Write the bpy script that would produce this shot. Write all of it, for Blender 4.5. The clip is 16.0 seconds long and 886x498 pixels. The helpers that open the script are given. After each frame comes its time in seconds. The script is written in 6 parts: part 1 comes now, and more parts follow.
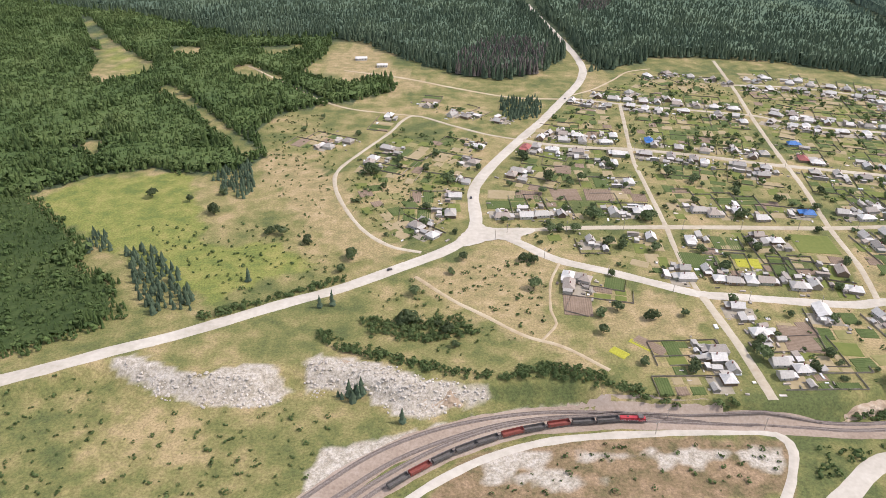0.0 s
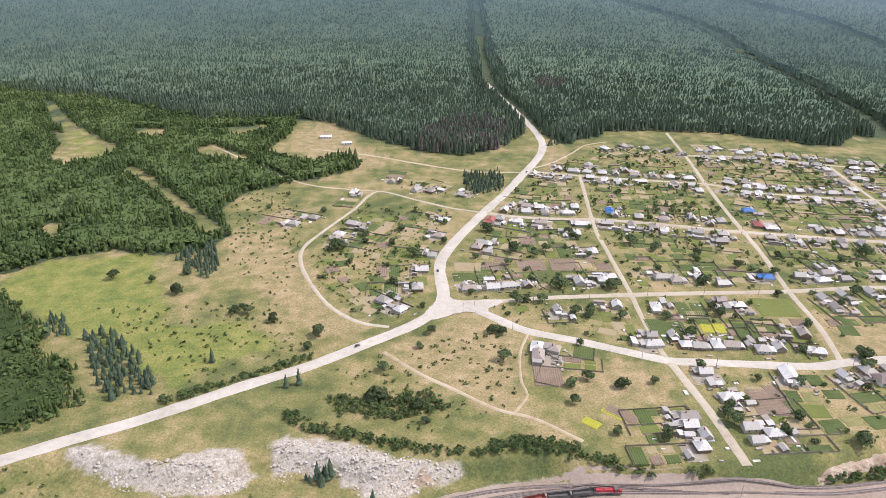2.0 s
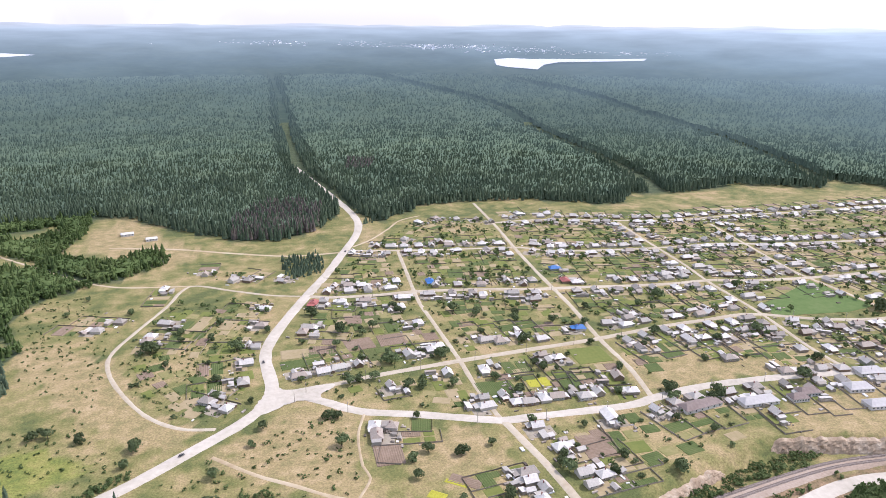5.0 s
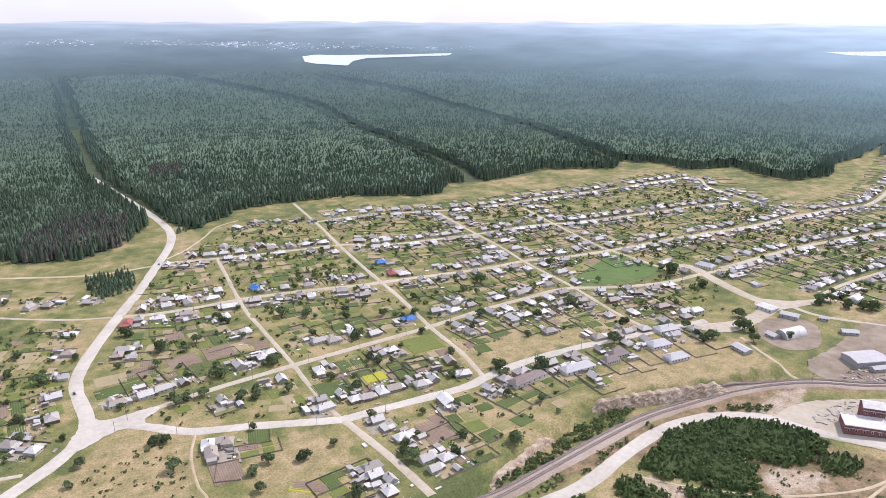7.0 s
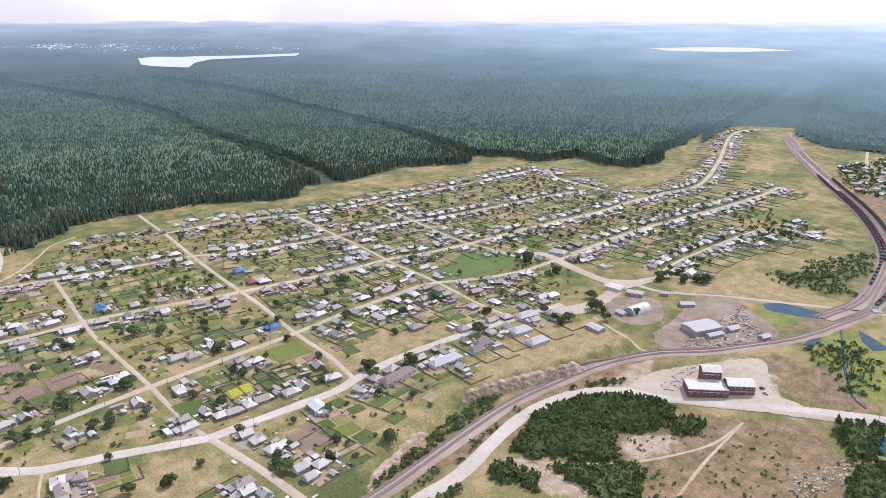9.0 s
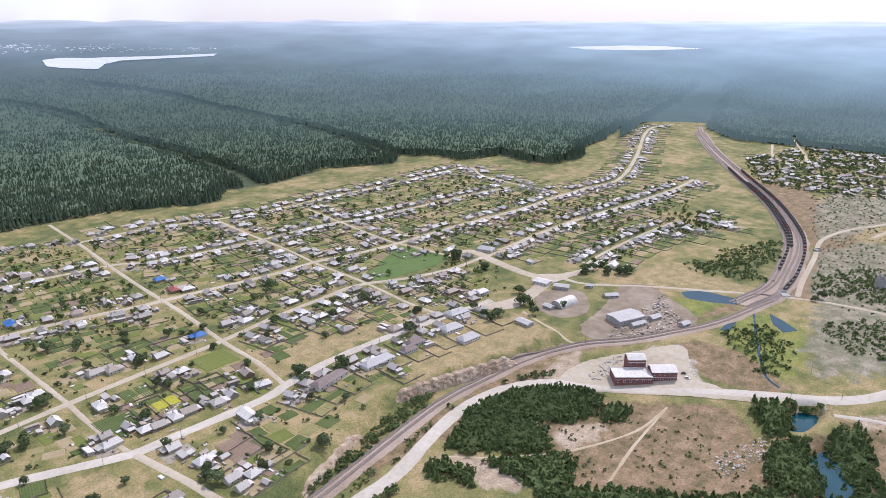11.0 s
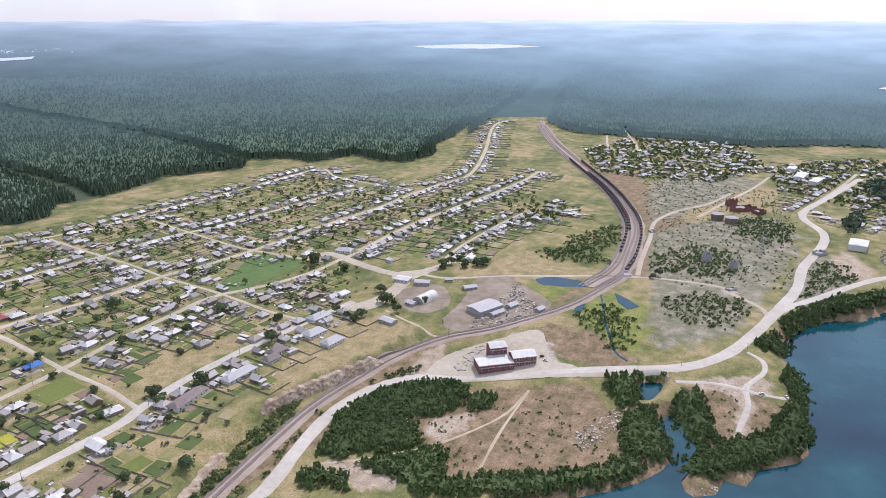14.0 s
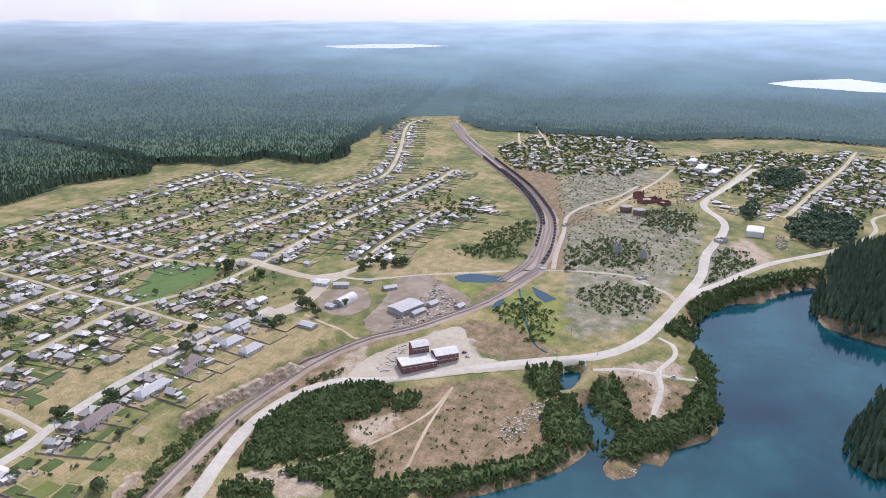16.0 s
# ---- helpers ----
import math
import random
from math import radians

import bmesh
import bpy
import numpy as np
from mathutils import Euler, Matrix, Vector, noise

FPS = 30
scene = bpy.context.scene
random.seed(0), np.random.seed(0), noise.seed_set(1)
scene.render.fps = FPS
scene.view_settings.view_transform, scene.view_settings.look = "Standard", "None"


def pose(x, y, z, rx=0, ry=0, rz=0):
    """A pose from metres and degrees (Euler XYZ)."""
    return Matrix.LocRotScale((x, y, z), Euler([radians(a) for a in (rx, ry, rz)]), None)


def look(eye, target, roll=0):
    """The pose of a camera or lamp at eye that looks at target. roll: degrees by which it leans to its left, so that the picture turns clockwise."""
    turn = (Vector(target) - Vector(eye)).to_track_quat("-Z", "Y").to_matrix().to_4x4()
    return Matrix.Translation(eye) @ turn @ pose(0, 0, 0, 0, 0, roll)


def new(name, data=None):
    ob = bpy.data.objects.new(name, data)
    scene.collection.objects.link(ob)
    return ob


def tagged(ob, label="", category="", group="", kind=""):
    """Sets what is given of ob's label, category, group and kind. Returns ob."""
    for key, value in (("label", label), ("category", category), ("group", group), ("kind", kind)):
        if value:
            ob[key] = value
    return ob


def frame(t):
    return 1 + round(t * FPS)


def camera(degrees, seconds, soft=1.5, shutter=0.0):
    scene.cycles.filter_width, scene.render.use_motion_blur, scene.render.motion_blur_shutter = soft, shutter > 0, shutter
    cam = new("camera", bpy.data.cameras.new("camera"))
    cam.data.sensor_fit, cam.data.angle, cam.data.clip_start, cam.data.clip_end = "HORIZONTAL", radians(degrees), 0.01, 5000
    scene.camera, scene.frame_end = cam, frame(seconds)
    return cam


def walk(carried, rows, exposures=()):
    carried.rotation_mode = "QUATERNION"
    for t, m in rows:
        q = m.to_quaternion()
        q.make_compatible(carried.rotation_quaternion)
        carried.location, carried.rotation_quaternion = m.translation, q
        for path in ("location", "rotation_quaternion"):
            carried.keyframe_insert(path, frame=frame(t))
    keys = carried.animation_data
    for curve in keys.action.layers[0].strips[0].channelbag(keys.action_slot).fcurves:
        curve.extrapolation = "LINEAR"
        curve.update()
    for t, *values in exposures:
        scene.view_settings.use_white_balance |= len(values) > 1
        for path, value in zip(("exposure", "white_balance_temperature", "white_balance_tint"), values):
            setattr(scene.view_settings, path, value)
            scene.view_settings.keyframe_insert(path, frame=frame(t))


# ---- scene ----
cam = camera(64.14, 16.0, soft=0.85)
PATH = [
    (0.0, pose(0, 0, 275, 59.551, -1.044, 0.679)),
    (0.5, pose(0, 0, 275, 61.016, -1.051, -0.025)),
    (1.0, pose(0, 0, 275, 62.484, -0.995, -0.765)),
    (1.5, pose(0, 0, 275, 63.967, -0.920, -1.520)),
    (2.0, pose(0, 0, 275, 65.543, -0.885, -2.410)),
    (2.5, pose(0, 0, 275, 67.329, -0.890, -3.317)),
    (3.0, pose(0, 0, 275, 69.209, -0.788, -4.977)),
    (3.5, pose(0, 0, 275, 71.097, -0.725, -7.242)),
    (4.0, pose(0, 0, 275, 71.860, -0.580, -10.262)),
    (6.5, pose(0, 0, 275, 71.854, -0.119, -29.623)),
    (7.0, pose(0, 0, 275, 71.843, -0.066, -32.808)),
    (7.5, pose(0, 0, 275, 71.853, -0.105, -36.293)),
    (8.0, pose(0, 0, 275, 71.847, -0.063, -40.174)),
    (8.5, pose(0, 0, 275, 71.824, 0.029, -43.438)),
    (9.0, pose(0, 0, 275, 71.801, 0.033, -44.588)),
    (11.5, pose(0, 0, 275, 71.735, -0.009, -52.674)),
    (12.0, pose(0, 0, 275, 71.719, -0.033, -54.670)),
    (12.5, pose(0, 0, 275, 71.712, -0.014, -56.676)),
    (13.0, pose(0, 0, 275, 71.691, -0.015, -58.680)),
    (13.5, pose(0, 0, 275, 71.696, -0.026, -60.684)),
    (14.0, pose(0, 0, 275, 71.709, 0.025, -62.684)),
    (14.5, pose(0, 0, 275, 71.704, 0.028, -64.658)),
    (15.0, pose(0, 0, 275, 71.707, 0.052, -66.479)),
    (15.5, pose(0, 0, 275, 71.689, 0.071, -68.064)),
    (16.0, pose(0, 0, 275, 71.678, 0.044, -69.634)),
]
walk(cam, PATH, [(0.0, 0.13, 6420, 21), (4.0, 0.25, 6110, 25), (9.0, 0.05, 6050, 25), (16.0, -0.07, 5850, 24)])

# ---- light ----
SUN_AZ, SUN_EL = 88.0, 50.0  # degrees clockwise from +y, and above the horizon
world = bpy.data.worlds.new("sky")
scene.world = world
world.use_nodes = True
wn = world.node_tree.nodes
sky = wn.new("ShaderNodeTexSky")
sky.sky_type, sky.sun_disc = "NISHITA", False
sky.sun_elevation, sky.sun_rotation = radians(SUN_EL), radians(SUN_AZ)
sky.air_density, sky.dust_density, sky.ozone_density = 1.0, 0.4, 1.0
wn["Background"].inputs["Strength"].default_value = 0.13
haze = wn.new("ShaderNodeMix")  # thin summer haze over the whole sky
haze.data_type = "RGBA"
world.node_tree.links.new(sky.outputs[0], haze.inputs[6])
world.node_tree.links.new(haze.outputs[2], wn["Background"].inputs[0])
clouds = wn.new("ShaderNodeTexNoise")  # loose fair-weather clouds, which the lake mirrors
clouds.inputs["Scale"].default_value, clouds.inputs["Detail"].default_value, clouds.inputs["Distortion"].default_value = 3.2, 5.0, 0.4
puff = wn.new("ShaderNodeMapRange")
puff.inputs["From Min"].default_value, puff.inputs["From Max"].default_value = 0.50, 0.66
puff.inputs["To Min"].default_value, puff.inputs["To Max"].default_value = 0.55, 1.0
cloud = wn.new("ShaderNodeMix")
cloud.data_type = "RGBA"
cloud.inputs[6].default_value, cloud.inputs[7].default_value = (4.9, 5.8, 6.9, 1), (8.2, 8.7, 9.3, 1)
sky_at = wn.new("ShaderNodeTexCoord")
for a, b in ((sky_at.outputs["Generated"], clouds.inputs["Vector"]), (clouds.outputs["Fac"], puff.inputs["Value"]), (puff.outputs[0], haze.inputs[0]), (puff.outputs[0], cloud.inputs[0]), (cloud.outputs[2], haze.inputs[7])):
    world.node_tree.links.new(a, b)
sun = new("sun", bpy.data.lights.new("sun", "SUN"))
sun.data.energy, sun.data.angle, sun.data.color = 3.6, radians(0.6), (1.0, 0.94, 0.84)
_d = Vector((math.sin(radians(SUN_AZ)) * math.cos(radians(SUN_EL)), math.cos(radians(SUN_AZ)) * math.cos(radians(SUN_EL)), math.sin(radians(SUN_EL))))
sun.matrix_world = look(_d * 1500, (0, 0, 0))

# ---- materials ----
def mat(name, colors, scale=1.0, rough=0.85, metal=0.0, bump=0.0, detail=4.0, big=0.0, island=0.0, objrand=0.0, space="Object", spec=0.3, span=(0.34, 0.66), leaf=0.0):
    """Noise between colours at two scales; island and objrand vary the brightness from piece to piece."""
    m = bpy.data.materials.new(name)
    m.use_nodes = True
    n, l = m.node_tree.nodes, m.node_tree.links
    p = n["Principled BSDF"]
    p.inputs["Roughness"].default_value, p.inputs["Metallic"].default_value = rough, metal
    p.inputs["Specular IOR Level"].default_value = spec
    tc = n.new("ShaderNodeTexCoord")
    no = n.new("ShaderNodeTexNoise")
    no.inputs["Scale"].default_value, no.inputs["Detail"].default_value, no.inputs["Roughness"].default_value = scale, detail, 0.6
    l.new(tc.outputs[space], no.inputs["Vector"])
    fac = no.outputs["Fac"]
    if big:
        nb = n.new("ShaderNodeTexNoise")
        nb.inputs["Scale"].default_value, nb.inputs["Detail"].default_value = big, 3.0
        l.new(tc.outputs[space], nb.inputs["Vector"])
        av = n.new("ShaderNodeMath"); av.operation = "ADD"
        l.new(fac, av.inputs[0]); l.new(nb.outputs["Fac"], av.inputs[1])
        hv = n.new("ShaderNodeMath"); hv.operation = "MULTIPLY"; hv.inputs[1].default_value = 0.5
        l.new(av.outputs[0], hv.inputs[0]); fac = hv.outputs[0]
    cr = n.new("ShaderNodeValToRGB")
    e = cr.color_ramp.elements
    lo, hi = span
    e[0].position, e[1].position = lo, hi
    for i in range(1, len(colors) - 1):
        e.new(lo + (hi - lo) * i / (len(colors) - 1))
    for i, c in enumerate(colors):
        cr.color_ramp.elements[i].color = (*c, 1)
    l.new(fac, cr.inputs[0])
    col = cr.outputs[0]
    for amount, node, out in ((island, "ShaderNodeNewGeometry", "Random Per Island"), (objrand, "ShaderNodeObjectInfo", "Random")):
        if amount:
            r = n.new(node)
            mr = n.new("ShaderNodeMapRange")
            mr.inputs["To Min"].default_value, mr.inputs["To Max"].default_value = 1 - amount, 1 + amount
            l.new(r.outputs[out], mr.inputs["Value"])
            mx = n.new("ShaderNodeVectorMath"); mx.operation = "SCALE"
            l.new(col, mx.inputs[0]); l.new(mr.outputs[0], mx.inputs["Scale"])
            col = mx.outputs[0]
    l.new(col, p.inputs["Base Color"])
    if bump:
        b = n.new("ShaderNodeBump")
        b.inputs["Strength"].default_value, b.inputs["Distance"].default_value = 0.8, bump
        l.new(no.outputs["Fac"], b.inputs["Height"]); l.new(b.outputs[0], p.inputs["Normal"])
    if leaf:   # thin leaves let some of the light through
        tr = n.new("ShaderNodeBsdfTranslucent"); ms = n.new("ShaderNodeMixShader"); ms.inputs[0].default_value = leaf
        l.new(col, tr.inputs[0]); l.new(p.outputs[0], ms.inputs[1]); l.new(tr.outputs[0], ms.inputs[2])
        l.new(ms.outputs[0], n["Material Output"].inputs[0])
    return m


def palette(name, colors, scale=0.6, rough=0.6, metal=0.0):
    """One of the colours for each object, by its random number, with faint streaks."""
    m = mat(name, [(0.8, 0.8, 0.8), (1, 1, 1)], scale, rough, metal)
    n, l = m.node_tree.nodes, m.node_tree.links
    oi = n.new("ShaderNodeObjectInfo")
    cr = n.new("ShaderNodeValToRGB"); cr.color_ramp.interpolation = "CONSTANT"
    for i, c in enumerate(colors):
        e = cr.color_ramp.elements[0] if i == 0 else cr.color_ramp.elements.new(i / len(colors)) if i > 1 else cr.color_ramp.elements[1]
        e.position, e.color = i / len(colors), (*c, 1)
    l.new(oi.outputs["Random"], cr.inputs[0])
    mx = n.new("ShaderNodeMix"); mx.data_type, mx.blend_type = "RGBA", "MULTIPLY"
    mx.inputs[0].default_value = 1.0
    p = n["Principled BSDF"]
    old = p.inputs["Base Color"].links[0].from_socket
    l.new(old, mx.inputs[6]); l.new(cr.outputs[0], mx.inputs[7]); l.new(mx.outputs[2], p.inputs["Base Color"])
    return m


M_ROAD = mat("pale_gravel", [(0.40, 0.365, 0.295), (0.49, 0.45, 0.375), (0.57, 0.535, 0.46)], 0.25, 0.95, bump=0.05, big=0.03, detail=7)
M_LANE = mat("dusty_lane", [(0.35, 0.295, 0.21), (0.435, 0.38, 0.285), (0.51, 0.46, 0.36)], 0.2, 0.95, big=0.02, detail=7)
M_TRACK = mat("earth_track", [(0.36, 0.28, 0.17), (0.44, 0.36, 0.24), (0.50, 0.43, 0.31)], 0.15, 0.95, big=0.02)
M_BALLAST = mat("ballast", [(0.25, 0.19, 0.14), (0.34, 0.27, 0.21), (0.42, 0.35, 0.285)], 0.6, 0.95, big=0.03, detail=6)
M_RAIL = mat("rail_steel", [(0.14, 0.11, 0.095), (0.22, 0.18, 0.16)], 0.5, 0.5, 0.6)
M_SPRUCE = mat("spruce_needles", [(0.062, 0.096, 0.062), (0.09, 0.13, 0.08), (0.122, 0.165, 0.098)], 0.2, 0.85, island=0.16, big=0.012, leaf=0.2, spec=0.15)
M_YOUNG = mat("young_wood_leaves", [(0.066, 0.108, 0.038), (0.104, 0.156, 0.052), (0.15, 0.20, 0.072)], 0.2, 0.8, island=0.25, big=0.012, leaf=0.35, spec=0.15)
M_LEAF = mat("broad_leaves", [(0.095, 0.135, 0.062), (0.135, 0.178, 0.082), (0.175, 0.215, 0.105)], 0.4, 0.8, objrand=0.35, leaf=0.48, spec=0.15)
M_SHRUB = mat("shrub_leaves", [(0.072, 0.112, 0.042), (0.106, 0.152, 0.055), (0.15, 0.195, 0.076)], 0.4, 0.8, island=0.25, big=0.01, leaf=0.38, spec=0.15)
M_BARK = mat("bark", [(0.09, 0.07, 0.05), (0.18, 0.14, 0.11)], 2.0, 0.9)
M_WATER = mat("quarry_water", [(0.002, 0.024, 0.042), (0.004, 0.046, 0.062), (0.012, 0.08, 0.092)], 0.009, 0.1, spec=0.5, bump=0.0)
M_ROCK = mat("quarry_rock", [(0.36, 0.32, 0.27), (0.46, 0.42, 0.36), (0.56, 0.52, 0.46)], 0.5, 0.95, bump=0.3, big=0.05)
M_WALL = palette("house_walls", [(0.30, 0.26, 0.21), (0.22, 0.16, 0.11), (0.45, 0.42, 0.36), (0.18, 0.13, 0.09), (0.55, 0.52, 0.46), (0.28, 0.30, 0.24)])
M_ROOF = palette("grey_roofs", [(0.50, 0.48, 0.43), (0.39, 0.37, 0.33), (0.58, 0.56, 0.515), (0.44, 0.41, 0.36), (0.33, 0.30, 0.26), (0.64, 0.62, 0.575), (0.48, 0.455, 0.41), (0.39, 0.335, 0.28)], 0.8, 0.7)
M_WHITE = mat("pale_sheet_roof", [(0.50, 0.485, 0.44), (0.60, 0.585, 0.54), (0.68, 0.665, 0.625)], 0.4, 0.6, big=0.1)
M_FENCE = mat("weathered_fence", [(0.22, 0.19, 0.15), (0.32, 0.28, 0.23)], 0.3, 0.9, objrand=0.3)
M_GLASS = mat("window_glass", [(0.03, 0.04, 0.05), (0.06, 0.07, 0.08)], 0.5, 0.1, spec=0.6)


# ---- mesh helpers ----
def from_arrays(name, verts, faces, material=None, smooth=False):
    """A mesh from an array of places and an array of triangles or quads."""
    v, f = np.asarray(verts, np.float32), np.asarray(faces, np.int32)
    me = bpy.data.meshes.new(name)
    k = f.shape[1]
    me.vertices.add(len(v)); me.vertices.foreach_set("co", v.ravel())
    me.loops.add(f.size); me.loops.foreach_set("vertex_index", f.ravel())
    me.polygons.add(len(f)); me.polygons.foreach_set("loop_start", np.arange(0, f.size, k, dtype=np.int32))
    me.polygons.foreach_set("use_smooth", np.full(len(f), smooth))
    me.update(calc_edges=True)
    if material:
        me.materials.append(material)
    return me


def part(name, bm, material, parent=None, label=""):
    """One bmesh or mesh as one object, under its thing."""
    me = bm
    if not isinstance(bm, bpy.types.Mesh):
        me = bpy.data.meshes.new(name); bm.to_mesh(me); bm.free()
    if material and not me.materials:
        me.materials.append(material)
    ob = new(name, me)
    if parent:
        ob.parent = parent
    return tagged(ob, label)


def box(bm, x0, x1, y0, y1, z0, z1, m=None):
    vs = [bm.verts.new(c) for c in ((x0, y0, z0), (x1, y0, z0), (x1, y1, z0), (x0, y1, z0), (x0, y0, z1), (x1, y0, z1), (x1, y1, z1), (x0, y1, z1))]
    for f in ((0, 3, 2, 1), (4, 5, 6, 7), (0, 1, 5, 4), (1, 2, 6, 5), (2, 3, 7, 6), (3, 0, 4, 7)):
        bm.faces.new([vs[i] for i in f])
    if m:
        bmesh.ops.transform(bm, matrix=m, verts=vs)
    return vs


# ---- the lie of the land ----
def seg_dist(x, y, pts):
    """Distance to a line, the side of it (right of its run is positive) and the place along it."""
    best = np.full(np.shape(x), 1e9); side = np.zeros(np.shape(x)); along = np.zeros(np.shape(x))
    for i in range(len(pts) - 1):
        ax, ay, bx, by = *pts[i][:2], *pts[i + 1][:2]
        dx, dy = bx - ax, by - ay
        t = np.clip(((x - ax) * dx + (y - ay) * dy) / (dx * dx + dy * dy + 1e-9), 0, 1)
        d = np.hypot(x - ax - t * dx, y - ay - t * dy)
        s = np.sign(dy * (x - ax) - dx * (y - ay))
        near = d < best
        best = np.where(near, d, best); side = np.where(near, s, side); along = np.where(near, i + t, along)
    return best, side, along


def poly_dist(x, y, pts):
    """Distance to a closed outline, positive within."""
    x, y = np.asarray(x, float), np.asarray(y, float)
    inside = np.zeros(x.shape, bool)
    n = len(pts)
    for i in range(n):
        ax, ay, bx, by = *pts[i][:2], *pts[(i + 1) % n][:2]
        if ay != by:
            inside ^= ((ay > y) != (by > y)) & (x < (bx - ax) * (y - ay) / (by - ay) + ax)
    d = seg_dist(x, y, list(pts) + [pts[0]])[0]
    return np.where(inside, d, -d)


def step(x, a, b):
    t = np.clip((x - a) / (b - a), 0, 1)
    return t * t * (3 - 2 * t)


SCARP = [(-425, 253), (-317, 282), (-233, 306), (-199, 324), (-173, 318), (-144, 311), (-111, 311), (-84, 323), (-53, 320), (-19, 305), (7, 308), (40, 314), (73, 315), (97, 304), (136, 304), (182, 298)] + [(234, 305), (291, 322), (344, 332), (384, 325), (423, 314), (460, 300)] + [(492, 295), (543, 284)]
LAKE = [(343, 129), (356, 104), (378, 80), (398, 62), (419, 51), (438, 46), (457, 57), (479, 69), (492, 61), (477, 48), (456, 38), (433, 41), (416, 45), (403, 40), (399, 30), (409, 16), (426, 13), (426, -0), (448, -6), (468, -28), (485, -36), (511, -34), (550, -29)] + [(589, -25), (619, -17), (643, -9), (686, -15), (720, -27), (744, -48), (756, -73), (795, -97), (827, -125), (839, -142), (774, -130), (728, -121), (708, -133), (694, -154), (685, -175), (676, -230), (626, -236), (593, -170), (550, -139), (504, -120), (471, -117), (463, -134), (461, -174), (348, -145), (258, 97)]
POND = [(522, 94), (534, 89), (539, 75), (524, 75), (506, 80), (501, 89)]
MARSH = [(693, 243), (709, 232), (710, 213), (709, 191), (696, 189), (686, 212), (682, 233)]


def far_rise(r):
    """Height of the far land, which climbs slowly to the horizon."""
    far = np.clip((r - 2000) / 2800, 0, 1)
    return 275 - r * np.tan(np.radians(7.21 * (1 - far) ** 2.2 + 0.62))


def ground_z(x, y):
    x, y = np.asarray(x, float), np.asarray(y, float)
    d, s, a = seg_dist(x, y, SCARP)
    sd = d * s
    fade = (1 - step(x, 440, 600)) * step(x, -420, -150)
    z = -9.0 * step(sd, -7, 7) * fade
    for pts, depth, bank in ((LAKE, 15.5, 14), (POND, 12.0, 7)):
        inside = poly_dist(x, y, pts)
        w = step(inside, -bank, 3)
        z = z * (1 - w) - depth * w
    w = step(poly_dist(x, y, MARSH), -6, 3)
    z = z - 1.2 * w
    r = np.hypot(x, y)
    return np.where(r > 2000, far_rise(r), z)


def grow(a, b, cell, end):
    core = list(np.arange(a, b, cell)); up, s = [], cell
    v = b
    while v < end:
        up.append(v); s *= 1.09; v += s
    up.append(end)
    down, s, v = [], cell, a - cell
    while v > -end:
        down.append(v); s *= 1.09; v -= s
    down.append(-end)
    return np.array(down[::-1] + core + up)


xs, ys = grow(-330, 720, 4.0, 2150), grow(10, 560, 4.0, 2150)
gx, gy = np.meshgrid(xs, ys)
rng = np.random.default_rng(3)
nx, ny = len(xs), len(ys)
gz = ground_z(gx, gy)
idx = np.arange(nx * ny).reshape(ny, nx)
quads = np.stack([idx[:-1, :-1], idx[:-1, 1:], idx[1:, 1:], idx[1:, :-1]], -1).reshape(-1, 4)


def smooth_noise(x, y, size, seed):
    """Sum of a few waves that never line up: uneven patches of about that size."""
    r = np.random.default_rng(seed); out = 0
    for k in range(7):
        a, ph, f = r.uniform(0, 6.28), r.uniform(0, 6.28), r.uniform(0.6, 1.9) * 6.28 / size
        out = out + np.sin((x * np.cos(a) + y * np.sin(a)) * f + ph + 1.3 * np.sin((x * np.sin(a) - y * np.cos(a)) * f * 0.7 + ph))
    return out / 7


def zone(x, y, outlines, soft=10.0, rough=10.0, seed=1):
    """1 within the outlines, 0 outside, with a frayed edge."""
    out = np.zeros(np.shape(x)); fr = smooth_noise(x, y, 30, seed) * rough + smooth_noise(x, y, 9, seed + 9) * rough * 0.5
    for pts in outlines:
        out = np.maximum(out, step(poly_dist(x, y, pts) + fr, -soft / 2, soft / 2))
    return out


DRY = [[(-191, 634), (-162, 650), (-99, 599), (-67, 502), (-19, 460), (-60, 442), (-100, 482), (-139, 539)], [(-18, 435), (41, 475), (84, 448), (66, 358), (43, 363), (6, 393)],
       [(336, 459), (436, 437), (424, 416), (319, 420)], [(383, 361), (449, 373), (505, 364), (544, 339), (521, 292), (479, 299), (424, 315), (366, 332)],
       [(700, 356), (791, 269), (726, 232), (659, 320)], [(-183, 984), (-131, 1081), (-54, 926), (-23, 879), (-62, 821), (-140, 894)], [(103, 425), (161, 413), (172, 362), (101, 365)],
       [(1254, 230), (1276, 36), (1165, -12), (959, 173)], [(189, 943), (210, 895), (187, 848), (159, 846)], [(703, 320), (761, 250), (753, 185), (721, 190), (669, 305)], [(317, 482), (348, 484), (314, 419), (298, 418)],
       [(-26, 435), (-2, 421), (78, 359), (102, 332), (87, 326), (43, 363), (-17, 413)]]
LUSH = [[(-349, 534), (-325, 578), (-235, 599), (-188, 478), (-124, 431), (-152, 387), (-220, 435), (-279, 474)], [(-208, 460), (-133, 472), (-93, 440), (-162, 394)], [(634, 189), (672, 173), (691, 156), (681, 127), (647, 112), (601, 100), (565, 103), (551, 113), (567, 129), (596, 153)], [(674, 240), (690, 206), (653, 201), (631, 218), (640, 238)],
        [(-617, 1207), (-442, 978), (-323, 773), (-255, 698), (-189, 627), (-209, 619), (-310, 755), (-453, 949)]]
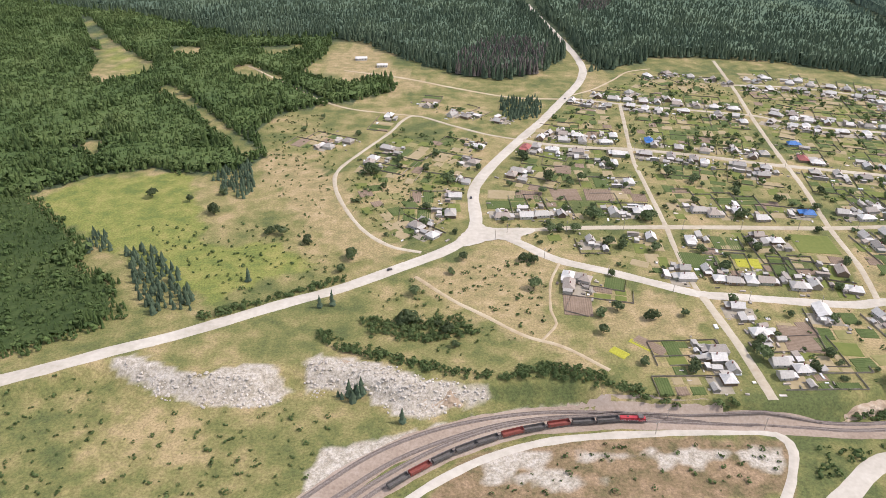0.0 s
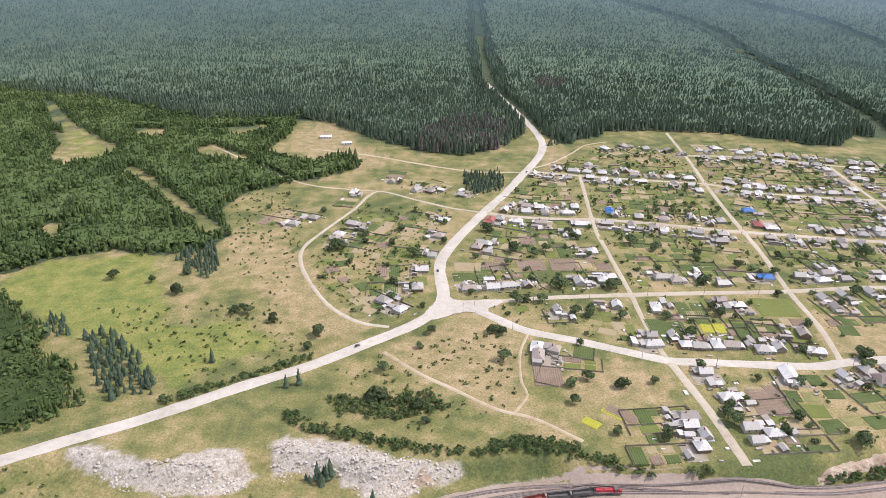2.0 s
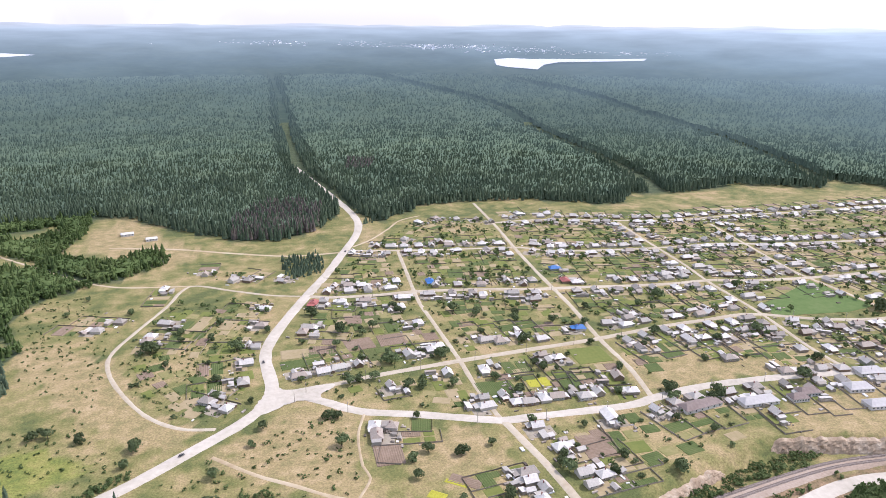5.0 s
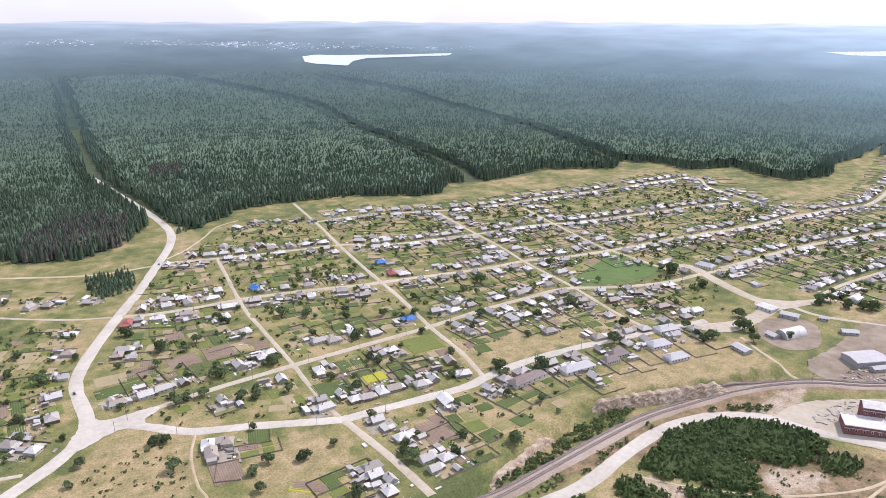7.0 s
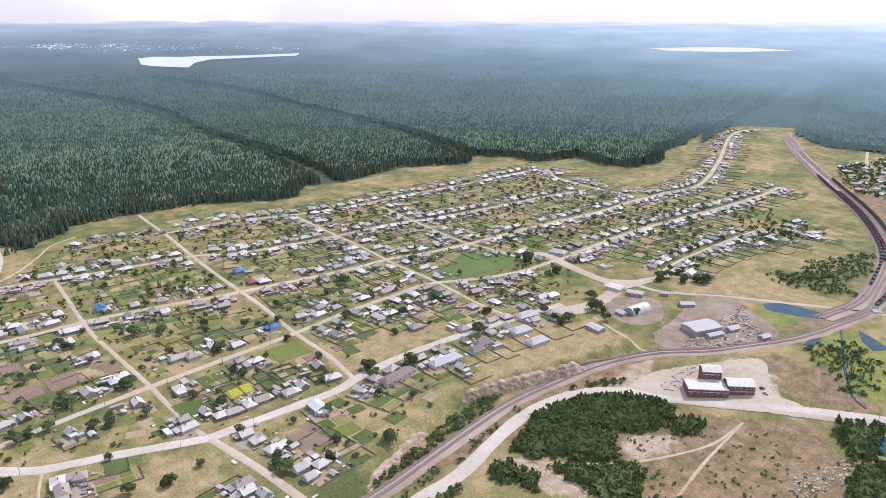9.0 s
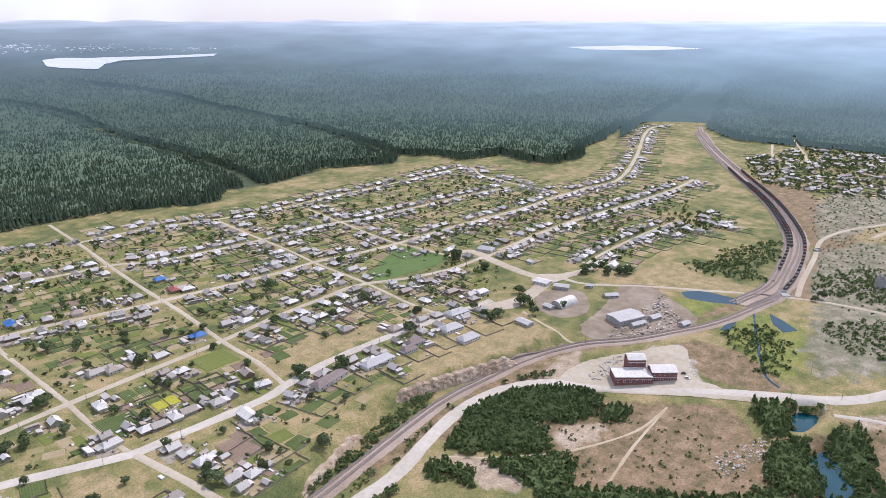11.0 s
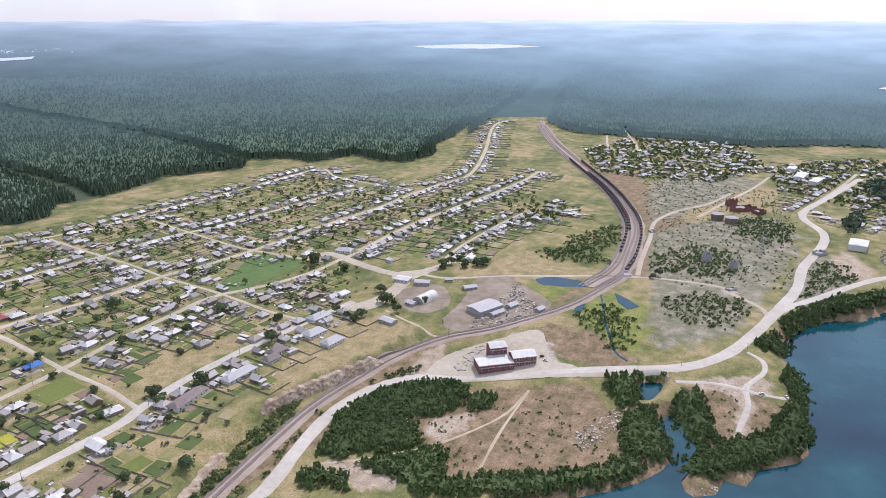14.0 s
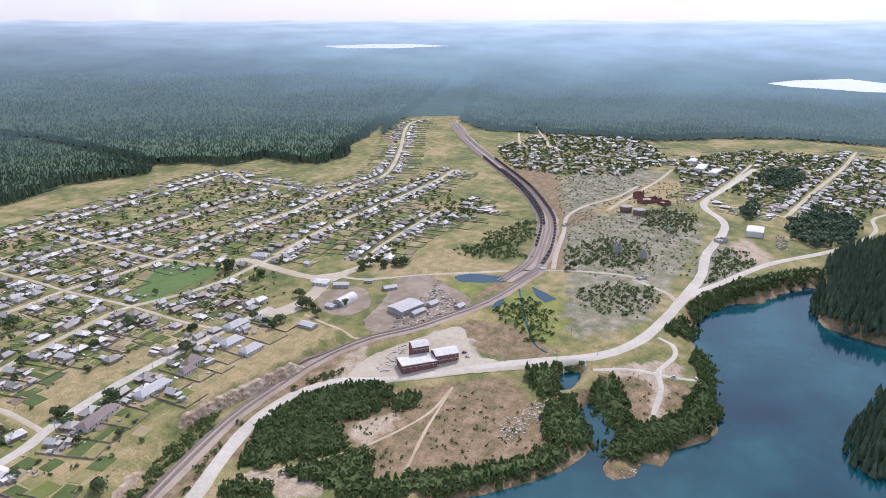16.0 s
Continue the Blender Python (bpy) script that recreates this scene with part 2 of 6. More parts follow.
BARE = [[(-65, 268), (-39, 277), (-6, 288), (26, 298), (72, 309), (97, 303), (119, 303), (58, 299), (7, 282), (-23, 265), (-45, 250), (-52, 238), (-67, 238), (-67, 253)], [(-200, 328), (-192, 332), (-178, 333), (-161, 323), (-139, 317), (-118, 327), (-105, 330), (-97, 322), (-86, 316), (-91, 306), (-109, 300), (-132, 301), (-156, 306), (-175, 313), (-191, 321)], [(-82, 331), (-72, 336), (-48, 332), (-27, 328), (-13, 318), (26, 313), (30, 308), (10, 304), (-12, 293), (-29, 299), (-43, 311), (-60, 316), (-77, 311), (-82, 322)],
        [(488, 252), (539, 224), (571, 195), (519, 154), (505, 155), (471, 222)], [(119, 273), (141, 277), (159, 275), (141, 265), (113, 261)], [(30, 252), (54, 260), (82, 253), (64, 245)], [(22, 265), (40, 273), (70, 271), (97, 271), (114, 276), (118, 273), (90, 265), (66, 266), (42, 258), (24, 246)], [(159, 275), (188, 280), (179, 260), (164, 263)]]
BROWN = [[(640, 291), (692, 276), (629, 208), (585, 224), (555, 249), (555, 284)], [(396, 229), (456, 210), (477, 174), (504, 130), (463, 92), (421, 63), (377, 95), (348, 178), (368, 204)], [(530, 61), (549, 31), (530, -18), (466, -5), (449, 25), (488, 46)], [(565, 202), (588, 190), (588, 148), (554, 100), (530, 112), (530, 158)],
         [(16, 270), (97, 285), (193, 284), (177, 244), (-10, 233)], [(275, 296), (372, 297), (455, 301), (531, 266), (629, 208), (763, 183), (732, 169), (558, 223), (471, 288), (317, 283), (271, 281)], [(741, 162), (931, 167), (1266, 339), (1340, 291), (953, 109), (765, 96)], [(400, 300), (480, 300), (520, 280), (440, 262), (330, 262), (330, 300)]]
STONY = [[(931, 167), (1006, 132), (1067, 74), (1078, 26), (998, -15), (914, -6), (819, 4), (720, 20), (641, 30), (603, 62), (581, 89), (626, 108), (752, 132), (832, 151)], [(888, -3), (940, -43), (850, -78), (778, -41), (733, -13), (755, -4)], [(1306, 230), (1339, 140), (1317, 58), (1119, 114), (1051, 148), (959, 173), (1121, 218)]]
SANDY = [[(316, 268), (326, 253), (338, 231), (332, 210), (330, 197), (317, 201), (308, 224), (317, 239), (316, 255)], [(542, 53), (561, 23), (571, 6), (552, -7), (539, -1), (537, 6), (514, 8), (482, 11), (470, 15), (495, 18), (518, 18), (533, 30), (529, 51)], [(408, 216), (425, 196), (404, 187), (378, 196), (382, 216)], [(481, 274), (513, 268), (489, 248), (468, 241), (451, 222), (440, 252), (434, 269), (463, 270)], [(927, -43), (961, -64), (917, -82), (865, -91), (839, -78), (862, -54)]]
STREAM = [(686, 169), (639, 153), (589, 135), (559, 121), (548, 108)]


WEST = [(-170, 1095), (-125, 1074), (-53, 982), (10, 926), (69, 900), (128, 944), (172, 1027), (178, 1124), (153, 1247), (148, 1515), (181, 2058), (255, 2897), (-688, 2890), (-1868, 2882), (-913, 1353), (-478, 1193), (-314, 1072)]
EAST = [(227, 3860), (235, 2761), (170, 1596), (159, 1253), (191, 1047), (198, 991), (221, 960), (270, 997), (297, 1028), (387, 1031), (493, 1007), (570, 958), (611, 955), (660, 1008), (738, 985), (878, 1012), (996, 936), (1058, 982), (1112, 927), (1096, 860), (1205, 828), (1169, 754), (1177, 694), (1282, 682), (1405, 741), (1503, 748), (1753, 819)] + [(1542, 729), (1869, 803), (2131, 826), (2389, 860), (3292, 1156), (2506, 2184), (1407, 3619)]
SOUTH = [(2640, 851), (1831, 629), (1694, 515), (1690, 399), (1704, 237), (1673, 93), (1754, -15), (1817, -187), (1767, -371), (1707, -541), (3904, -1165), (3259, 622), (3129, 982)]
YOUNG = [(-883, 1305), (-722, 1340), (-481, 1201), (-319, 1089), (-171, 1102)] + [(-176, 1094), (-175, 1005), (-194, 915), (-136, 871), (-74, 894), (-64, 853), (-101, 812), (-150, 785), (-189, 754), (-199, 701), (-174, 638), (-190, 607), (-232, 590), (-273, 603), (-323, 585), (-354, 545), (-393, 527), (-512, 554)]
CLEAR = [[(-626, 1228), (-586, 1189), (-506, 1066), (-416, 951), (-395, 948), (-382, 896), (-399, 888), (-450, 949), (-535, 1064)], [(-529, 1031), (-470, 990), (-453, 1006), (-396, 939), (-392, 888), (-427, 850), (-457, 872), (-472, 947)], [(-347, 862), (-288, 787), (-184, 648), (-194, 632), (-290, 764), (-350, 832)], [(-287, 929), (-270, 949), (-212, 894), (-221, 869), (-271, 895)], [(-407, 1035), (-355, 1030), (-350, 985), (-383, 991)], [(-366, 672), (-348, 670), (-338, 630), (-354, 634)], [(-291, 1035), (-213, 1058), (-202, 997), (-257, 992)]]
WOODS = [WEST, EAST, SOUTH, YOUNG, [(130, 1180), (220, 1180), (270, 2100), (140, 2100)]]


def paint_zones(me, x, y):
    for name, outlines, soft, rough, seed in (("dry", DRY, 16, 14, 1), ("lush", LUSH, 14, 10, 2), ("bare", BARE, 5, 5, 3), ("brown", BROWN, 8, 6, 4), ("stony", STONY, 16, 16, 7), ("sandy", SANDY, 6, 6, 11), ("wood", WOODS, 6, 6, 6)):
        at = me.attributes.new(name, "FLOAT", "POINT")
        w = zone(x, y, outlines, soft, rough, seed)
        if name == "wood":
            w = w * (1 - zone(x, y, CLEAR, 4, 2, 5))
        if name == "brown":
            w = np.maximum(w, 0.9 * step(poly_dist(x, y, LAKE) + smooth_noise(x, y, 20, 8) * 5, -20, -9))
        at.data.foreach_set("value", w.astype(np.float32).ravel())


def ground_material():
    m = mat("meadow", [(0.092, 0.113, 0.038), (0.155, 0.16, 0.054), (0.24, 0.21, 0.086), (0.35, 0.27, 0.14)], 0.06, 0.95, bump=0.25, big=0.012, detail=9, span=(0.39, 0.61))
    n, l = m.node_tree.nodes, m.node_tree.links
    p = n["Principled BSDF"]
    col = p.inputs["Base Color"].links[0].from_socket
    tc = n.new("ShaderNodeTexCoord")
    for name, cols, sc in (("dry", [(0.205, 0.185, 0.08), (0.30, 0.238, 0.115), (0.39, 0.30, 0.165)], 0.08), ("lush", [(0.12, 0.155, 0.038), (0.185, 0.205, 0.05), (0.26, 0.245, 0.075)], 0.06),
                           ("brown", [(0.125, 0.11, 0.05), (0.215, 0.155, 0.085), (0.31, 0.22, 0.135)], 0.09), ("stony", [(0.125, 0.135, 0.07), (0.215, 0.20, 0.13), (0.33, 0.295, 0.225)], 0.06), ("sandy", [(0.29, 0.225, 0.15), (0.38, 0.305, 0.215), (0.45, 0.375, 0.285)], 0.12), ("wood", [(0.04, 0.06, 0.03), (0.06, 0.085, 0.04), (0.09, 0.11, 0.055)], 0.1), ("bare", [(0.30, 0.265, 0.20), (0.41, 0.37, 0.30), (0.50, 0.46, 0.395)], 0.25)):
        a = n.new("ShaderNodeAttribute"); a.attribute_name = name
        no = n.new("ShaderNodeTexNoise"); no.inputs["Scale"].default_value = sc; no.inputs["Detail"].default_value = 8; no.inputs["Roughness"].default_value = 0.68
        l.new(tc.outputs["Object"], no.inputs["Vector"])
        cr = n.new("ShaderNodeValToRGB"); e = cr.color_ramp.elements
        e[0].position, e[1].position = 0.36, 0.64
        e.new(0.5)
        for i in range(3):
            cr.color_ramp.elements[i].color = (*cols[i], 1)
        l.new(no.outputs["Fac"], cr.inputs[0])
        # fray the edge of the zone with fine noise
        ad = n.new("ShaderNodeMath"); ad.operation = "MULTIPLY_ADD"; ad.inputs[1].default_value = 1.6
        l.new(a.outputs["Fac"], ad.inputs[0])
        sb = n.new("ShaderNodeMath"); sb.operation = "MULTIPLY_ADD"; sb.inputs[1].default_value = -1.2; sb.inputs[2].default_value = 0.2
        l.new(no.outputs["Fac"], sb.inputs[0]); l.new(sb.outputs[0], ad.inputs[2])
        ad.use_clamp = True
        mx = n.new("ShaderNodeMix"); mx.data_type = "RGBA"
        l.new(ad.outputs[0], mx.inputs[0]); l.new(col, mx.inputs[6]); l.new(cr.outputs[0], mx.inputs[7])
        col = mx.outputs[2]
    fine = n.new("ShaderNodeTexNoise"); fine.inputs["Scale"].default_value = 0.65; fine.inputs["Detail"].default_value = 7; fine.inputs["Roughness"].default_value = 0.75
    l.new(tc.outputs["Object"], fine.inputs["Vector"])
    mr = n.new("ShaderNodeMapRange"); mr.inputs["From Min"].default_value, mr.inputs["From Max"].default_value = 0.35, 0.65
    mr.inputs["To Min"].default_value, mr.inputs["To Max"].default_value = 0.64, 1.36
    l.new(fine.outputs["Fac"], mr.inputs["Value"])
    sc = n.new("ShaderNodeVectorMath"); sc.operation = "SCALE"
    l.new(col, sc.inputs[0]); l.new(mr.outputs[0], sc.inputs["Scale"])
    l.new(sc.outputs[0], p.inputs["Base Color"])
    return m


M_GROUND = ground_material()
gme = from_arrays("ground", np.stack([gx, gy, gz], -1).reshape(-1, 3), quads, M_GROUND, True)
paint_zones(gme, gx.ravel(), gy.ravel())
ground = tagged(new("ground", gme), "dry green and ochre meadow land with bare gravel banks", "ground", kind="structure")


def height(x, y):
    """The height of the ground sheet at one place."""
    i = min(max(bisect_right(XS, x) - 1, 0), nx - 2); j = min(max(bisect_right(YS, y) - 1, 0), ny - 2)
    u, v = (x - XS[i]) / (XS[i + 1] - XS[i]), (y - YS[j]) / (YS[j + 1] - YS[j])
    return float((gz[j, i] * (1 - u) + gz[j, i + 1] * u) * (1 - v) + (gz[j + 1, i] * (1 - u) + gz[j + 1, i + 1] * u) * v)


def bisect_right(seq, v):
    lo, hi = 0, len(seq)
    while lo < hi:
        mid = (lo + hi) // 2
        lo, hi = (mid + 1, hi) if seq[mid] <= v else (lo, mid)
    return lo


XS, YS = xs.tolist(), ys.tolist()


def in_sight(x, y, margin=0):
    """True in the sector of the land that the village and its woods fill."""
    a = np.degrees(np.arctan2(x, y))
    return (a > -42 - margin) & (a < 106 + margin)


def paint_haze(me, x, y):
    """How much painted haze each point of the distant woods takes by its distance, and how much brighter that haze
    glows towards the sun.
    """
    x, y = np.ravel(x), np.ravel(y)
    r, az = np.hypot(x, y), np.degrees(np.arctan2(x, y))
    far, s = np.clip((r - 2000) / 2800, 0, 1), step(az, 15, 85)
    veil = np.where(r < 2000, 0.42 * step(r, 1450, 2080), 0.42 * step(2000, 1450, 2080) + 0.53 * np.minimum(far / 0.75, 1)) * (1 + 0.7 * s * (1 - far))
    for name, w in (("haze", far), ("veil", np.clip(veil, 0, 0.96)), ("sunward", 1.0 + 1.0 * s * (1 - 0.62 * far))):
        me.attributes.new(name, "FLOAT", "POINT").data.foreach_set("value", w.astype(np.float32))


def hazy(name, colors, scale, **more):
    """A surface of the far backdrop: its own colour, with a veil of lit air painted over it as emission."""
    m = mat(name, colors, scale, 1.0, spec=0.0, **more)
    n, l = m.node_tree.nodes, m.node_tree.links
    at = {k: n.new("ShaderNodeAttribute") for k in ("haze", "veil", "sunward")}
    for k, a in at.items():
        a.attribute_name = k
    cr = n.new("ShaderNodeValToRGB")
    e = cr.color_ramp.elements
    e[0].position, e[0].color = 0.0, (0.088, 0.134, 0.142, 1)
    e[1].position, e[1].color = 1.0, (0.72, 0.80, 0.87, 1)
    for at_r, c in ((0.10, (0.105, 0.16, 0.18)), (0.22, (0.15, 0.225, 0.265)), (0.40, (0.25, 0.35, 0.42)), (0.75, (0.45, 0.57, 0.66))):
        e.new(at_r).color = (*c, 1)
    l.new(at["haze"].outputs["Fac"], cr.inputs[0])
    tc = n.new("ShaderNodeTexCoord"); no = n.new("ShaderNodeTexNoise")   # uneven air and cloud shade over the distance, painted into the glow
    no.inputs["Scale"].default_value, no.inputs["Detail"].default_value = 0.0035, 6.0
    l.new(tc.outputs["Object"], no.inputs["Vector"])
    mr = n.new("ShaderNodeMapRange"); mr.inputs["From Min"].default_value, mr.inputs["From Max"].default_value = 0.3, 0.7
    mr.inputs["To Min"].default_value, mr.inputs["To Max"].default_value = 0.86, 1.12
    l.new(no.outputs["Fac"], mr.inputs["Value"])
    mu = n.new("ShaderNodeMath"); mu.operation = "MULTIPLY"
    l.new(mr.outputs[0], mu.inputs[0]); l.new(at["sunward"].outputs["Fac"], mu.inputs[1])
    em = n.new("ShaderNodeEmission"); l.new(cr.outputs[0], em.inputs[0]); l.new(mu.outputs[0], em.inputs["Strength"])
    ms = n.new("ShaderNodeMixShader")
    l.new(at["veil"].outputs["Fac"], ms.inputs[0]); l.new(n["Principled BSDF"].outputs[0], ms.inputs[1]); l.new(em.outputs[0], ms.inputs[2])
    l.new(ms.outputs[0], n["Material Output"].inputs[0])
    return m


# aerial haze is painted into both materials as emission that grows with distance
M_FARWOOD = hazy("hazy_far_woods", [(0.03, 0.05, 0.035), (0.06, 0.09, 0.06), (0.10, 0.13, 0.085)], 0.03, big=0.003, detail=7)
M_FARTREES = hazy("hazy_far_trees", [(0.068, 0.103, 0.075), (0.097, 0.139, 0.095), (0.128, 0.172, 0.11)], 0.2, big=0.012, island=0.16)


# far land: a ring that rises gently to the hazy horizon
def far_land():
    rr = np.concatenate([np.linspace(2000, 3000, 26), np.linspace(3060, 4820, 40)])
    aa = np.radians(np.arange(-70, 131, 0.5))
    r, a = np.meshgrid(rr, aa)
    x, y = r * np.sin(a), r * np.cos(a)
    z = ground_z(x, y) + 4 + 12 * step(r, 2600, 2850) + smooth_noise(x, y, 500, 31) * 5 * step(r, 2000, 2600) * (1 - step(r, 3900, 4700)) + np.abs(smooth_noise(a * 1000, r * 0, 160, 33)) * 26 * step(r, 4400, 4820)
    z = np.where(r < 2010, -4, z)
    n, k = z.shape
    i = np.arange(n * k).reshape(n, k)
    q = np.stack([i[:-1, :-1], i[:-1, 1:], i[1:, 1:], i[1:, :-1]], -1).reshape(-1, 4)
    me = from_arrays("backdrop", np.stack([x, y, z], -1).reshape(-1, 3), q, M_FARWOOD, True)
    paint_haze(me, x, y)
    return tagged(new("backdrop", me), "far blue hazy forest land under the horizon", "distance", kind="structure")


far_land()


# ---- water ----
def sheet(name, pts, z, material, label, category):
    bm = bmesh.new()
    bm.faces.new([bm.verts.new((p[0], p[1], z)) for p in pts])
    bmesh.ops.triangulate(bm, faces=bm.faces[:])
    ob = part(name, bm, material)
    return tagged(ob, label, category, kind="structure")


def widen(pts, d):
    """The outline moved outwards."""
    out, n = [], len(pts)
    area = sum(pts[i][0] * pts[(i + 1) % n][1] - pts[(i + 1) % n][0] * pts[i][1] for i in range(n))
    for i in range(n):
        a, b = Vector(pts[i - 1][:2]), Vector(pts[(i + 1) % n][:2])
        t = (b - a).normalized()
        nrm = Vector((t.y, -t.x)) * (1 if area > 0 else -1)
        out.append((pts[i][0] + nrm.x * d, pts[i][1] + nrm.y * d))
    return out


sheet("water_1", widen(LAKE, 4), -12, M_WATER, "deep blue green flooded quarry lake", "lake")
sheet("water_2", widen(POND, 3), -10, M_WATER, "small turquoise pond between thickets", "pond")
sheet("water_3", widen(MARSH, 2), -0.6, M_WATER, "dark marsh pool beside the rail crossing", "pond")


# ---- roads ----
def curve_points(pts, gap=5.0):
    """A smooth line through the points, in even steps."""
    p = np.array([q[:2] for q in pts], float)
    p = np.vstack([2 * p[0] - p[1], p, 2 * p[-1] - p[-2]])
    out = []
    for i in range(1, len(p) - 2):
        n = max(2, int(np.hypot(*(p[i + 1] - p[i])) / gap))
        for t in np.arange(n) / n:
            a, b, c, d = p[i - 1:i + 3]
            out.append(0.5 * (2 * b + (c - a) * t + (2 * a - 5 * b + 4 * c - d) * t * t + (3 * b - a - 3 * c + d) * t ** 3))
    out.append(p[-2])
    return np.array(out)


ROADS, WAYS = [], {}


def ribbon(name, pts, width, material, label, category="road", lift=0.25, ragged=0.6, keep=True, gap=5.0, cols=4):
    c = curve_points(pts, gap)
    d = np.gradient(c, axis=0); d /= np.linalg.norm(d, axis=1)[:, None] + 1e-9
    nrm = np.stack([d[:, 1], -d[:, 0]], 1)
    r = np.random.default_rng(len(c) * 7 + int(width * 10))
    w = width / 2 + smooth_noise(c[:, 0], c[:, 1], 40, 5) * ragged
    rows = []
    for k in range(cols + 1):
        u = k / cols * 2 - 1
        jit = r.uniform(-0.3, 0.3, len(c)) * ragged if k in (0, cols) else 0
        q = c + nrm * (u * w + jit)[:, None]
        z = ground_z(q[:, 0], q[:, 1]) + lift - (0.4 if k in (0, cols) else 0)
        rows.append(np.c_[q, z])
    v = np.stack(rows, 1).reshape(-1, 3)
    i = np.arange(len(c) * (cols + 1)).reshape(len(c), cols + 1)
    q = np.stack([i[:-1, :-1], i[:-1, 1:], i[1:, 1:], i[1:, :-1]], -1).reshape(-1, 4)
    if keep:
        ROADS.append((c[:: max(1, int(10 / gap))], width / 2))
        WAYS[name] = (c, width / 2)
    return tagged(new(name, from_arrays(name, v, q, material, True)), label, category, kind="structure")


PALE, LANE, DIRT = "pale dusty gravel road", "dusty village street of pale earth", "worn earth track through dry grass"
ribbon("road_main", [(-355, 268), (-304, 288), (-253, 309), (-227, 322), (-200, 337), (-170, 352), (-140, 370), (-108, 390), (-72, 410), (-35, 437), (-0, 464), (19, 487), (26, 511), (25, 564), (32, 596), (50, 640), (81, 705), (108, 758), (139, 828), (167, 892), (183, 948), (186, 1004), (180, 1084), (164, 1230), (146, 1385)], 10.5, M_ROAD, PALE, lift=0.45)
ribbon("road_fork", [(20, 489), (38, 494), (59, 480), (85, 456), (122, 440), (152, 426), (181, 413), (204, 411), (242, 407), (283, 404)] + [(304, 408), (349, 412), (397, 409), (451, 402), (514, 390), (547, 385)], 9, M_ROAD, PALE, lift=0.4)
ribbon("street_a", [(29, 499), (66, 501), (103, 506), (145, 509), (183, 511), (239, 513), (314, 515)] + [(380, 521), (438, 522), (492, 520), (545, 492), (597, 475), (641, 472), (692, 466)], 7, M_LANE, LANE, lift=0.35)
ribbon("street_b", [(78, 698), (100, 687), (151, 679), (191, 677), (251, 665), (313, 647), (364, 637)] + [(458, 618), (513, 614), (562, 599), (635, 587), (720, 580), (778, 572), (872, 560), (959, 557), (1048, 549)] + [(1148, 538), (1367, 606), (1658, 717), (1792, 745), (1873, 707), (1910, 659)], 8, M_LANE, LANE, lift=0.33)
ribbon("street_c", [(144, 839), (183, 826), (247, 810), (323, 795), (359, 786)] + [(396, 761), (460, 745), (536, 733), (615, 726), (681, 705), (782, 687), (882, 673), (977, 653)], 6.5, M_LANE, LANE, lift=0.31)
ribbon("street_d", [(370, 904), (415, 903), (472, 892), (555, 860), (639, 841), (737, 838), (828, 827), (937, 822), (1060, 808), (1020, 744), (1001, 657), (995, 576)], 6, M_LANE, LANE, lift=0.29)
ribbon("street_e", [(685, 473), (720, 471), (817, 470), (898, 461), (1015, 444), (1146, 432), (1228, 434)], 7.5, M_LANE, LANE, lift=0.3)
ribbon("street_f", [(700, 363), (765, 367), (873, 362), (949, 354)], 5, M_LANE, LANE, lift=0.3)
ribbon("lane_1", [(180, 415), (179, 444), (180, 477), (182, 509), (183, 549), (184, 595), (186, 655), (198, 751), (207, 822)], 5.5, M_LANE, LANE, lift=0.2)
ribbon("lane_2", [(303, 408), (313, 457), (318, 515), (330, 596), (339, 685), (351, 782), (366, 883), (382, 1019)], 6, M_LANE, LANE, lift=0.22)
ribbon("lane_3", [(542, 854), (530, 761), (520, 670), (509, 606), (502, 525), (488, 439), (487, 388)], 5.5, M_LANE, LANE, lift=0.2)
ribbon("lane_4", [(665, 808), (647, 716), (628, 611), (629, 553), (630, 488)], 5.5, M_LANE, LANE, lift=0.2)
ribbon("lane_5", [(181, 413), (183, 395), (187, 361), (189, 329), (190, 306)], 7, M_LANE, LANE, lift=0.3)
ribbon("loop_lane", [(74, 698), (42, 711), (6, 735), (-32, 762), (-47, 750), (-60, 709), (-84, 654), (-100, 612), (-100, 581), (-88, 542), (-66, 497), (-42, 471), (-17, 462)], 4.5, M_LANE, LANE, lift=0.25)
ribbon("track_1", [(-268, 944), (-209, 877), (-155, 815), (-114, 783), (-71, 770), (-35, 763)], 4.5, M_TRACK, DIRT, lift=0.2)
ribbon("track_2", [(136, 832), (75, 836), (6, 869), (-38, 894), (-75, 911), (-137, 932)], 6, M_TRACK, DIRT, lift=0.2)
ribbon("track_3", [(-20, 428), (6, 400), (29, 381), (53, 361), (77, 350), (101, 329)], 4, M_TRACK, DIRT, lift=0.2)
ribbon("track_4", [(87, 452), (77, 424), (73, 389), (75, 375), (64, 357)], 2.5, M_TRACK, DIRT, lift=0.2)
ribbon("track_5", [(156, 850), (185, 875), (217, 915), (244, 953), (279, 971)], 4, M_TRACK, DIRT, lift=0.2)
ribbon("track_6", [(543, 344), (531, 314), (523, 288), (520, 266)], 4, M_TRACK, DIRT, lift=0.2)
ribbon("haul_road", [(171, 219), (204, 245), (238, 270)] + [(283, 272), (329, 282), (369, 288), (403, 286), (429, 277), (452, 259), (467, 225), (486, 192), (509, 156), (532, 113), (557, 65), (594, 36), (657, 16), (705, 5), (786, -12), (870, -17), (964, -35), (1030, -36), (1120, -9), (1261, -46), (1425, -93)], 11, M_ROAD, PALE, lift=0.45)
ribbon("shore_road", [(673, 12), (721, -2), (776, -35), (856, -85), (918, -145), (959, -181), (1008, -227)], 9, M_ROAD, PALE, lift=0.4)
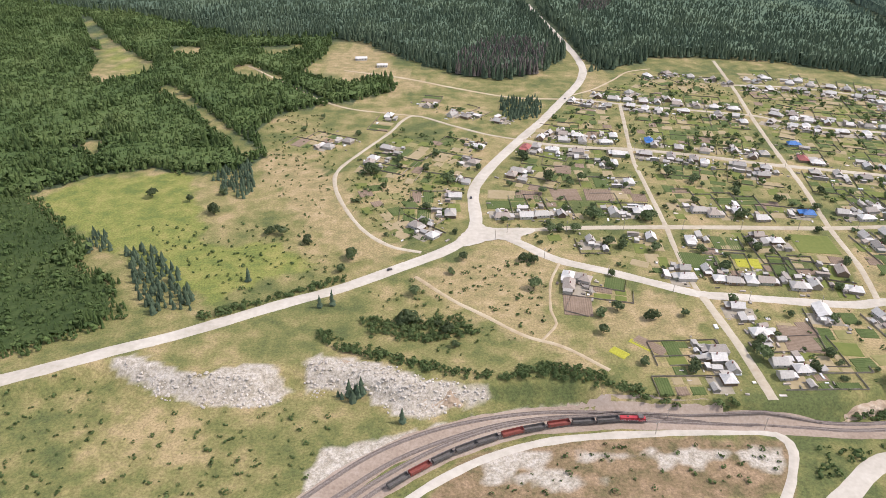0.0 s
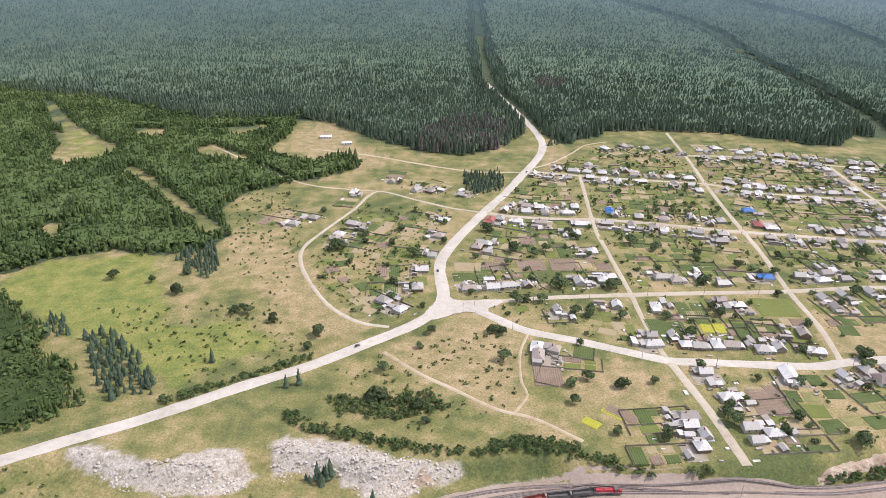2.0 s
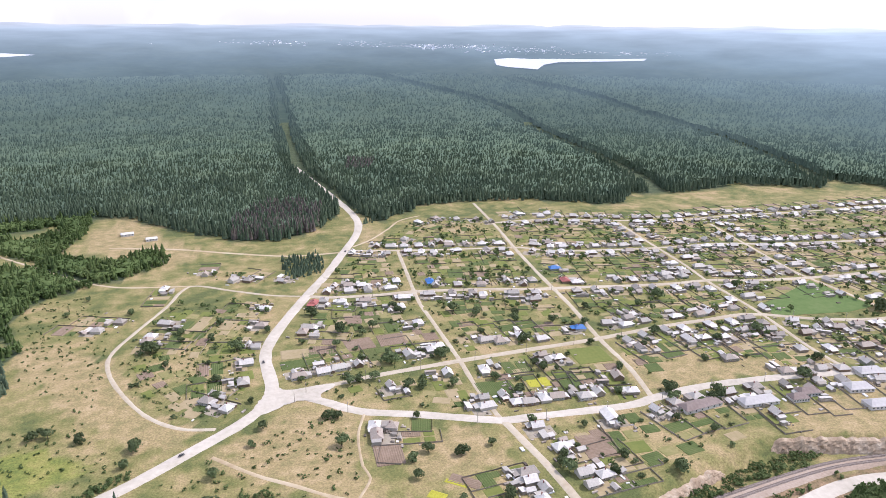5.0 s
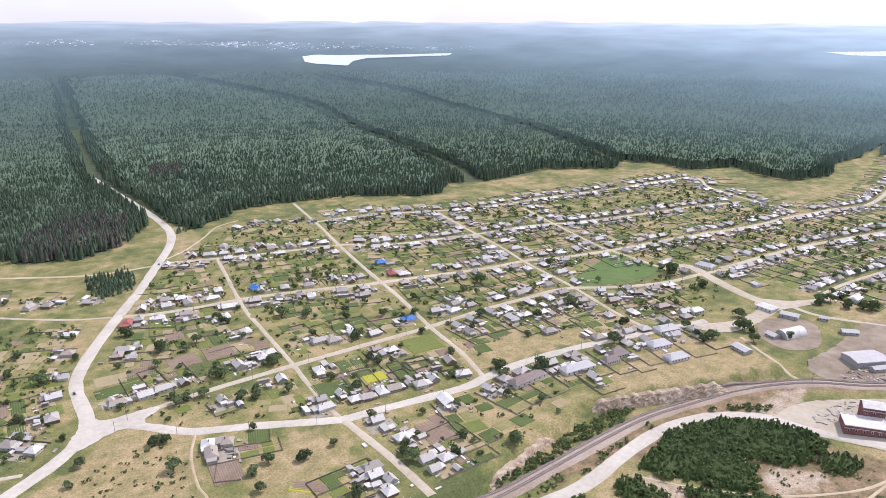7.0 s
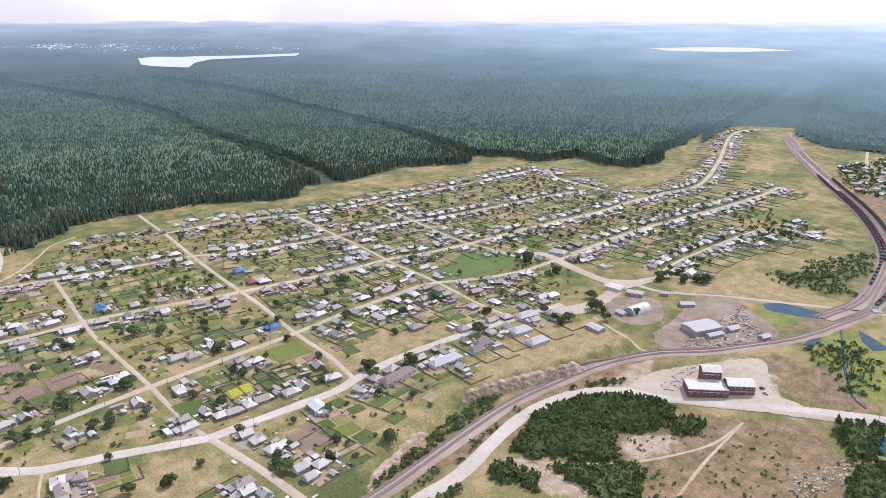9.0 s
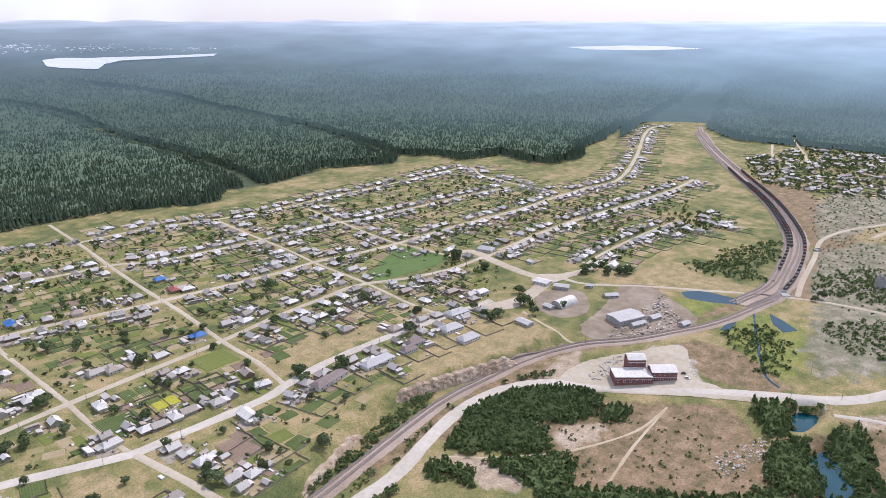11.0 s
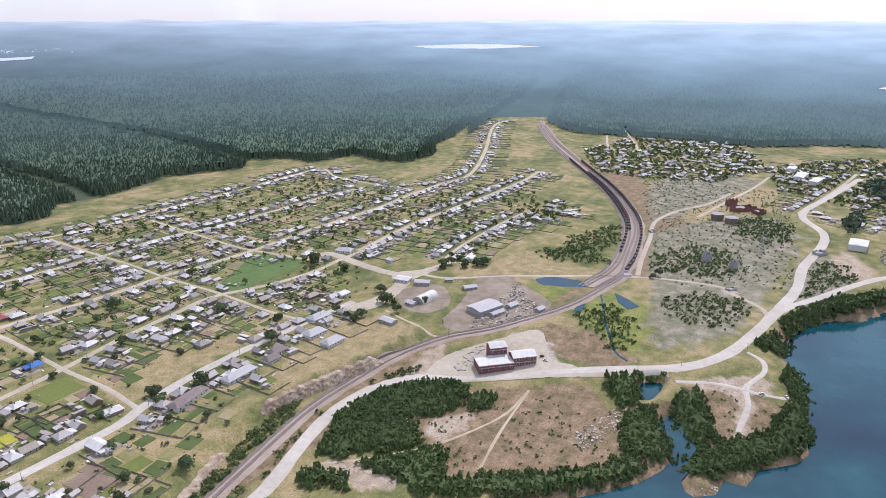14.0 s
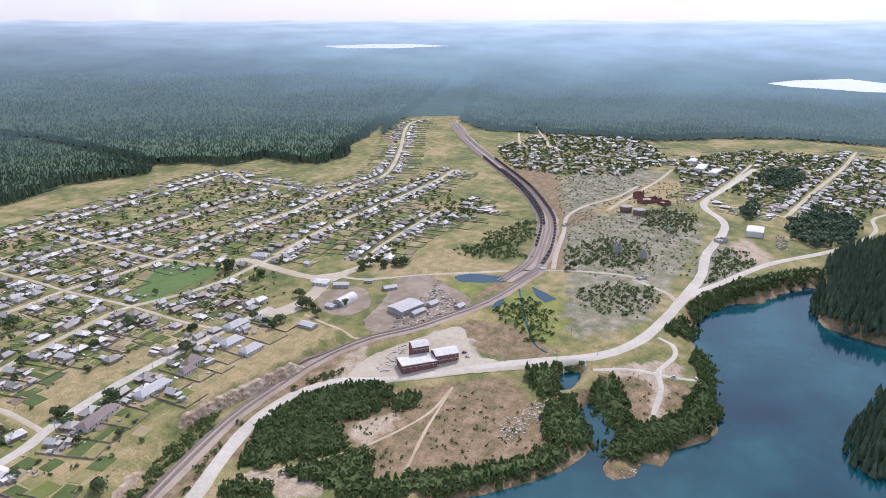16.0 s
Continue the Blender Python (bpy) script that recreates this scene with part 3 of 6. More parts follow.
ribbon("quarry_spur", [(608, 20), (596, 7), (577, 4), (560, 10), (545, 15), (521, 11), (485, 14)], 5, M_ROAD, PALE, lift=0.3)
ribbon("quarry_path", [(533, 66), (543, 35), (541, 4), (543, -18)], 4.5, M_ROAD, PALE, lift=0.32)
ribbon("heath_path", [(474, 168), (432, 167), (400, 165), (357, 160)], 2.6, M_TRACK, DIRT, lift=0.22)
ribbon("heath_path_2", [(474, 168), (434, 172), (401, 185), (372, 202), (351, 221), (335, 238), (320, 258)], 2.8, M_TRACK, DIRT, lift=0.24)
ribbon("crossing_road", [(648, 363), (651, 330), (684, 279), (712, 227), (735, 181), (751, 140), (758, 110), (760, 64), (745, 39)] + [(751, 57), (721, 20), (687, 4)], 6, M_LANE, LANE, lift=0.3)
ribbon("yard_road", [(754, 146), (808, 154), (899, 163), (984, 173), (1058, 155), (1119, 122), (1207, 98)], 6.5, M_LANE, LANE, lift=0.3)
ribbon("yard_link", [(1035, 124), (1167, 93), (1264, 69), (1372, 51)], 6, M_LANE, LANE, lift=0.3)
ribbon("south_loop", [(-26, 228), (1, 251), (31, 269), (68, 281), (122, 287), (177, 290), (189, 286), (191, 276), (182, 256), (170, 238)], 6, M_ROAD, PALE, lift=0.3)
ribbon("far_street_a", [(1125, -4), (1320, -56), (1469, -89)], 6, M_LANE, LANE, lift=0.3)
ribbon("far_street_b", [(1082, -120), (1266, -176), (1481, -246), (1684, -300)], 8, M_LANE, LANE, lift=0.3)
ribbon("far_street_c", [(1120, -9), (1113, -68), (1082, -120)], 6, M_LANE, LANE, lift=0.3)
ribbon("far_lane", [(1829, 425), (1563, 329), (1499, 340), (1542, 386), (1696, 431)], 6, M_LANE, LANE, lift=0.3)
ribbon("east_lane", [(1149, -258), (1109, -234), (1048, -227), (985, -197)], 6, M_LANE, LANE, lift=0.3)
SQUARE = [(519, 391), (567, 371), (614, 375), (625, 387), (642, 389), (660, 370), (693, 358), (706, 356), (697, 348), (658, 355), (630, 361), (605, 357), (550, 354), (526, 371)]
ribbon("square_road", [(637, 375), (636, 399), (642, 429), (651, 461), (661, 491), (652, 504)], 13, M_LANE, LANE, lift=0.37)


def plaza(pts, material, label, lift=0.36):
    bm = bmesh.new()
    c = curve_points(list(pts) + [pts[0]], 3.0)[:-1]
    c = c + np.stack([smooth_noise(c[:, 0], c[:, 1], 14, 41), smooth_noise(c[:, 0], c[:, 1], 14, 42)], 1) * 1.6
    bm.faces.new([bm.verts.new((x, y, float(ground_z(x, y)) + lift)) for x, y in c])
    bmesh.ops.triangulate(bm, faces=bm.faces[:])
    return tagged(part("pavement", bm, material), label, "pavement", kind="structure")


plaza(SQUARE, M_LANE, "pale open village square of worn gravel")
plaza([(2, 469), (15, 492), (24, 516), (30, 511), (38, 503), (71, 504), (72, 497), (60, 489), (62, 478), (42, 484), (20, 473)], M_ROAD, "wide pale gravel junction")
plaza([(456, 256), (493, 253), (537, 224), (569, 194), (529, 170), (524, 150), (524, 130), (548, 80), (540, 72), (501, 153), (465, 219)], M_LANE, "white dusty yard round the brick workshop", 0.3)

M_DIRT = mat("trodden_yard_dirt", [(0.17, 0.135, 0.09), (0.265, 0.215, 0.155), (0.35, 0.295, 0.23)], 0.1, 0.95, big=0.03, detail=8)
plaza([(551, 285), (595, 287), (645, 297), (674, 300), (687, 277), (670, 251), (645, 215), (623, 203), (585, 213), (557, 234), (541, 254), (538, 275)], M_DIRT, "trodden grey brown dirt of the depot yard", 0.25)
plaza([(588, 359), (618, 346), (625, 323), (588, 296), (556, 304), (556, 332)], M_DIRT, "trodden dirt yard beside the hangar", 0.25)

# ---- railway ----
RAILWAY = [(-56, 213), (-38, 236), (-16, 255), (7, 271), (32, 283), (57, 290), (86, 294), (112, 296), (150, 295), (197, 294)] + [(233, 292), (282, 297), (338, 303), (379, 305), (419, 301), (473, 292), (521, 267), (561, 228), (631, 188), (707, 167), (746, 160), (825, 169), (925, 183), (1011, 210), (1163, 281), (1337, 382), (1575, 520), (1827, 642), (2096, 720), (2253, 745), (2375, 765)]
ribbon("railway_bed", RAILWAY, 12, M_BALLAST, "brown ballast bed of the railway", "railway", lift=0.5, ragged=1.2)
# ---- woods ----
def tier_tree(rings, sides, seed, jag=0.25):
    """A conifer of height 1: open cones one above another, with ragged skirts."""
    r = np.random.default_rng(seed); v, f = [], []
    for z0, z1, rad in rings:
        a0 = r.uniform(0, 6.28); base = len(v)
        for k in range(sides):
            a = a0 + 6.283 * k / sides
            q = rad * (1 + r.uniform(-jag, jag))
            v.append((q * math.cos(a), q * math.sin(a), z0 + r.uniform(-0.04, 0.03)))
        v.append((r.uniform(-0.01, 0.01), r.uniform(-0.01, 0.01), z1))
        for k in range(sides):
            f.append((base + k, base + (k + 1) % sides, base + sides))
    return np.array(v), np.array(f)


def clump_tree(n, seed, low=0.15, wide=0.36, size=0.17, tall=1.0):
    """A broad crown of height 1: many small tilted leaf clumps over an uneven body."""
    r = np.random.default_rng(seed); v, f = [], []
    lobes = [(r.normal(0, 0.13), r.normal(0, 0.13), r.uniform(0.28, 0.68), r.uniform(0.7, 1.05)) for _ in range(5)]
    for _ in range(n):
        cx, cy, cz, s = lobes[r.integers(5)]
        d = r.normal(size=3); d /= np.linalg.norm(d)
        d[2] = abs(d[2]) * 0.9 - 0.25 if r.random() < 0.8 else d[2]
        rad = s * wide * r.uniform(0.55, 1.0)
        c = np.array([cx, cy, cz]) + d * rad * np.array([1, 1, 0.8])
        c[2] = np.clip(c[2], low, tall)
        t = np.cross(d, r.normal(size=3)); t /= np.linalg.norm(t) + 1e-9
        b = np.cross(d, t)
        q = size * r.uniform(0.6, 1.3)
        i = len(v)
        v += [c + t * q + d * 0.02, c + b * q * 0.9, c - t * q * 0.8, c - b * q + d * 0.03, c + d * q * 0.7]
        f += [(i, i + 1, i + 4), (i + 1, i + 2, i + 4), (i + 2, i + 3, i + 4), (i + 3, i, i + 4)]
    return np.array(v), np.array(f)


def plant(name, templates, pts, heights, slim, material, label, category, z=None):
    """Many trees as one mesh; each takes one of the templates, with a turn of its own."""
    r = np.random.default_rng(len(pts))
    kind = r.integers(0, len(templates), len(pts))
    z = ground_z(pts[:, 0], pts[:, 1]) if z is None else z
    vs, fs, base = [], [], 0
    for k, (tv, tf) in enumerate(templates):
        m = kind == k
        n = int(m.sum())
        if not n:
            continue
        a = r.uniform(0, 6.283, n); c, s = np.cos(a)[:, None], np.sin(a)[:, None]
        h = heights[m][:, None]; w = h * (slim * r.uniform(0.8, 1.25, n))[:, None]
        x = (tv[None, :, 0] * c - tv[None, :, 1] * s) * w + pts[m][:, 0:1]
        y = (tv[None, :, 0] * s + tv[None, :, 1] * c) * w + pts[m][:, 1:2]
        zz = tv[None, :, 2] * h + z[m][:, None] - 0.2
        vs.append(np.stack([x, y, zz], -1).reshape(-1, 3))
        fs.append((tf[None] + (np.arange(n) * len(tv))[:, None, None] + base).reshape(-1, 3))
        base += n * len(tv)
    me = from_arrays(name, np.concatenate(vs), np.concatenate(fs), material)
    return tagged(new(name, me), label, category, kind="stuff")


def near_road(x, y, gap, lines=None):
    out = np.zeros(np.shape(x), bool)
    for c, w in (lines or ROADS):
        m = (x > c[:, 0].min() - gap - w) & (x < c[:, 0].max() + gap + w) & (y > c[:, 1].min() - gap - w) & (y < c[:, 1].max() + gap + w) & ~out
        if m.any():
            out[m] = seg_dist(x[m], y[m], c)[0] < w + gap
    return out


def scatter(outlines, gap, seed, keep=1.0, not_in=(), roads=2.0, rough=6.0):
    """Places about gap metres apart in the outlines, clear of roads and of other outlines."""
    r = np.random.default_rng(seed); got = []
    for pts in outlines:
        p = np.array([q[:2] for q in pts])
        x0, y0, x1, y1 = *p.min(0), *p.max(0)
        gx, gy = np.meshgrid(np.arange(x0, x1, gap), np.arange(y0, y1, gap * 0.87))
        gx = gx + (np.arange(gx.shape[0]) % 2)[:, None] * gap / 2
        x, y = gx.ravel() + r.normal(0, gap * 0.3, gx.size), gy.ravel() + r.normal(0, gap * 0.3, gx.size)
        m = r.random(x.size) < keep
        x, y = x[m], y[m]
        m = poly_dist(x, y, pts) + smooth_noise(x, y, 25, seed) * rough > 0
        got.append(np.c_[x[m], y[m]])
    q = np.concatenate(got)
    m = np.ones(len(q), bool)
    for pts in not_in:
        m &= poly_dist(q[:, 0], q[:, 1], pts) < 0
    q = q[m]
    return q[~near_road(q[:, 0], q[:, 1], roads)] if roads is not None else q


CORNER = [(-560, 552), (-383, 544), (-352, 540), (-309, 501), (-275, 466), (-260, 433), (-227, 412), (-207, 373), (-215, 357), (-262, 325), (-362, 290)]
RIDES = [(curve_points([(565, 3041), (565, 2778), (635, 2609), (725, 2413), (828, 2141), (839, 1918), (803, 1633), (781, 1421), (770, 1292), (738, 1102), (703, 996)], 40), 14.0), (curve_points([(1020, 2700), (1086, 2412), (1141, 2300), (1198, 2086), (1196, 1861), (1213, 1690), (1205, 1492), (1156, 1302), (1102, 1127), (1045, 985)], 40), 14.0), (curve_points([(229, 2980), (205, 2194), (173, 1769), (161, 1551), (148, 1354), (172, 1215), (186, 1057)], 40), 7.0)]
SPRUCES = [tier_tree(((0.08, 0.58, 0.165), (0.34, 0.82, 0.125), (0.6, 1.0, 0.08)), 6, s) for s in range(5)]
FAR_SPRUCES = [tier_tree(((0.2, 0.75, 0.16), (0.5, 1.0, 0.10)), 5, 30 + s) for s in range(4)]
PINES = [tier_tree(((0.36, 0.78, 0.17), (0.5, 0.9, 0.16), (0.68, 1.0, 0.10)), 6, 20 + s, 0.4) for s in range(4)]
CROWNS = [clump_tree(10, 40 + s, size=0.25) for s in range(5)]
SHRUBS = [clump_tree(7, 60 + s, low=0.05, wide=0.5, size=0.34) for s in range(4)]

# closed canopy below the tree tops of the old wood
def canopy(name, outline, level, cell, label, inset=20.0, material=None, gaps=()):
    p = np.array([q[:2] for q in outline])
    x = np.arange(p[:, 0].min(), p[:, 0].max(), cell); y = np.arange(p[:, 1].min(), p[:, 1].max(), cell)
    a, b = np.meshgrid(x, y)
    ok = (poly_dist(a, b, outline) > inset) & (np.hypot(a, b) < 2760) & in_sight(a, b, 2)
    ok &= ~near_road(a.ravel(), b.ravel(), cell * 0.6, RIDES + ROADS).reshape(a.shape)
    for g in gaps:
        ok &= poly_dist(a, b, g) < -cell
    r = np.random.default_rng(8)
    z = ground_z(a, b) + level * (1 if material else 0.8 + 0.2 * step(np.hypot(a, b), 1150, 1650)) + r.uniform(-0.2, 0.2, a.shape) * level
    n, k = a.shape
    i = np.arange(n * k).reshape(n, k)
    q = np.stack([i[:-1, :-1], i[:-1, 1:], i[1:, 1:], i[1:, :-1]], -1).reshape(-1, 4)
    allok = ok[:-1, :-1] & ok[:-1, 1:] & ok[1:, 1:] & ok[1:, :-1]
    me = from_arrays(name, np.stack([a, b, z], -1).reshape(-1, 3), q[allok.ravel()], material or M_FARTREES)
    # the old forest's canopy carries the painted haze, stronger farther off
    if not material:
        paint_haze(me, a, b)
    return tagged(new(name, me), label, "forest", kind="stuff")


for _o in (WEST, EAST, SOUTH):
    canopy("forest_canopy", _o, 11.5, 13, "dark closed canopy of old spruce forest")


def wood(outlines, gap, lo, hi, seed):
    """Places for the trees of the old forest between two distances from the middle of the clearing."""
    q = scatter(outlines, gap, seed, not_in=CLEAR, roads=4)
    d = np.hypot(q[:, 0], q[:, 1])
    q = q[(d >= lo) & (d < hi) & in_sight(q[:, 0], q[:, 1], 2)]
    return q[~near_road(q[:, 0], q[:, 1], 1.0, RIDES)]


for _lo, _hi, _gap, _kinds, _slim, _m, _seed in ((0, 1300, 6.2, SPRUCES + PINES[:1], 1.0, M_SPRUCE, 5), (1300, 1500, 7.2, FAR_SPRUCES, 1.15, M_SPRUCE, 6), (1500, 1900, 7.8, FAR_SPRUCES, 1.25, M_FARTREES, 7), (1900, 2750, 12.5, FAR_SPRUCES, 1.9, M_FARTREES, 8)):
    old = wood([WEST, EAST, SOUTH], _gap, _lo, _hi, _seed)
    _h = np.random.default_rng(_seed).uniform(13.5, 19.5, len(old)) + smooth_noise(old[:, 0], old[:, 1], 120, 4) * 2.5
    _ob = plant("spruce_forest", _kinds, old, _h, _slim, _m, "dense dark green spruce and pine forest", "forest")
    # trees beyond 1500 m get the same painted haze glow
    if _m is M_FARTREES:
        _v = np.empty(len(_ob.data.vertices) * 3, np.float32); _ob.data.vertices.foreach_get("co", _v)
        paint_haze(_ob.data, _v[0::3], _v[1::3])
M_DRYNEEDLE = mat("dry_brown_needles", [(0.10, 0.082, 0.078), (0.135, 0.115, 0.10), (0.15, 0.145, 0.115)], 0.2, 0.8, island=0.25, big=0.02, leaf=0.1)
DRYWOOD = [[(223, 1288), (278, 1302), (304, 1383), (251, 1403)], [(10, 926), (55, 909), (119, 931), (149, 1035), (111, 1091), (57, 1077), (19, 997)]]
dry = scatter(DRYWOOD, 6.0, 15, keep=0.8, roads=4)
plant("dry_spruces", SPRUCES, dry, np.random.default_rng(19).uniform(15, 19.5, len(dry)), 1.0, M_DRYNEEDLE, "brown withered spruces at the forest edge", "forest")
canopy("young_canopy", YOUNG, 5.0, 5, "green closed canopy of the young mixed forest", 7.0, M_YOUNG, CLEAR)
canopy("plantation_canopy", CORNER, 2.6, 4, "green closed canopy of the young pine wood", 5.0, M_YOUNG)
young = scatter([YOUNG], 5.0, 9, keep=0.94, not_in=CLEAR, roads=2)
young = young[in_sight(young[:, 0], young[:, 1], 1)]
_h = np.random.default_rng(2).uniform(6, 12, len(young)) + 6 * step(smooth_noise(young[:, 0], young[:, 1], 90, 12), 0.1, 0.5)
_m = np.random.default_rng(4).random(len(young)) < 0.48
plant("mixed_forest", SPRUCES, young[_m], _h[_m], 1.4, M_YOUNG, "young mixed forest of spruce and birch", "forest")
plant("birch_thicket", CROWNS, young[~_m], _h[~_m] * 0.85, 0.9, M_YOUNG, "light green birch thicket between young spruces", "forest")
corner = scatter([CORNER], 3.7, 10, keep=0.95, not_in=CLEAR)
_h = np.random.default_rng(3).uniform(3.5, 7, len(corner)) + 6 * step(smooth_noise(corner[:, 0], corner[:, 1], 60, 14), 0.2, 0.6)
plant("pine_plantation", SPRUCES + CROWNS[:2], corner, _h, 1.15, M_YOUNG, "young pine and birch wood beside the meadow", "forest")
CLUMPS = [[(-234, 449), (-225, 463), (-177, 411), (-165, 384), (-191, 372), (-214, 406)], [(-210, 584), (-189, 627), (-168, 571), (-166, 544), (-191, 554)], [(-283, 481), (-263, 479), (-250, 454), (-264, 451)], [(63, 823), (113, 839), (108, 763), (63, 751)], [(-60, 316), (-46, 315), (-44, 305), (-57, 306)], [(179, 1033), (210, 977), (185, 943), (242, 980)]]
clumps = scatter(CLUMPS, 5.6, 12, rough=5)
plant("spruce_group", SPRUCES, clumps, np.random.default_rng(5).uniform(5, 10, len(clumps)), 1.6, M_SPRUCE, "dark groups of tall spruces on the meadow", "trees")

# thickets round the quarry lake and along the railway
THICKETS = [[(413, 287), (432, 275), (447, 256), (458, 233), (454, 214), (432, 211), (412, 214), (400, 230), (392, 240), (388, 224), (373, 209), (361, 214), (348, 237), (329, 253), (327, 263), (344, 270), (369, 281), (394, 290)], [(442, 209), (451, 201), (452, 188), (436, 185), (426, 197)], [(332, 233), (349, 228), (368, 204), (369, 190), (349, 182), (342, 173), (350, 163), (364, 145), (380, 115), (402, 90), (420, 83), (419, 67), (414, 64), (392, 76), (379, 96), (364, 110), (348, 131), (322, 188), (332, 210)], [(295, 260), (307, 261), (317, 251), (317, 236), (307, 228)], [(517, 117), (528, 95), (515, 90), (488, 89), (481, 96), (498, 109)], [(476, 89), (490, 74), (485, 68), (458, 57), (444, 51), (426, 60), (424, 72), (434, 84), (452, 90)], [(534, 106), (543, 91), (543, 77), (540, 77), (529, 95)], [(504, 63), (530, 49), (511, 42), (483, 32), (463, 32), (457, 41), (473, 51), (493, 61)], [(443, 47), (460, 30), (474, 15), (487, -4), (529, -16), (553, -18), (563, -27), (507, -34), (473, -20), (459, -5), (441, 9), (424, 26), (426, 44), (433, 49)], [(572, -10), (624, -22), (592, -28), (566, -30), (553, -20)], [(627, 14), (657, 0), (666, -15), (645, -12), (614, -4)], [(688, -1), (737, -24), (771, -47), (828, -101), (851, -137), (852, -141), (802, -94), (761, -63), (746, -42), (700, -15), (673, -8)]]
SHORE = [[(748, -124), (818, -137), (902, -162), (949, -179), (1018, -234), (1070, -360), (659, -243), (694, -176), (705, -146)], [(542, -136), (587, -157), (593, -206), (467, -205), (466, -135), (475, -118), (503, -121)]]
HEDGES = [[(227, 301), (279, 314), (322, 322), (364, 326), (384, 319), (328, 304), (256, 297), (226, 288)], [(246, 269), (331, 291), (397, 292), (462, 276), (468, 264), (443, 268), (398, 282), (333, 281), (261, 260)], [(-78, 350), (-48, 336), (-7, 322), (26, 317), (31, 322), (-7, 331), (-50, 346), (-79, 362)], [(33, 319), (61, 336), (88, 329), (111, 313), (136, 307), (179, 301), (179, 298), (136, 303), (91, 312), (73, 320)], [(-53, 378), (-30, 373), (6, 380), (25, 363), (-8, 350), (-44, 357)],
          [(-160, 374), (-110, 403), (-70, 426), (-70, 418), (-107, 386), (-145, 363)]]
SCRUB = [[(1044, 72), (1071, 26), (1039, -2), (958, 3), (937, 37), (969, 65)], [(833, 148), (900, 102), (888, 65), (809, 32), (779, 86), (777, 130)], [(696, 109), (738, 68), (731, 38), (702, 24), (651, 41), (644, 78), (654, 93)], [(868, -10), (905, -49), (847, -72), (778, -41), (733, -13), (755, -4)]] + [[(612, 177), (661, 157), (628, 118), (566, 110), (560, 128)], [(784, 279), (831, 220), (777, 177), (759, 256)], [(302, 302), (391, 300), (393, 290), (317, 283)], [(202, 276), (251, 294), (283, 278), (229, 254), (200, 245)], [(850, 263), (947, 214), (848, 195), (792, 236)]]
GROVES = [[(1019, -112), (1141, -162), (1103, -202), (1056, -212), (974, -183), (937, -147), (960, -117)], [(1103, -60), (1153, -82), (1070, -86), (1041, -66)], [(1373, -95), (1448, -157), (1351, -167), (1250, -132), (1302, -97)]]
SPARSE = [[(-183, 291), (-114, 294), (-52, 305), (-65, 268), (-66, 242), (-131, 233), (-178, 246)], [(-295, 299), (-198, 323), (-182, 289), (-185, 231), (-289, 225)], [(413, 228), (470, 167), (478, 78), (423, 60), (363, 129), (348, 186)], [(-200, 744), (-135, 766), (-102, 625), (-103, 500), (-161, 572)], [(-97, 587), (18, 675), (6, 505), (-20, 477), (-68, 512)],
          [(538, 67), (530, -18), (466, -5), (465, 38)], [(1296, 260), (1241, 7), (786, -12), (734, 129)], [(-56, 405), (85, 472), (64, 358), (-7, 334)], [(-247, 494), (-103, 500), (-76, 433), (-145, 388)], [(86, 277), (188, 280), (174, 245), (7, 240)]]
for _o in THICKETS:
    canopy("thicket_canopy", _o, 3.0, 2.5, "green inner growth of the dense thicket", 2.0, M_SHRUB)
lakewood = scatter([widen(p, 2.5) for p in THICKETS], 3.0, 21, keep=0.95, roads=1.2, rough=4)
_m = np.random.default_rng(7).random(len(lakewood)) < 0.4
_h = np.random.default_rng(8).uniform(3.5, 8, len(lakewood))
plant("pine_thicket", SPRUCES, lakewood[_m], _h[_m], 1.9, M_YOUNG, "dense young pine thicket on the quarry edge", "thicket")
plant("willow_thicket", [clump_tree(22, 80 + s, low=0.05, wide=0.42, size=0.21) for s in range(4)], lakewood[~_m], _h[~_m] * 0.85, 0.95, M_SHRUB, "green willow and birch thicket by the lake", "thicket")
shore = scatter([widen(p, 5) for p in SHORE], 4.6, 22, roads=3, rough=3)
plant("shore_forest", SPRUCES + PINES[:1], shore, np.random.default_rng(9).uniform(9, 17, len(shore)), 1.15, M_SPRUCE, "dark tall conifers on the far lake shore", "forest")
grove = scatter(GROVES, 7.0, 26, keep=0.8, roads=3)
plant("dark_grove", CROWNS + SPRUCES[:2], grove, np.random.default_rng(18).uniform(7, 14, len(grove)), 1.1, M_SPRUCE, "dark grove of tall trees in the far village", "trees")
hedge = scatter(HEDGES, 3.0, 23, keep=0.8, roads=1.0, rough=4)
plant("hedge_thicket", [clump_tree(22, 90 + s, low=0.05, wide=0.42, size=0.2) for s in range(4)], hedge, np.random.default_rng(10).uniform(2.0, 4.6, len(hedge)), 1.2, M_SHRUB, "overgrown green hedges along the railway bank", "hedge")
scrub = scatter(SCRUB, 4.2, 24, keep=0.62, roads=1.5, rough=16, not_in=[LAKE, POND, MARSH])
plant("scrub", SHRUBS, scrub, np.random.default_rng(11).uniform(1.6, 4.2, len(scrub)), 1.15, M_SHRUB, "low green scrub on stony ground", "scrub")
sparse = scatter(SPARSE, 7.0, 25, keep=0.55, roads=2.0, not_in=[LAKE, POND])
plant("scattered_bushes", SHRUBS, sparse, np.random.default_rng(13).uniform(0.9, 2.6, len(sparse)), 1.2, M_SHRUB, "small bushes scattered over rough grass", "bushes")


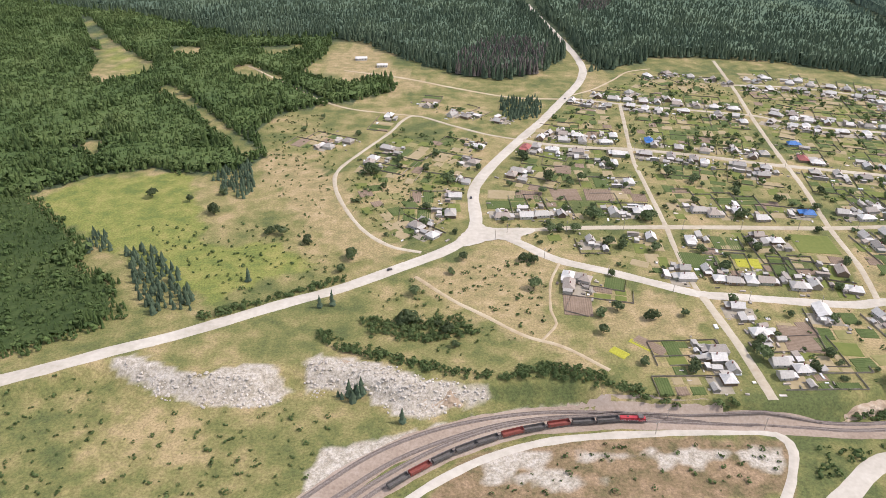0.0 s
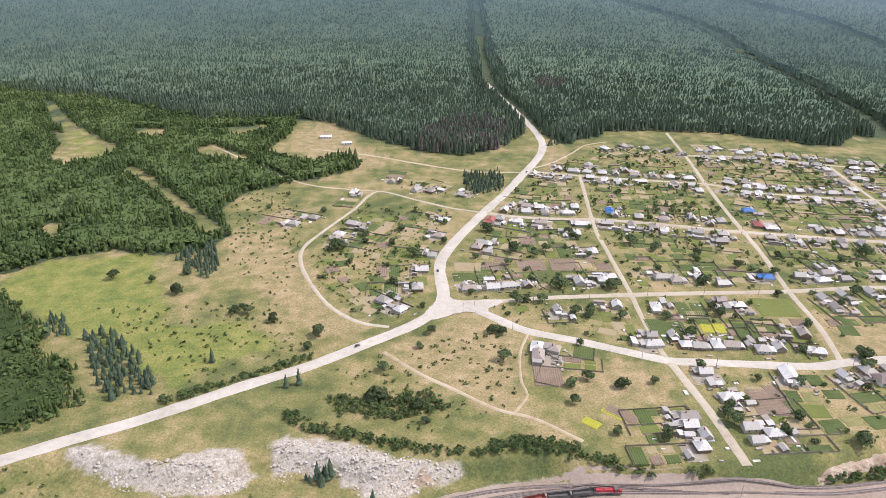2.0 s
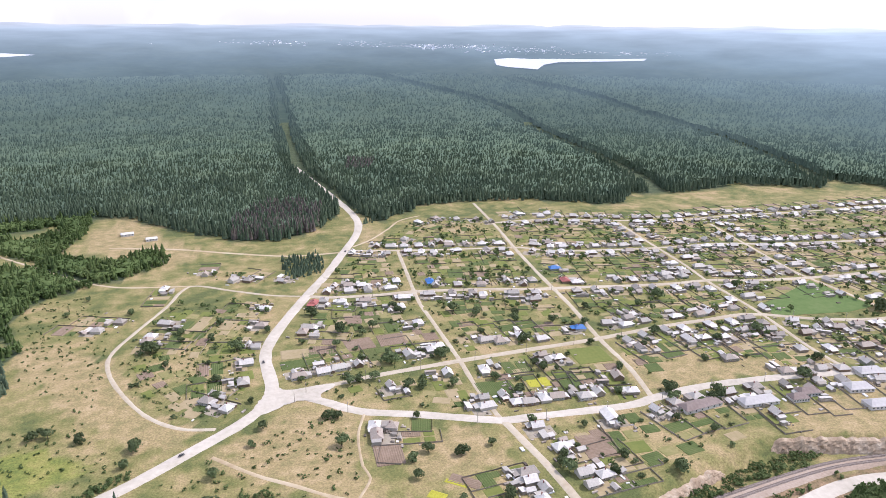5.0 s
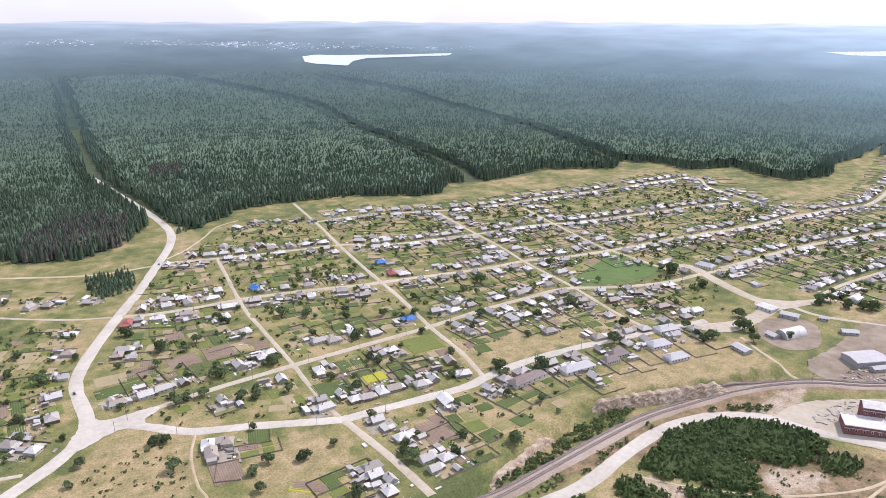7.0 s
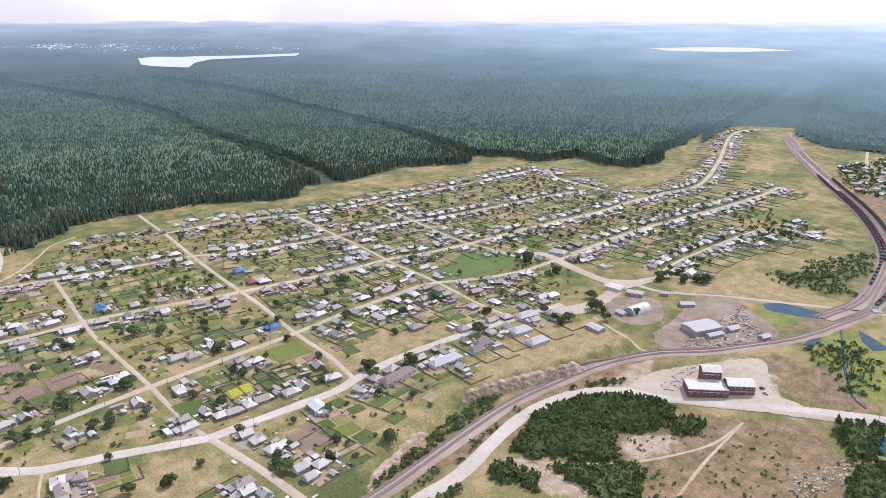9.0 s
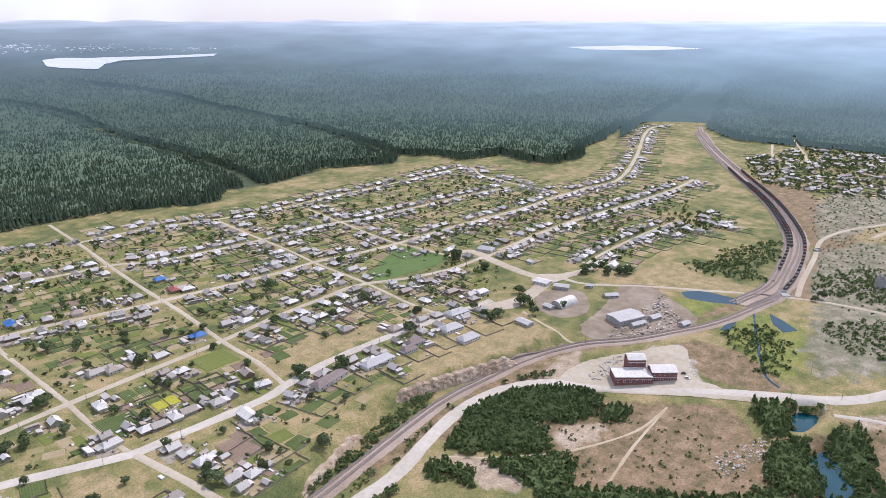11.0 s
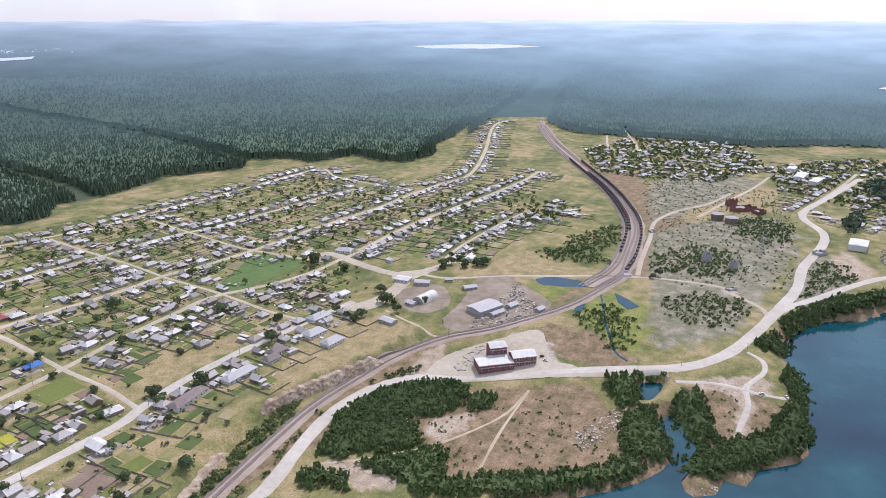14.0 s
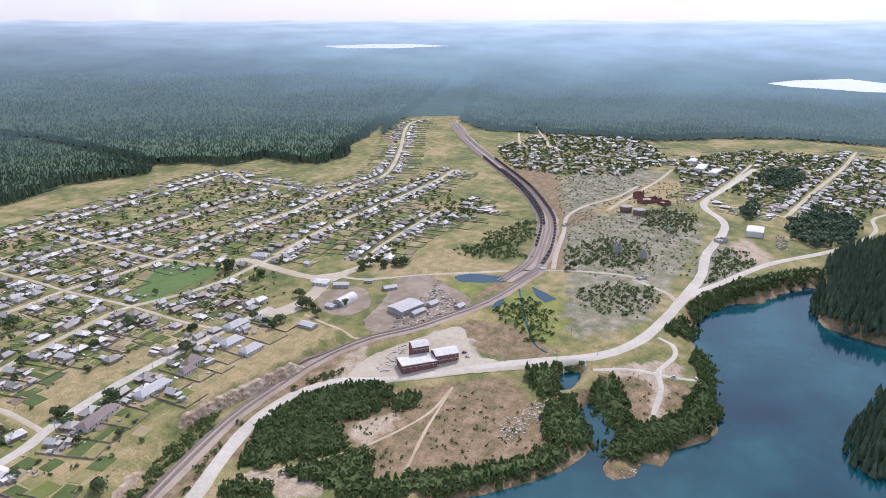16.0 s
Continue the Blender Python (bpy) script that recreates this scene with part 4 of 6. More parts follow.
# ---- houses ----
def gable_roof(w, d, z0, rise, over=0.5, thick=0.18, hip=0.0):
    """Two pitched slabs along x, hipped at the ends by that share of the depth."""
    bm = bmesh.new()
    hw, hd = w / 2 + over, d / 2 + over
    drop = rise * over / (d / 2)
    hx = hw - hip * hd
    top = [(-hw, -hd, z0 - drop), (hw, -hd, z0 - drop), (hw, hd, z0 - drop), (-hw, hd, z0 - drop), (-hx, 0, z0 + rise), (hx, 0, z0 + rise)]
    a = [bm.verts.new(p) for p in top]
    b = [bm.verts.new((p[0], p[1], p[2] - thick)) for p in top]
    for f in ((0, 1, 5, 4), (2, 3, 4, 5)):
        bm.faces.new([a[i] for i in f]); bm.faces.new([b[i] for i in reversed(f)])
    ends = ((1, 2, 5), (3, 0, 4))
    for f in ends:
        if hip:
            bm.faces.new([a[i] for i in f]); bm.faces.new([b[i] for i in reversed(f)])
    for i, j in ((0, 1), (2, 3)) + (((1, 2), (3, 0)) if hip else ((1, 5), (5, 2), (3, 4), (4, 0))):
        bm.faces.new((a[i], b[i], b[j], a[j]))
    bmesh.ops.recalc_face_normals(bm, faces=bm.faces[:])
    return bm


def walls(w, d, h, rise=0.0):
    """Wall box with gable ends up to the ridge along x."""
    bm = bmesh.new()
    vs = box(bm, -w / 2, w / 2, -d / 2, d / 2, -0.6, h)
    if rise:
        for s in (-1, 1):
            x0, x1 = s * w / 2, s * (w / 2 - 0.15)
            p = [bm.verts.new(c) for c in ((x0, -d / 2, h), (x0, d / 2, h), (x0, 0, h + rise - 0.2), (x1, -d / 2, h), (x1, d / 2, h), (x1, 0, h + rise - 0.2))]
            for f in ((0, 1, 2), (3, 5, 4), (0, 2, 5, 3), (1, 4, 5, 2)):
                bm.faces.new([p[i] for i in f])
        bmesh.ops.recalc_face_normals(bm, faces=bm.faces[:])
    return bm


def house(w, d, h, rise, hip, annex=True, windows=True, roof=None, wall=None, label="grey-roofed timber village house with a fenced yard", chimney=True):
    top = new("house")
    part("wall", walls(w, d, h, 0 if hip else rise), wall or M_WALL, top)
    part("roof", gable_roof(w, d, h, rise, hip=hip), roof or M_ROOF, top)
    if annex:
        bm = bmesh.new(); box(bm, w / 2 - 0.1, w / 2 + 3.2, -d / 2 + 0.4, d / 2 - 1.5, -0.6, h * 0.78)
        part("annex", bm, wall or M_WALL, top)
        bm = bmesh.new()
        vs = box(bm, w / 2 - 0.3, w / 2 + 3.7, -d / 2, d / 2 - 1.1, h * 0.78, h * 0.78 + 0.15)
        for v in vs:
            v.co.z += 0.7 * (w / 2 + 3.7 - v.co.x) / 4
        part("annex_roof", bm, roof or M_ROOF, top)
    if chimney:
        bm = bmesh.new(); box(bm, w * 0.15, w * 0.15 + 0.6, 0.4, 1.0, h, h + rise + 0.7); box(bm, w * 0.15 - 0.08, w * 0.15 + 0.68, 0.32, 1.08, h + rise + 0.7, h + rise + 0.85)
        part("chimney", bm, M_BRICK, top)
    if windows:
        k = max(2, int(w / 3.2))
        for i in range(k):
            x = -w / 2 + w * (i + 0.5) / k
            win = bmesh.new(); box(win, x - 0.62, x + 0.62, -d / 2 - 0.07, -d / 2 - 0.004, 1.0, 2.25)
            f = part("window", win, M_FRAME, top)
            pane = bmesh.new(); box(pane, x - 0.48, x + 0.48, -d / 2 - 0.09, -d / 2 - 0.074, 1.13, 2.12)
            part("pane", pane, M_GLASS, f)
    return tagged(top, label, "house", group="village houses")


M_BRICK = mat("red_brick", [(0.155, 0.066, 0.058), (0.205, 0.092, 0.082), (0.255, 0.125, 0.112)], 1.2, 0.9, big=0.15)
M_FRAME = mat("white_frames", [(0.62, 0.63, 0.62), (0.74, 0.75, 0.74)], 0.8, 0.6)
M_BLUE = mat("blue_roof_sheet", [(0.03, 0.13, 0.36), (0.05, 0.18, 0.44)], 0.5, 0.45)
M_RED = mat("faded_red_roof", [(0.30, 0.09, 0.08), (0.40, 0.14, 0.12)], 0.5, 0.6)
M_PLANK = mat("old_planks", [(0.26, 0.23, 0.19), (0.38, 0.35, 0.30)], 0.8, 0.85, objrand=0.3)

near_kinds = [house(9, 7.5, 3.0, 2.6, 0), house(8, 8, 2.9, 2.4, 0.9), house(11, 8, 3.0, 2.7, 0), house(7.5, 6.5, 2.8, 2.5, 0), house(10, 9, 3.1, 2.6, 0.8), house(13, 8, 3.0, 2.4, 0.5)]
far_kinds = [house(9, 7.5, 3.0, 2.6, 0, windows=False), house(10, 8.5, 3.0, 2.5, 0.9, windows=False, annex=False), house(7.5, 6.5, 2.8, 2.5, 0, windows=False), house(12, 8, 3.0, 2.5, 0.4, windows=False)]
white_kinds = [house(15, 10, 3.4, 2.2, 0, roof=M_WHITE, label="large village house with a pale sheet roof", chimney=False), house(10, 8, 3.0, 2.4, 0.9, roof=M_WHITE, label="village house under a bright pale roof")]
blue_kind = house(10, 8.5, 3.0, 2.6, 0.6, roof=M_BLUE, label="village house with a bright blue sheet roof")
red_kind = house(11, 9, 3.0, 2.6, 0.6, roof=M_RED, label="village house with a faded red roof")


def shed_kind(w, d, h, roof):
    top = new("shed")
    bm = bmesh.new(); box(bm, -w / 2, w / 2, -d / 2, d / 2, -0.5, h)
    part("wall", bm, M_PLANK, top)
    if roof:
        part("roof", gable_roof(w, d, h, d * 0.3, over=0.35), M_ROOF, top)
    else:
        bm = bmesh.new(); vs = box(bm, -w / 2 - 0.3, w / 2 + 0.3, -d / 2 - 0.3, d / 2 + 0.3, h, h + 0.15)
        for v in vs:
            v.co.z += 0.18 * (v.co.y + d / 2)
        part("roof", bm, M_ROOF, top)
    return tagged(top, "weathered plank shed with a grey lean roof", "shed", group="yard sheds")


shed_kinds = [shed_kind(6, 4, 2.2, True), shed_kind(4.5, 3.5, 2.1, False), shed_kind(9, 4, 2.3, False), shed_kind(3, 2.6, 2.0, True)]
BUILT = {}  # x, y, reach of all that stands, by squares of 30 m


def stands(x, y, reach):
    BUILT.setdefault((int(x // 30), int(y // 30)), []).append((x, y, reach))


def free(x, y, reach):
    i, j = int(x // 30), int(y // 30)
    for p in (i - 1, i, i + 1):
        for q in (j - 1, j, j + 1):
            for a, b, r in BUILT.get((p, q), ()):
                if (x - a) ** 2 + (y - b) ** 2 < (reach + r) ** 2:
                    return False
    return True


WAY_POINTS = np.concatenate([np.c_[c[:, 0], c[:, 1], np.full(len(c), w)] for c, w in WAYS.values()])


def off_road(x, y, gap):
    """True where no road lies within the gap."""
    return bool((np.hypot(WAY_POINTS[:, 0] - x, WAY_POINTS[:, 1] - y) > WAY_POINTS[:, 2] + gap).all())


# ---- copies: the nearest as things, those far off as one mesh a material ----
BULK = {}
NEAR = 840.0


def stamp(kind, m, scale=(1, 1, 1), bulk=""):
    """A copy of a pattern with its parts, or, far off, its faces added to one large mesh."""
    if bulk:
        mm = m @ Matrix.Diagonal((*scale, 1))
        for o in KIDS[kind]:
            if o.name.split(".")[0] in ("window", "pane", "chimney", "trunk", "stem"):
                continue
            v, f = SHAPES[o.data]
            store = BULK.setdefault((bulk, o.name.split(".")[0]), [[], [], 0])
            mw = np.array(mm)
            store[0].append(v @ mw[:3, :3].T + mw[:3, 3]); store[1].append(f + store[2]); store[2] += len(v)
        return None
    made = {kind: kind.copy()}
    for o in KIDS[kind]:
        made[o] = o.copy()
        made[o].parent = made[o.parent]
    for o in made.values():
        scene.collection.objects.link(o)
    made[kind].matrix_basis = m @ Matrix.Diagonal((*scale, 1))
    return made[kind]


KIDS, SHAPES = {}, {}


def know(*kinds):
    """Remember the parts and the triangles of the patterns."""
    for k in kinds:
        KIDS[k] = list(k.children_recursive)
        for o in KIDS[k]:
            me = o.data
            if me not in SHAPES:
                me.calc_loop_triangles()
                v, f = np.empty(len(me.vertices) * 3, np.float32), np.empty(len(me.loop_triangles) * 3, np.int32)
                me.vertices.foreach_get("co", v); me.loop_triangles.foreach_get("vertices", f)
                SHAPES[me] = (v.reshape(-1, 3), f.reshape(-1, 3))


know(*near_kinds, *far_kinds, *white_kinds, blue_kind, red_kind, *shed_kinds)


def nearest_way(x, y):
    """The turn of the nearest street, and on which hand and how far off it lies."""
    best = (1e9, 0, 0)
    for c, w in ROADS:
        d = np.hypot(c[:, 0] - x, c[:, 1] - y)
        i = int(d.argmin())
        if d[i] < best[0]:
            j = min(max(i, 1), len(c) - 2)
            t = c[j + 1] - c[j - 1]
            best = (d[i], math.atan2(t[1], t[0]), math.atan2(c[i, 1] - y, c[i, 0] - x))
    return best


ran = random.Random(11)


def put(kind, x, y, turn, reach):
    stands(x, y, reach)
    far = math.hypot(x, y) > NEAR and kind is not blue_kind and kind is not red_kind
    return stamp(kind, pose(x, y, height(x, y), 0, 0, turn), bulk="" if not far else "pale" if kind in white_kinds else "shed" if kind in shed_kinds else "house")


FAR_FENCES = bmesh.new()


def fence(pts, tall=1.15):
    """Boards between posts along a line."""
    far = math.hypot(*pts[0]) > 680
    tall = 0.9 if far else tall
    bm = FAR_FENCES if far else bmesh.new()
    for (ax, ay), (bx, by) in zip(pts, pts[1:]):
        ln = math.hypot(bx - ax, by - ay); a = math.atan2(by - ay, bx - ax)
        n = max(1, int(ln / (14 if far else 6)))
        for i in range(n):
            t0, t1 = i / n, (i + 1) / n
            mx, my = ax + (bx - ax) * (t0 + t1) / 2, ay + (by - ay) * (t0 + t1) / 2
            h = tall * ran.uniform(0.85, 1.1)
            box(bm, -ln / n / 2 + 0.1, ln / n / 2 - 0.1, -0.035, 0.035, -0.3, h, Matrix.Translation((mx, my, height(mx, my))) @ Matrix.Rotation(a, 4, "Z"))
            if far:
                continue
            box(bm, -0.09, 0.09, -0.09, 0.09, -0.3, tall * 1.15, Matrix.Translation((ax + (bx - ax) * t0, ay + (by - ay) * t0, height(ax + (bx - ax) * t0, ay + (by - ay) * t0))))
    if far:
        return None
    ob = part("fence", bm, M_FENCE)
    return tagged(ob, "grey weathered board fence between village plots", "fence", group="plot fences")


M_BEDS = [mat("potato_rows", [(0.06, 0.085, 0.025), (0.085, 0.12, 0.035), (0.12, 0.14, 0.05)], 0.8, 0.95, big=0.05), mat("tilled_soil", [(0.17, 0.125, 0.085), (0.23, 0.17, 0.12), (0.28, 0.215, 0.16)], 0.5, 0.95, big=0.05),
          mat("mown_grass", [(0.12, 0.15, 0.035), (0.17, 0.19, 0.05)], 0.3, 0.95, big=0.04), mat("dry_plot", [(0.28, 0.23, 0.12), (0.37, 0.30, 0.18)], 0.3, 0.95, big=0.04),
          mat("trodden_court", [(0.21, 0.19, 0.13), (0.31, 0.275, 0.21), (0.38, 0.34, 0.27)], 0.25, 0.95, big=0.05), mat("hay_meadow", [(0.17, 0.18, 0.06), (0.23, 0.215, 0.085), (0.29, 0.25, 0.115)], 0.3, 0.95, big=0.04)]
M_YELLOW = mat("yellow_bloom", [(0.30, 0.30, 0.03), (0.42, 0.40, 0.05)], 0.8, 0.9)
BED_WORDS = ["garden plot of dark green potato rows", "bare tilled brown garden plot", "mown bright green grass plot", "dry straw-coloured grass plot", "trodden grey brown house court", "olive green hay plot with dry patches"]


FAR_BEDS = [bmesh.new() for _ in M_BEDS]


def bed(cx, cy, w, d, turn, kind=None, material=None, label="", court=False):
    """A garden plot: raised ridges of soil or growth side by side."""
    bm = bmesh.new()
    kind = ran.choice((0, 0, 1, 1, 2, 3)) if kind is None else kind
    n = max(3, int(d / (1.5 if math.hypot(cx, cy) < 600 and kind < 2 else 3.5)))
    z = height(cx, cy) + (-0.12 if court else ran.uniform(-0.04, 0.06))
    prev = None
    for i in range(2 * n + 1):   # one ridged sheet with a skirt
        y = -d / 2 + d * i / (2 * n)
        up = -0.3 if i in (0, 2 * n) else 0.2 if i % 2 == 0 else ran.uniform(0.28, 0.4) if kind < 2 else ran.uniform(0.2, 0.26)
        row = [bm.verts.new((x + ran.uniform(-0.3, 0.3), y, max(up, -0.3) if abs(x) < w / 2 - 0.5 else -0.3)) for x in (-w / 2, -w / 2 + 0.6, -w / 6, w / 6, w / 2 - 0.6, w / 2)]
        if prev:
            for k in range(5):
                bm.faces.new((prev[k], prev[k + 1], row[k + 1], row[k]))
        prev = row
    bmesh.ops.transform(bm, matrix=pose(cx, cy, z, 0, 0, turn), verts=bm.verts[:])
    if math.hypot(cx, cy) > 640 and not material:
        me = bpy.data.meshes.new("bed"); bm.to_mesh(me); bm.free()
        FAR_BEDS[kind].from_mesh(me); bpy.data.meshes.remove(me)
        if not court:
            stands(cx, cy, min(w, d) * 0.35)
        return None
    ob = part("garden_bed", bm, material or M_BEDS[kind])
    if not court:
        stands(cx, cy, min(w, d) * 0.35)
    return tagged(ob, label or BED_WORDS[kind], "garden", group="garden plots")


OPEN = [[(336, 459), (436, 437), (428, 414), (319, 420)], [(516, 548), (608, 570), (614, 485), (549, 495)], [(383, 361), (449, 373), (505, 364), (544, 339), (521, 292), (479, 299), (424, 315), (366, 332)], SQUARE, [(-18, 435), (41, 475), (84, 448), (66, 358), (43, 363), (6, 393)], [(189, 943), (210, 895), (187, 848), (159, 846)], [(61, 829), (118, 854), (84, 710), (49, 716)], [(281, 503), (314, 505), (304, 465), (273, 464)], LAKE]
HOMES = []


def home(x, y, sort="", turn=None):
    """A house at its street, its sheds, plot and fence behind it."""
    off, way, to = nearest_way(x, y)
    far = math.hypot(x, y) > NEAR
    kinds = {"w": [white_kinds[1]], "W": [white_kinds[0]], "b": [blue_kind], "r": [red_kind]}.get(sort) or (far_kinds if math.hypot(x, y) > 600 else near_kinds)
    # front faces the street
    face = way - math.pi / 2 if math.cos(way - math.pi / 2 - to) > 0 else way + math.pi / 2
    deg = math.degrees(face) + 90 if turn is None else turn
    if ran.random() < 0.4 and turn is None:
        deg += 90
    put(ran.choice(kinds), x, y, deg + ran.uniform(-2, 2), 5.2)
    HOMES.append((x, y, face, far))


def behind(x, y, bx, by):
    """How far it is to the next road behind a house."""
    for d in range(14, 112, 4):
        if not off_road(x + bx * d, y + by * d, 0):
            return d
    return 92


def yard(x, y, face, far):
    """The plot behind a house: sheds round a trodden court, then garden beds side by side up to the back fence."""
    bx, by = -math.cos(face), -math.sin(face)      # away from the street
    tx, ty = -by, bx
    fdeg = math.degrees(face) + 90
    near_by = [((p - x) * tx + (q - y) * ty) for p, q, _f, _g in HOMES if (p, q) != (x, y) and abs((p - x) * bx + (q - y) * by) < 16 and abs((p - x) * tx + (q - y) * ty) < 40]
    lo = -min([11.5] + [-v / 2 for v in near_by if v < -3]); hi = min([11.5] + [v / 2 for v in near_by if v > 3])
    mid, wide = (lo + hi) / 2, hi - lo
    deep = min(ran.uniform(38, 46), behind(x, y, bx, by) / 2 - 0.5)
    at = lambda s, b: (x + tx * s + bx * b, y + ty * s + by * b)
    if wide > 8 and deep > 12:
        bed(*at(mid, 6), wide - 1, 16, fdeg, kind=ran.choice((3, 4, 4, 2)), court=True)
    for k in range(ran.choice((2, 3, 3, 4)) if not far else ran.choice((1, 2, 3))):
        px, py = at(ran.uniform(lo + 2, hi - 2), ran.uniform(6, 15))
        if free(px, py, 2.2) and off_road(px, py, 2.5):
            put(ran.choice(shed_kinds), px, py, fdeg + ran.choice((0, 90)) + ran.uniform(-4, 4), 2.2)
    b = ran.uniform(15, 18)
    while deep - b > 6:
        d = min(ran.uniform(8, 17), deep - b)
        halves = ((mid, wide),) if wide < 14 or ran.random() < 0.55 else ((mid - wide / 4, wide / 2), (mid + wide / 4, wide / 2))
        for c, w in halves:
            px, py = at(c, b + d / 2)
            if ran.random() < 0.88 and w > 4 and free(px, py, 3.0) and off_road(px, py, d / 2 + 1) and all(poly_dist(px, py, p) < 0 for p in OPEN[:8]):
                bed(px, py, w - 0.9, d - 0.9, fdeg + ran.uniform(-1.5, 1.5), kind=ran.choice((0, 0, 0, 1, 2, 2, 3, 3, 5)))
        b += d
    q = [at(lo, -4), at(lo, deep), at(hi, deep)]
    arr = [at(lo, -4 + (deep + 4) * k / 6) for k in range(7)]
    if all(off_road(a, c, 0.5) for a, c in arr):
        fence(q if ran.random() < 0.8 and math.hypot(x, y) < 1000 else q[:2])


# houses near the fork and the first streets
for x, y, *s in [(90, 431, 'w'), (102, 427), (89, 419), (178, 445), (176, 433), (194, 444), (200, 431, 'w'), (208, 429), (222, 430, 'w'), (232, 430), (253, 424), (266, 426), (294, 445), (200, 397), (256, 392, 'W'), (204, 368, 'w'), (205, 360), (171, 349), (169, 341), (175, 331), (169, 321), (205, 338), (204, 326), (216, 332), (294, 391)]:
    home(x, y, *s)
for x, y, *s in [(34, 672, 'w'), (27, 632), (19, 587), (9, 557), (5, 523), (-9, 486), (-23, 502), (-64, 758, 'w'), (-23, 793), (6, 764), (22, 760), (-59, 663), (-73, 627), (-100, 679), (-118, 664), (-70, 636), (115, 484), (164, 490), (195, 488, 'w'), (263, 489, 'w'), (252, 498), (339, 500), (48, 521), (68, 523), (81, 526), (98, 527), (143, 532), (164, 535)]:
    home(x, y, *s)
for x, y, *s in [(172, 541, 'w'), (217, 540), (228, 534), (250, 538, 'w'), (265, 527), (310, 538, 'b'), (340, 541), (366, 546), (169, 594), (163, 637, 'w'), (81, 672, 'r'), (109, 668, 'w'), (133, 665), (174, 660, 'W'), (212, 698, 'b'), (177, 710, 'w'), (138, 708, 'w'), (124, 712), (109, 714), (62, 605), (68, 614), (254, 644, 'w'), (322, 669), (301, 617), (356, 657, 'r')]:
    home(x, y, *s)
for x, y, *s in [(362, 697, 'b'), (354, 625), (294, 675), (190, 807), (217, 808), (247, 796), (277, 794, 'w'), (313, 785), (334, 761, 'w'), (400, 789), (400, 752, 'w'), (266, 934, 'w'), (296, 946), (324, 933), (351, 922), (368, 906), (226, 859), (267, 834), (422, 932, 'w'), (412, 888, 'w'), (432, 887), (463, 923), (483, 872), (526, 858)]:
    home(x, y, *s)
for x, y, *s in [(373, 551), (412, 535, 'w'), (439, 533), (341, 484), (427, 482, 'w'), (409, 486, 'w'), (393, 488), (455, 490), (480, 483), (525, 472), (546, 468), (536, 429), (445, 403), (463, 406), (480, 401), (432, 411), (402, 445), (334, 398), (374, 384, 'w'), (376, 360), (428, 380), (543, 408), (602, 574), (564, 611, 'w'), (543, 619), (475, 642), (499, 640)]:
    home(x, y, *s)

ROW_STREETS = (("street_b", 21), ("street_c", 20), ("street_d", 21), ("street_e", 19), ("street_f", 18), ("street_a", 23), ("road_fork", 26), ("far_street_a", 20), ("far_street_b", 20), ("far_street_c", 24), ("lane_4", 26), ("lane_3", 26))


def rows(name, gap):
    c, w = WAYS[name]
    step_m = np.hypot(*np.diff(c, axis=0).T)
    run = np.concatenate([[0], np.cumsum(step_m)])
    for hand in (-1, 1):
        s = ran.uniform(5, gap)
        while s < run[-1] - 6:
            i = int(np.searchsorted(run, s)) - 1
            t = (c[i + 1] - c[i]) / (step_m[i] + 1e-9)
            off = w + ran.uniform(7.5, 11)
            x, y = c[i] + t * (s - run[i]) + np.array([t[1], -t[0]]) * off * hand
            s += gap * ran.uniform(0.8, 1.3) * (1.45 if math.hypot(x, y) > 1350 else 1)
            if math.hypot(x, y) > 1960 or (math.hypot(x, y) < 640 and x < 290) or not free(x, y, 6.0) or not off_road(x, y, 5.5):
                continue
            if any(poly_dist(x, y, p) > -4 for p in OPEN) or poly_dist(x, y, WEST) > -5 or poly_dist(x, y, EAST) > -12:
                continue
            if ran.random() < 0.9:
                home(float(x), float(y), ran.choice(("", "", "", "", "w")))


for _n, _g in ROW_STREETS:
    rows(_n, _g)
FAR_VILLAGE = [[(1476, 422), (1674, 367), (1711, 147), (1427, 54), (1279, 133), (1254, 230), (1266, 339)], [(1457, 56), (1623, -95), (1602, -340), (1185, -264), (1125, -146), (1201, -54), (1276, 36)], [(979, 278), (910, 307), (832, 361), (760, 345), (766, 395), (935, 369), (1039, 332)], [(1107, -144), (1177, -242), (1091, -228), (1052, -160)], [(-17, 810), (61, 760), (62, 733), (-18, 779)]]
for x, y in scatter(FAR_VILLAGE, 30, 41, keep=0.85, roads=7, rough=3):
    if free(x, y, 6):
        home(float(x), float(y), ran.choice(("", "", "", "", "", "w")))
# plots that stand out by their colour
for cx, cy, w, d, k in [(92, 396, 24, 20, 1), (293, 488, 30, 34, 2), (50, 565, 18, 26, 3), (74, 566, 17, 24, 1), (112, 623, 17, 22, 1), (107, 568, 26, 24, 1), (137, 569, 24, 26, 1), (155, 570, 17, 17, 3), (197, 452, 30, 24, 0), (131, 354, 22, 10, 1), (144, 351, 18, 10, 0), (188, 460, 22, 18, 0), (231, 364, 26, 28, 1), (249, 719, 18, 30, 0), (172, 565, 16, 14, 1)]:
    bed(cx, cy, w, d, math.degrees(nearest_way(cx, cy)[1]), k)
for cx, cy, w, d in [(230, 457, 20, 16), (110, 346, 12, 9), (125, 354, 16, 5)]:
    bed(cx, cy, w, d, math.degrees(nearest_way(cx, cy)[1]), 2, M_YELLOW, "garden plot of bright yellow flowers")
for x, y, face, far in HOMES:
    yard(x, y, face, far)

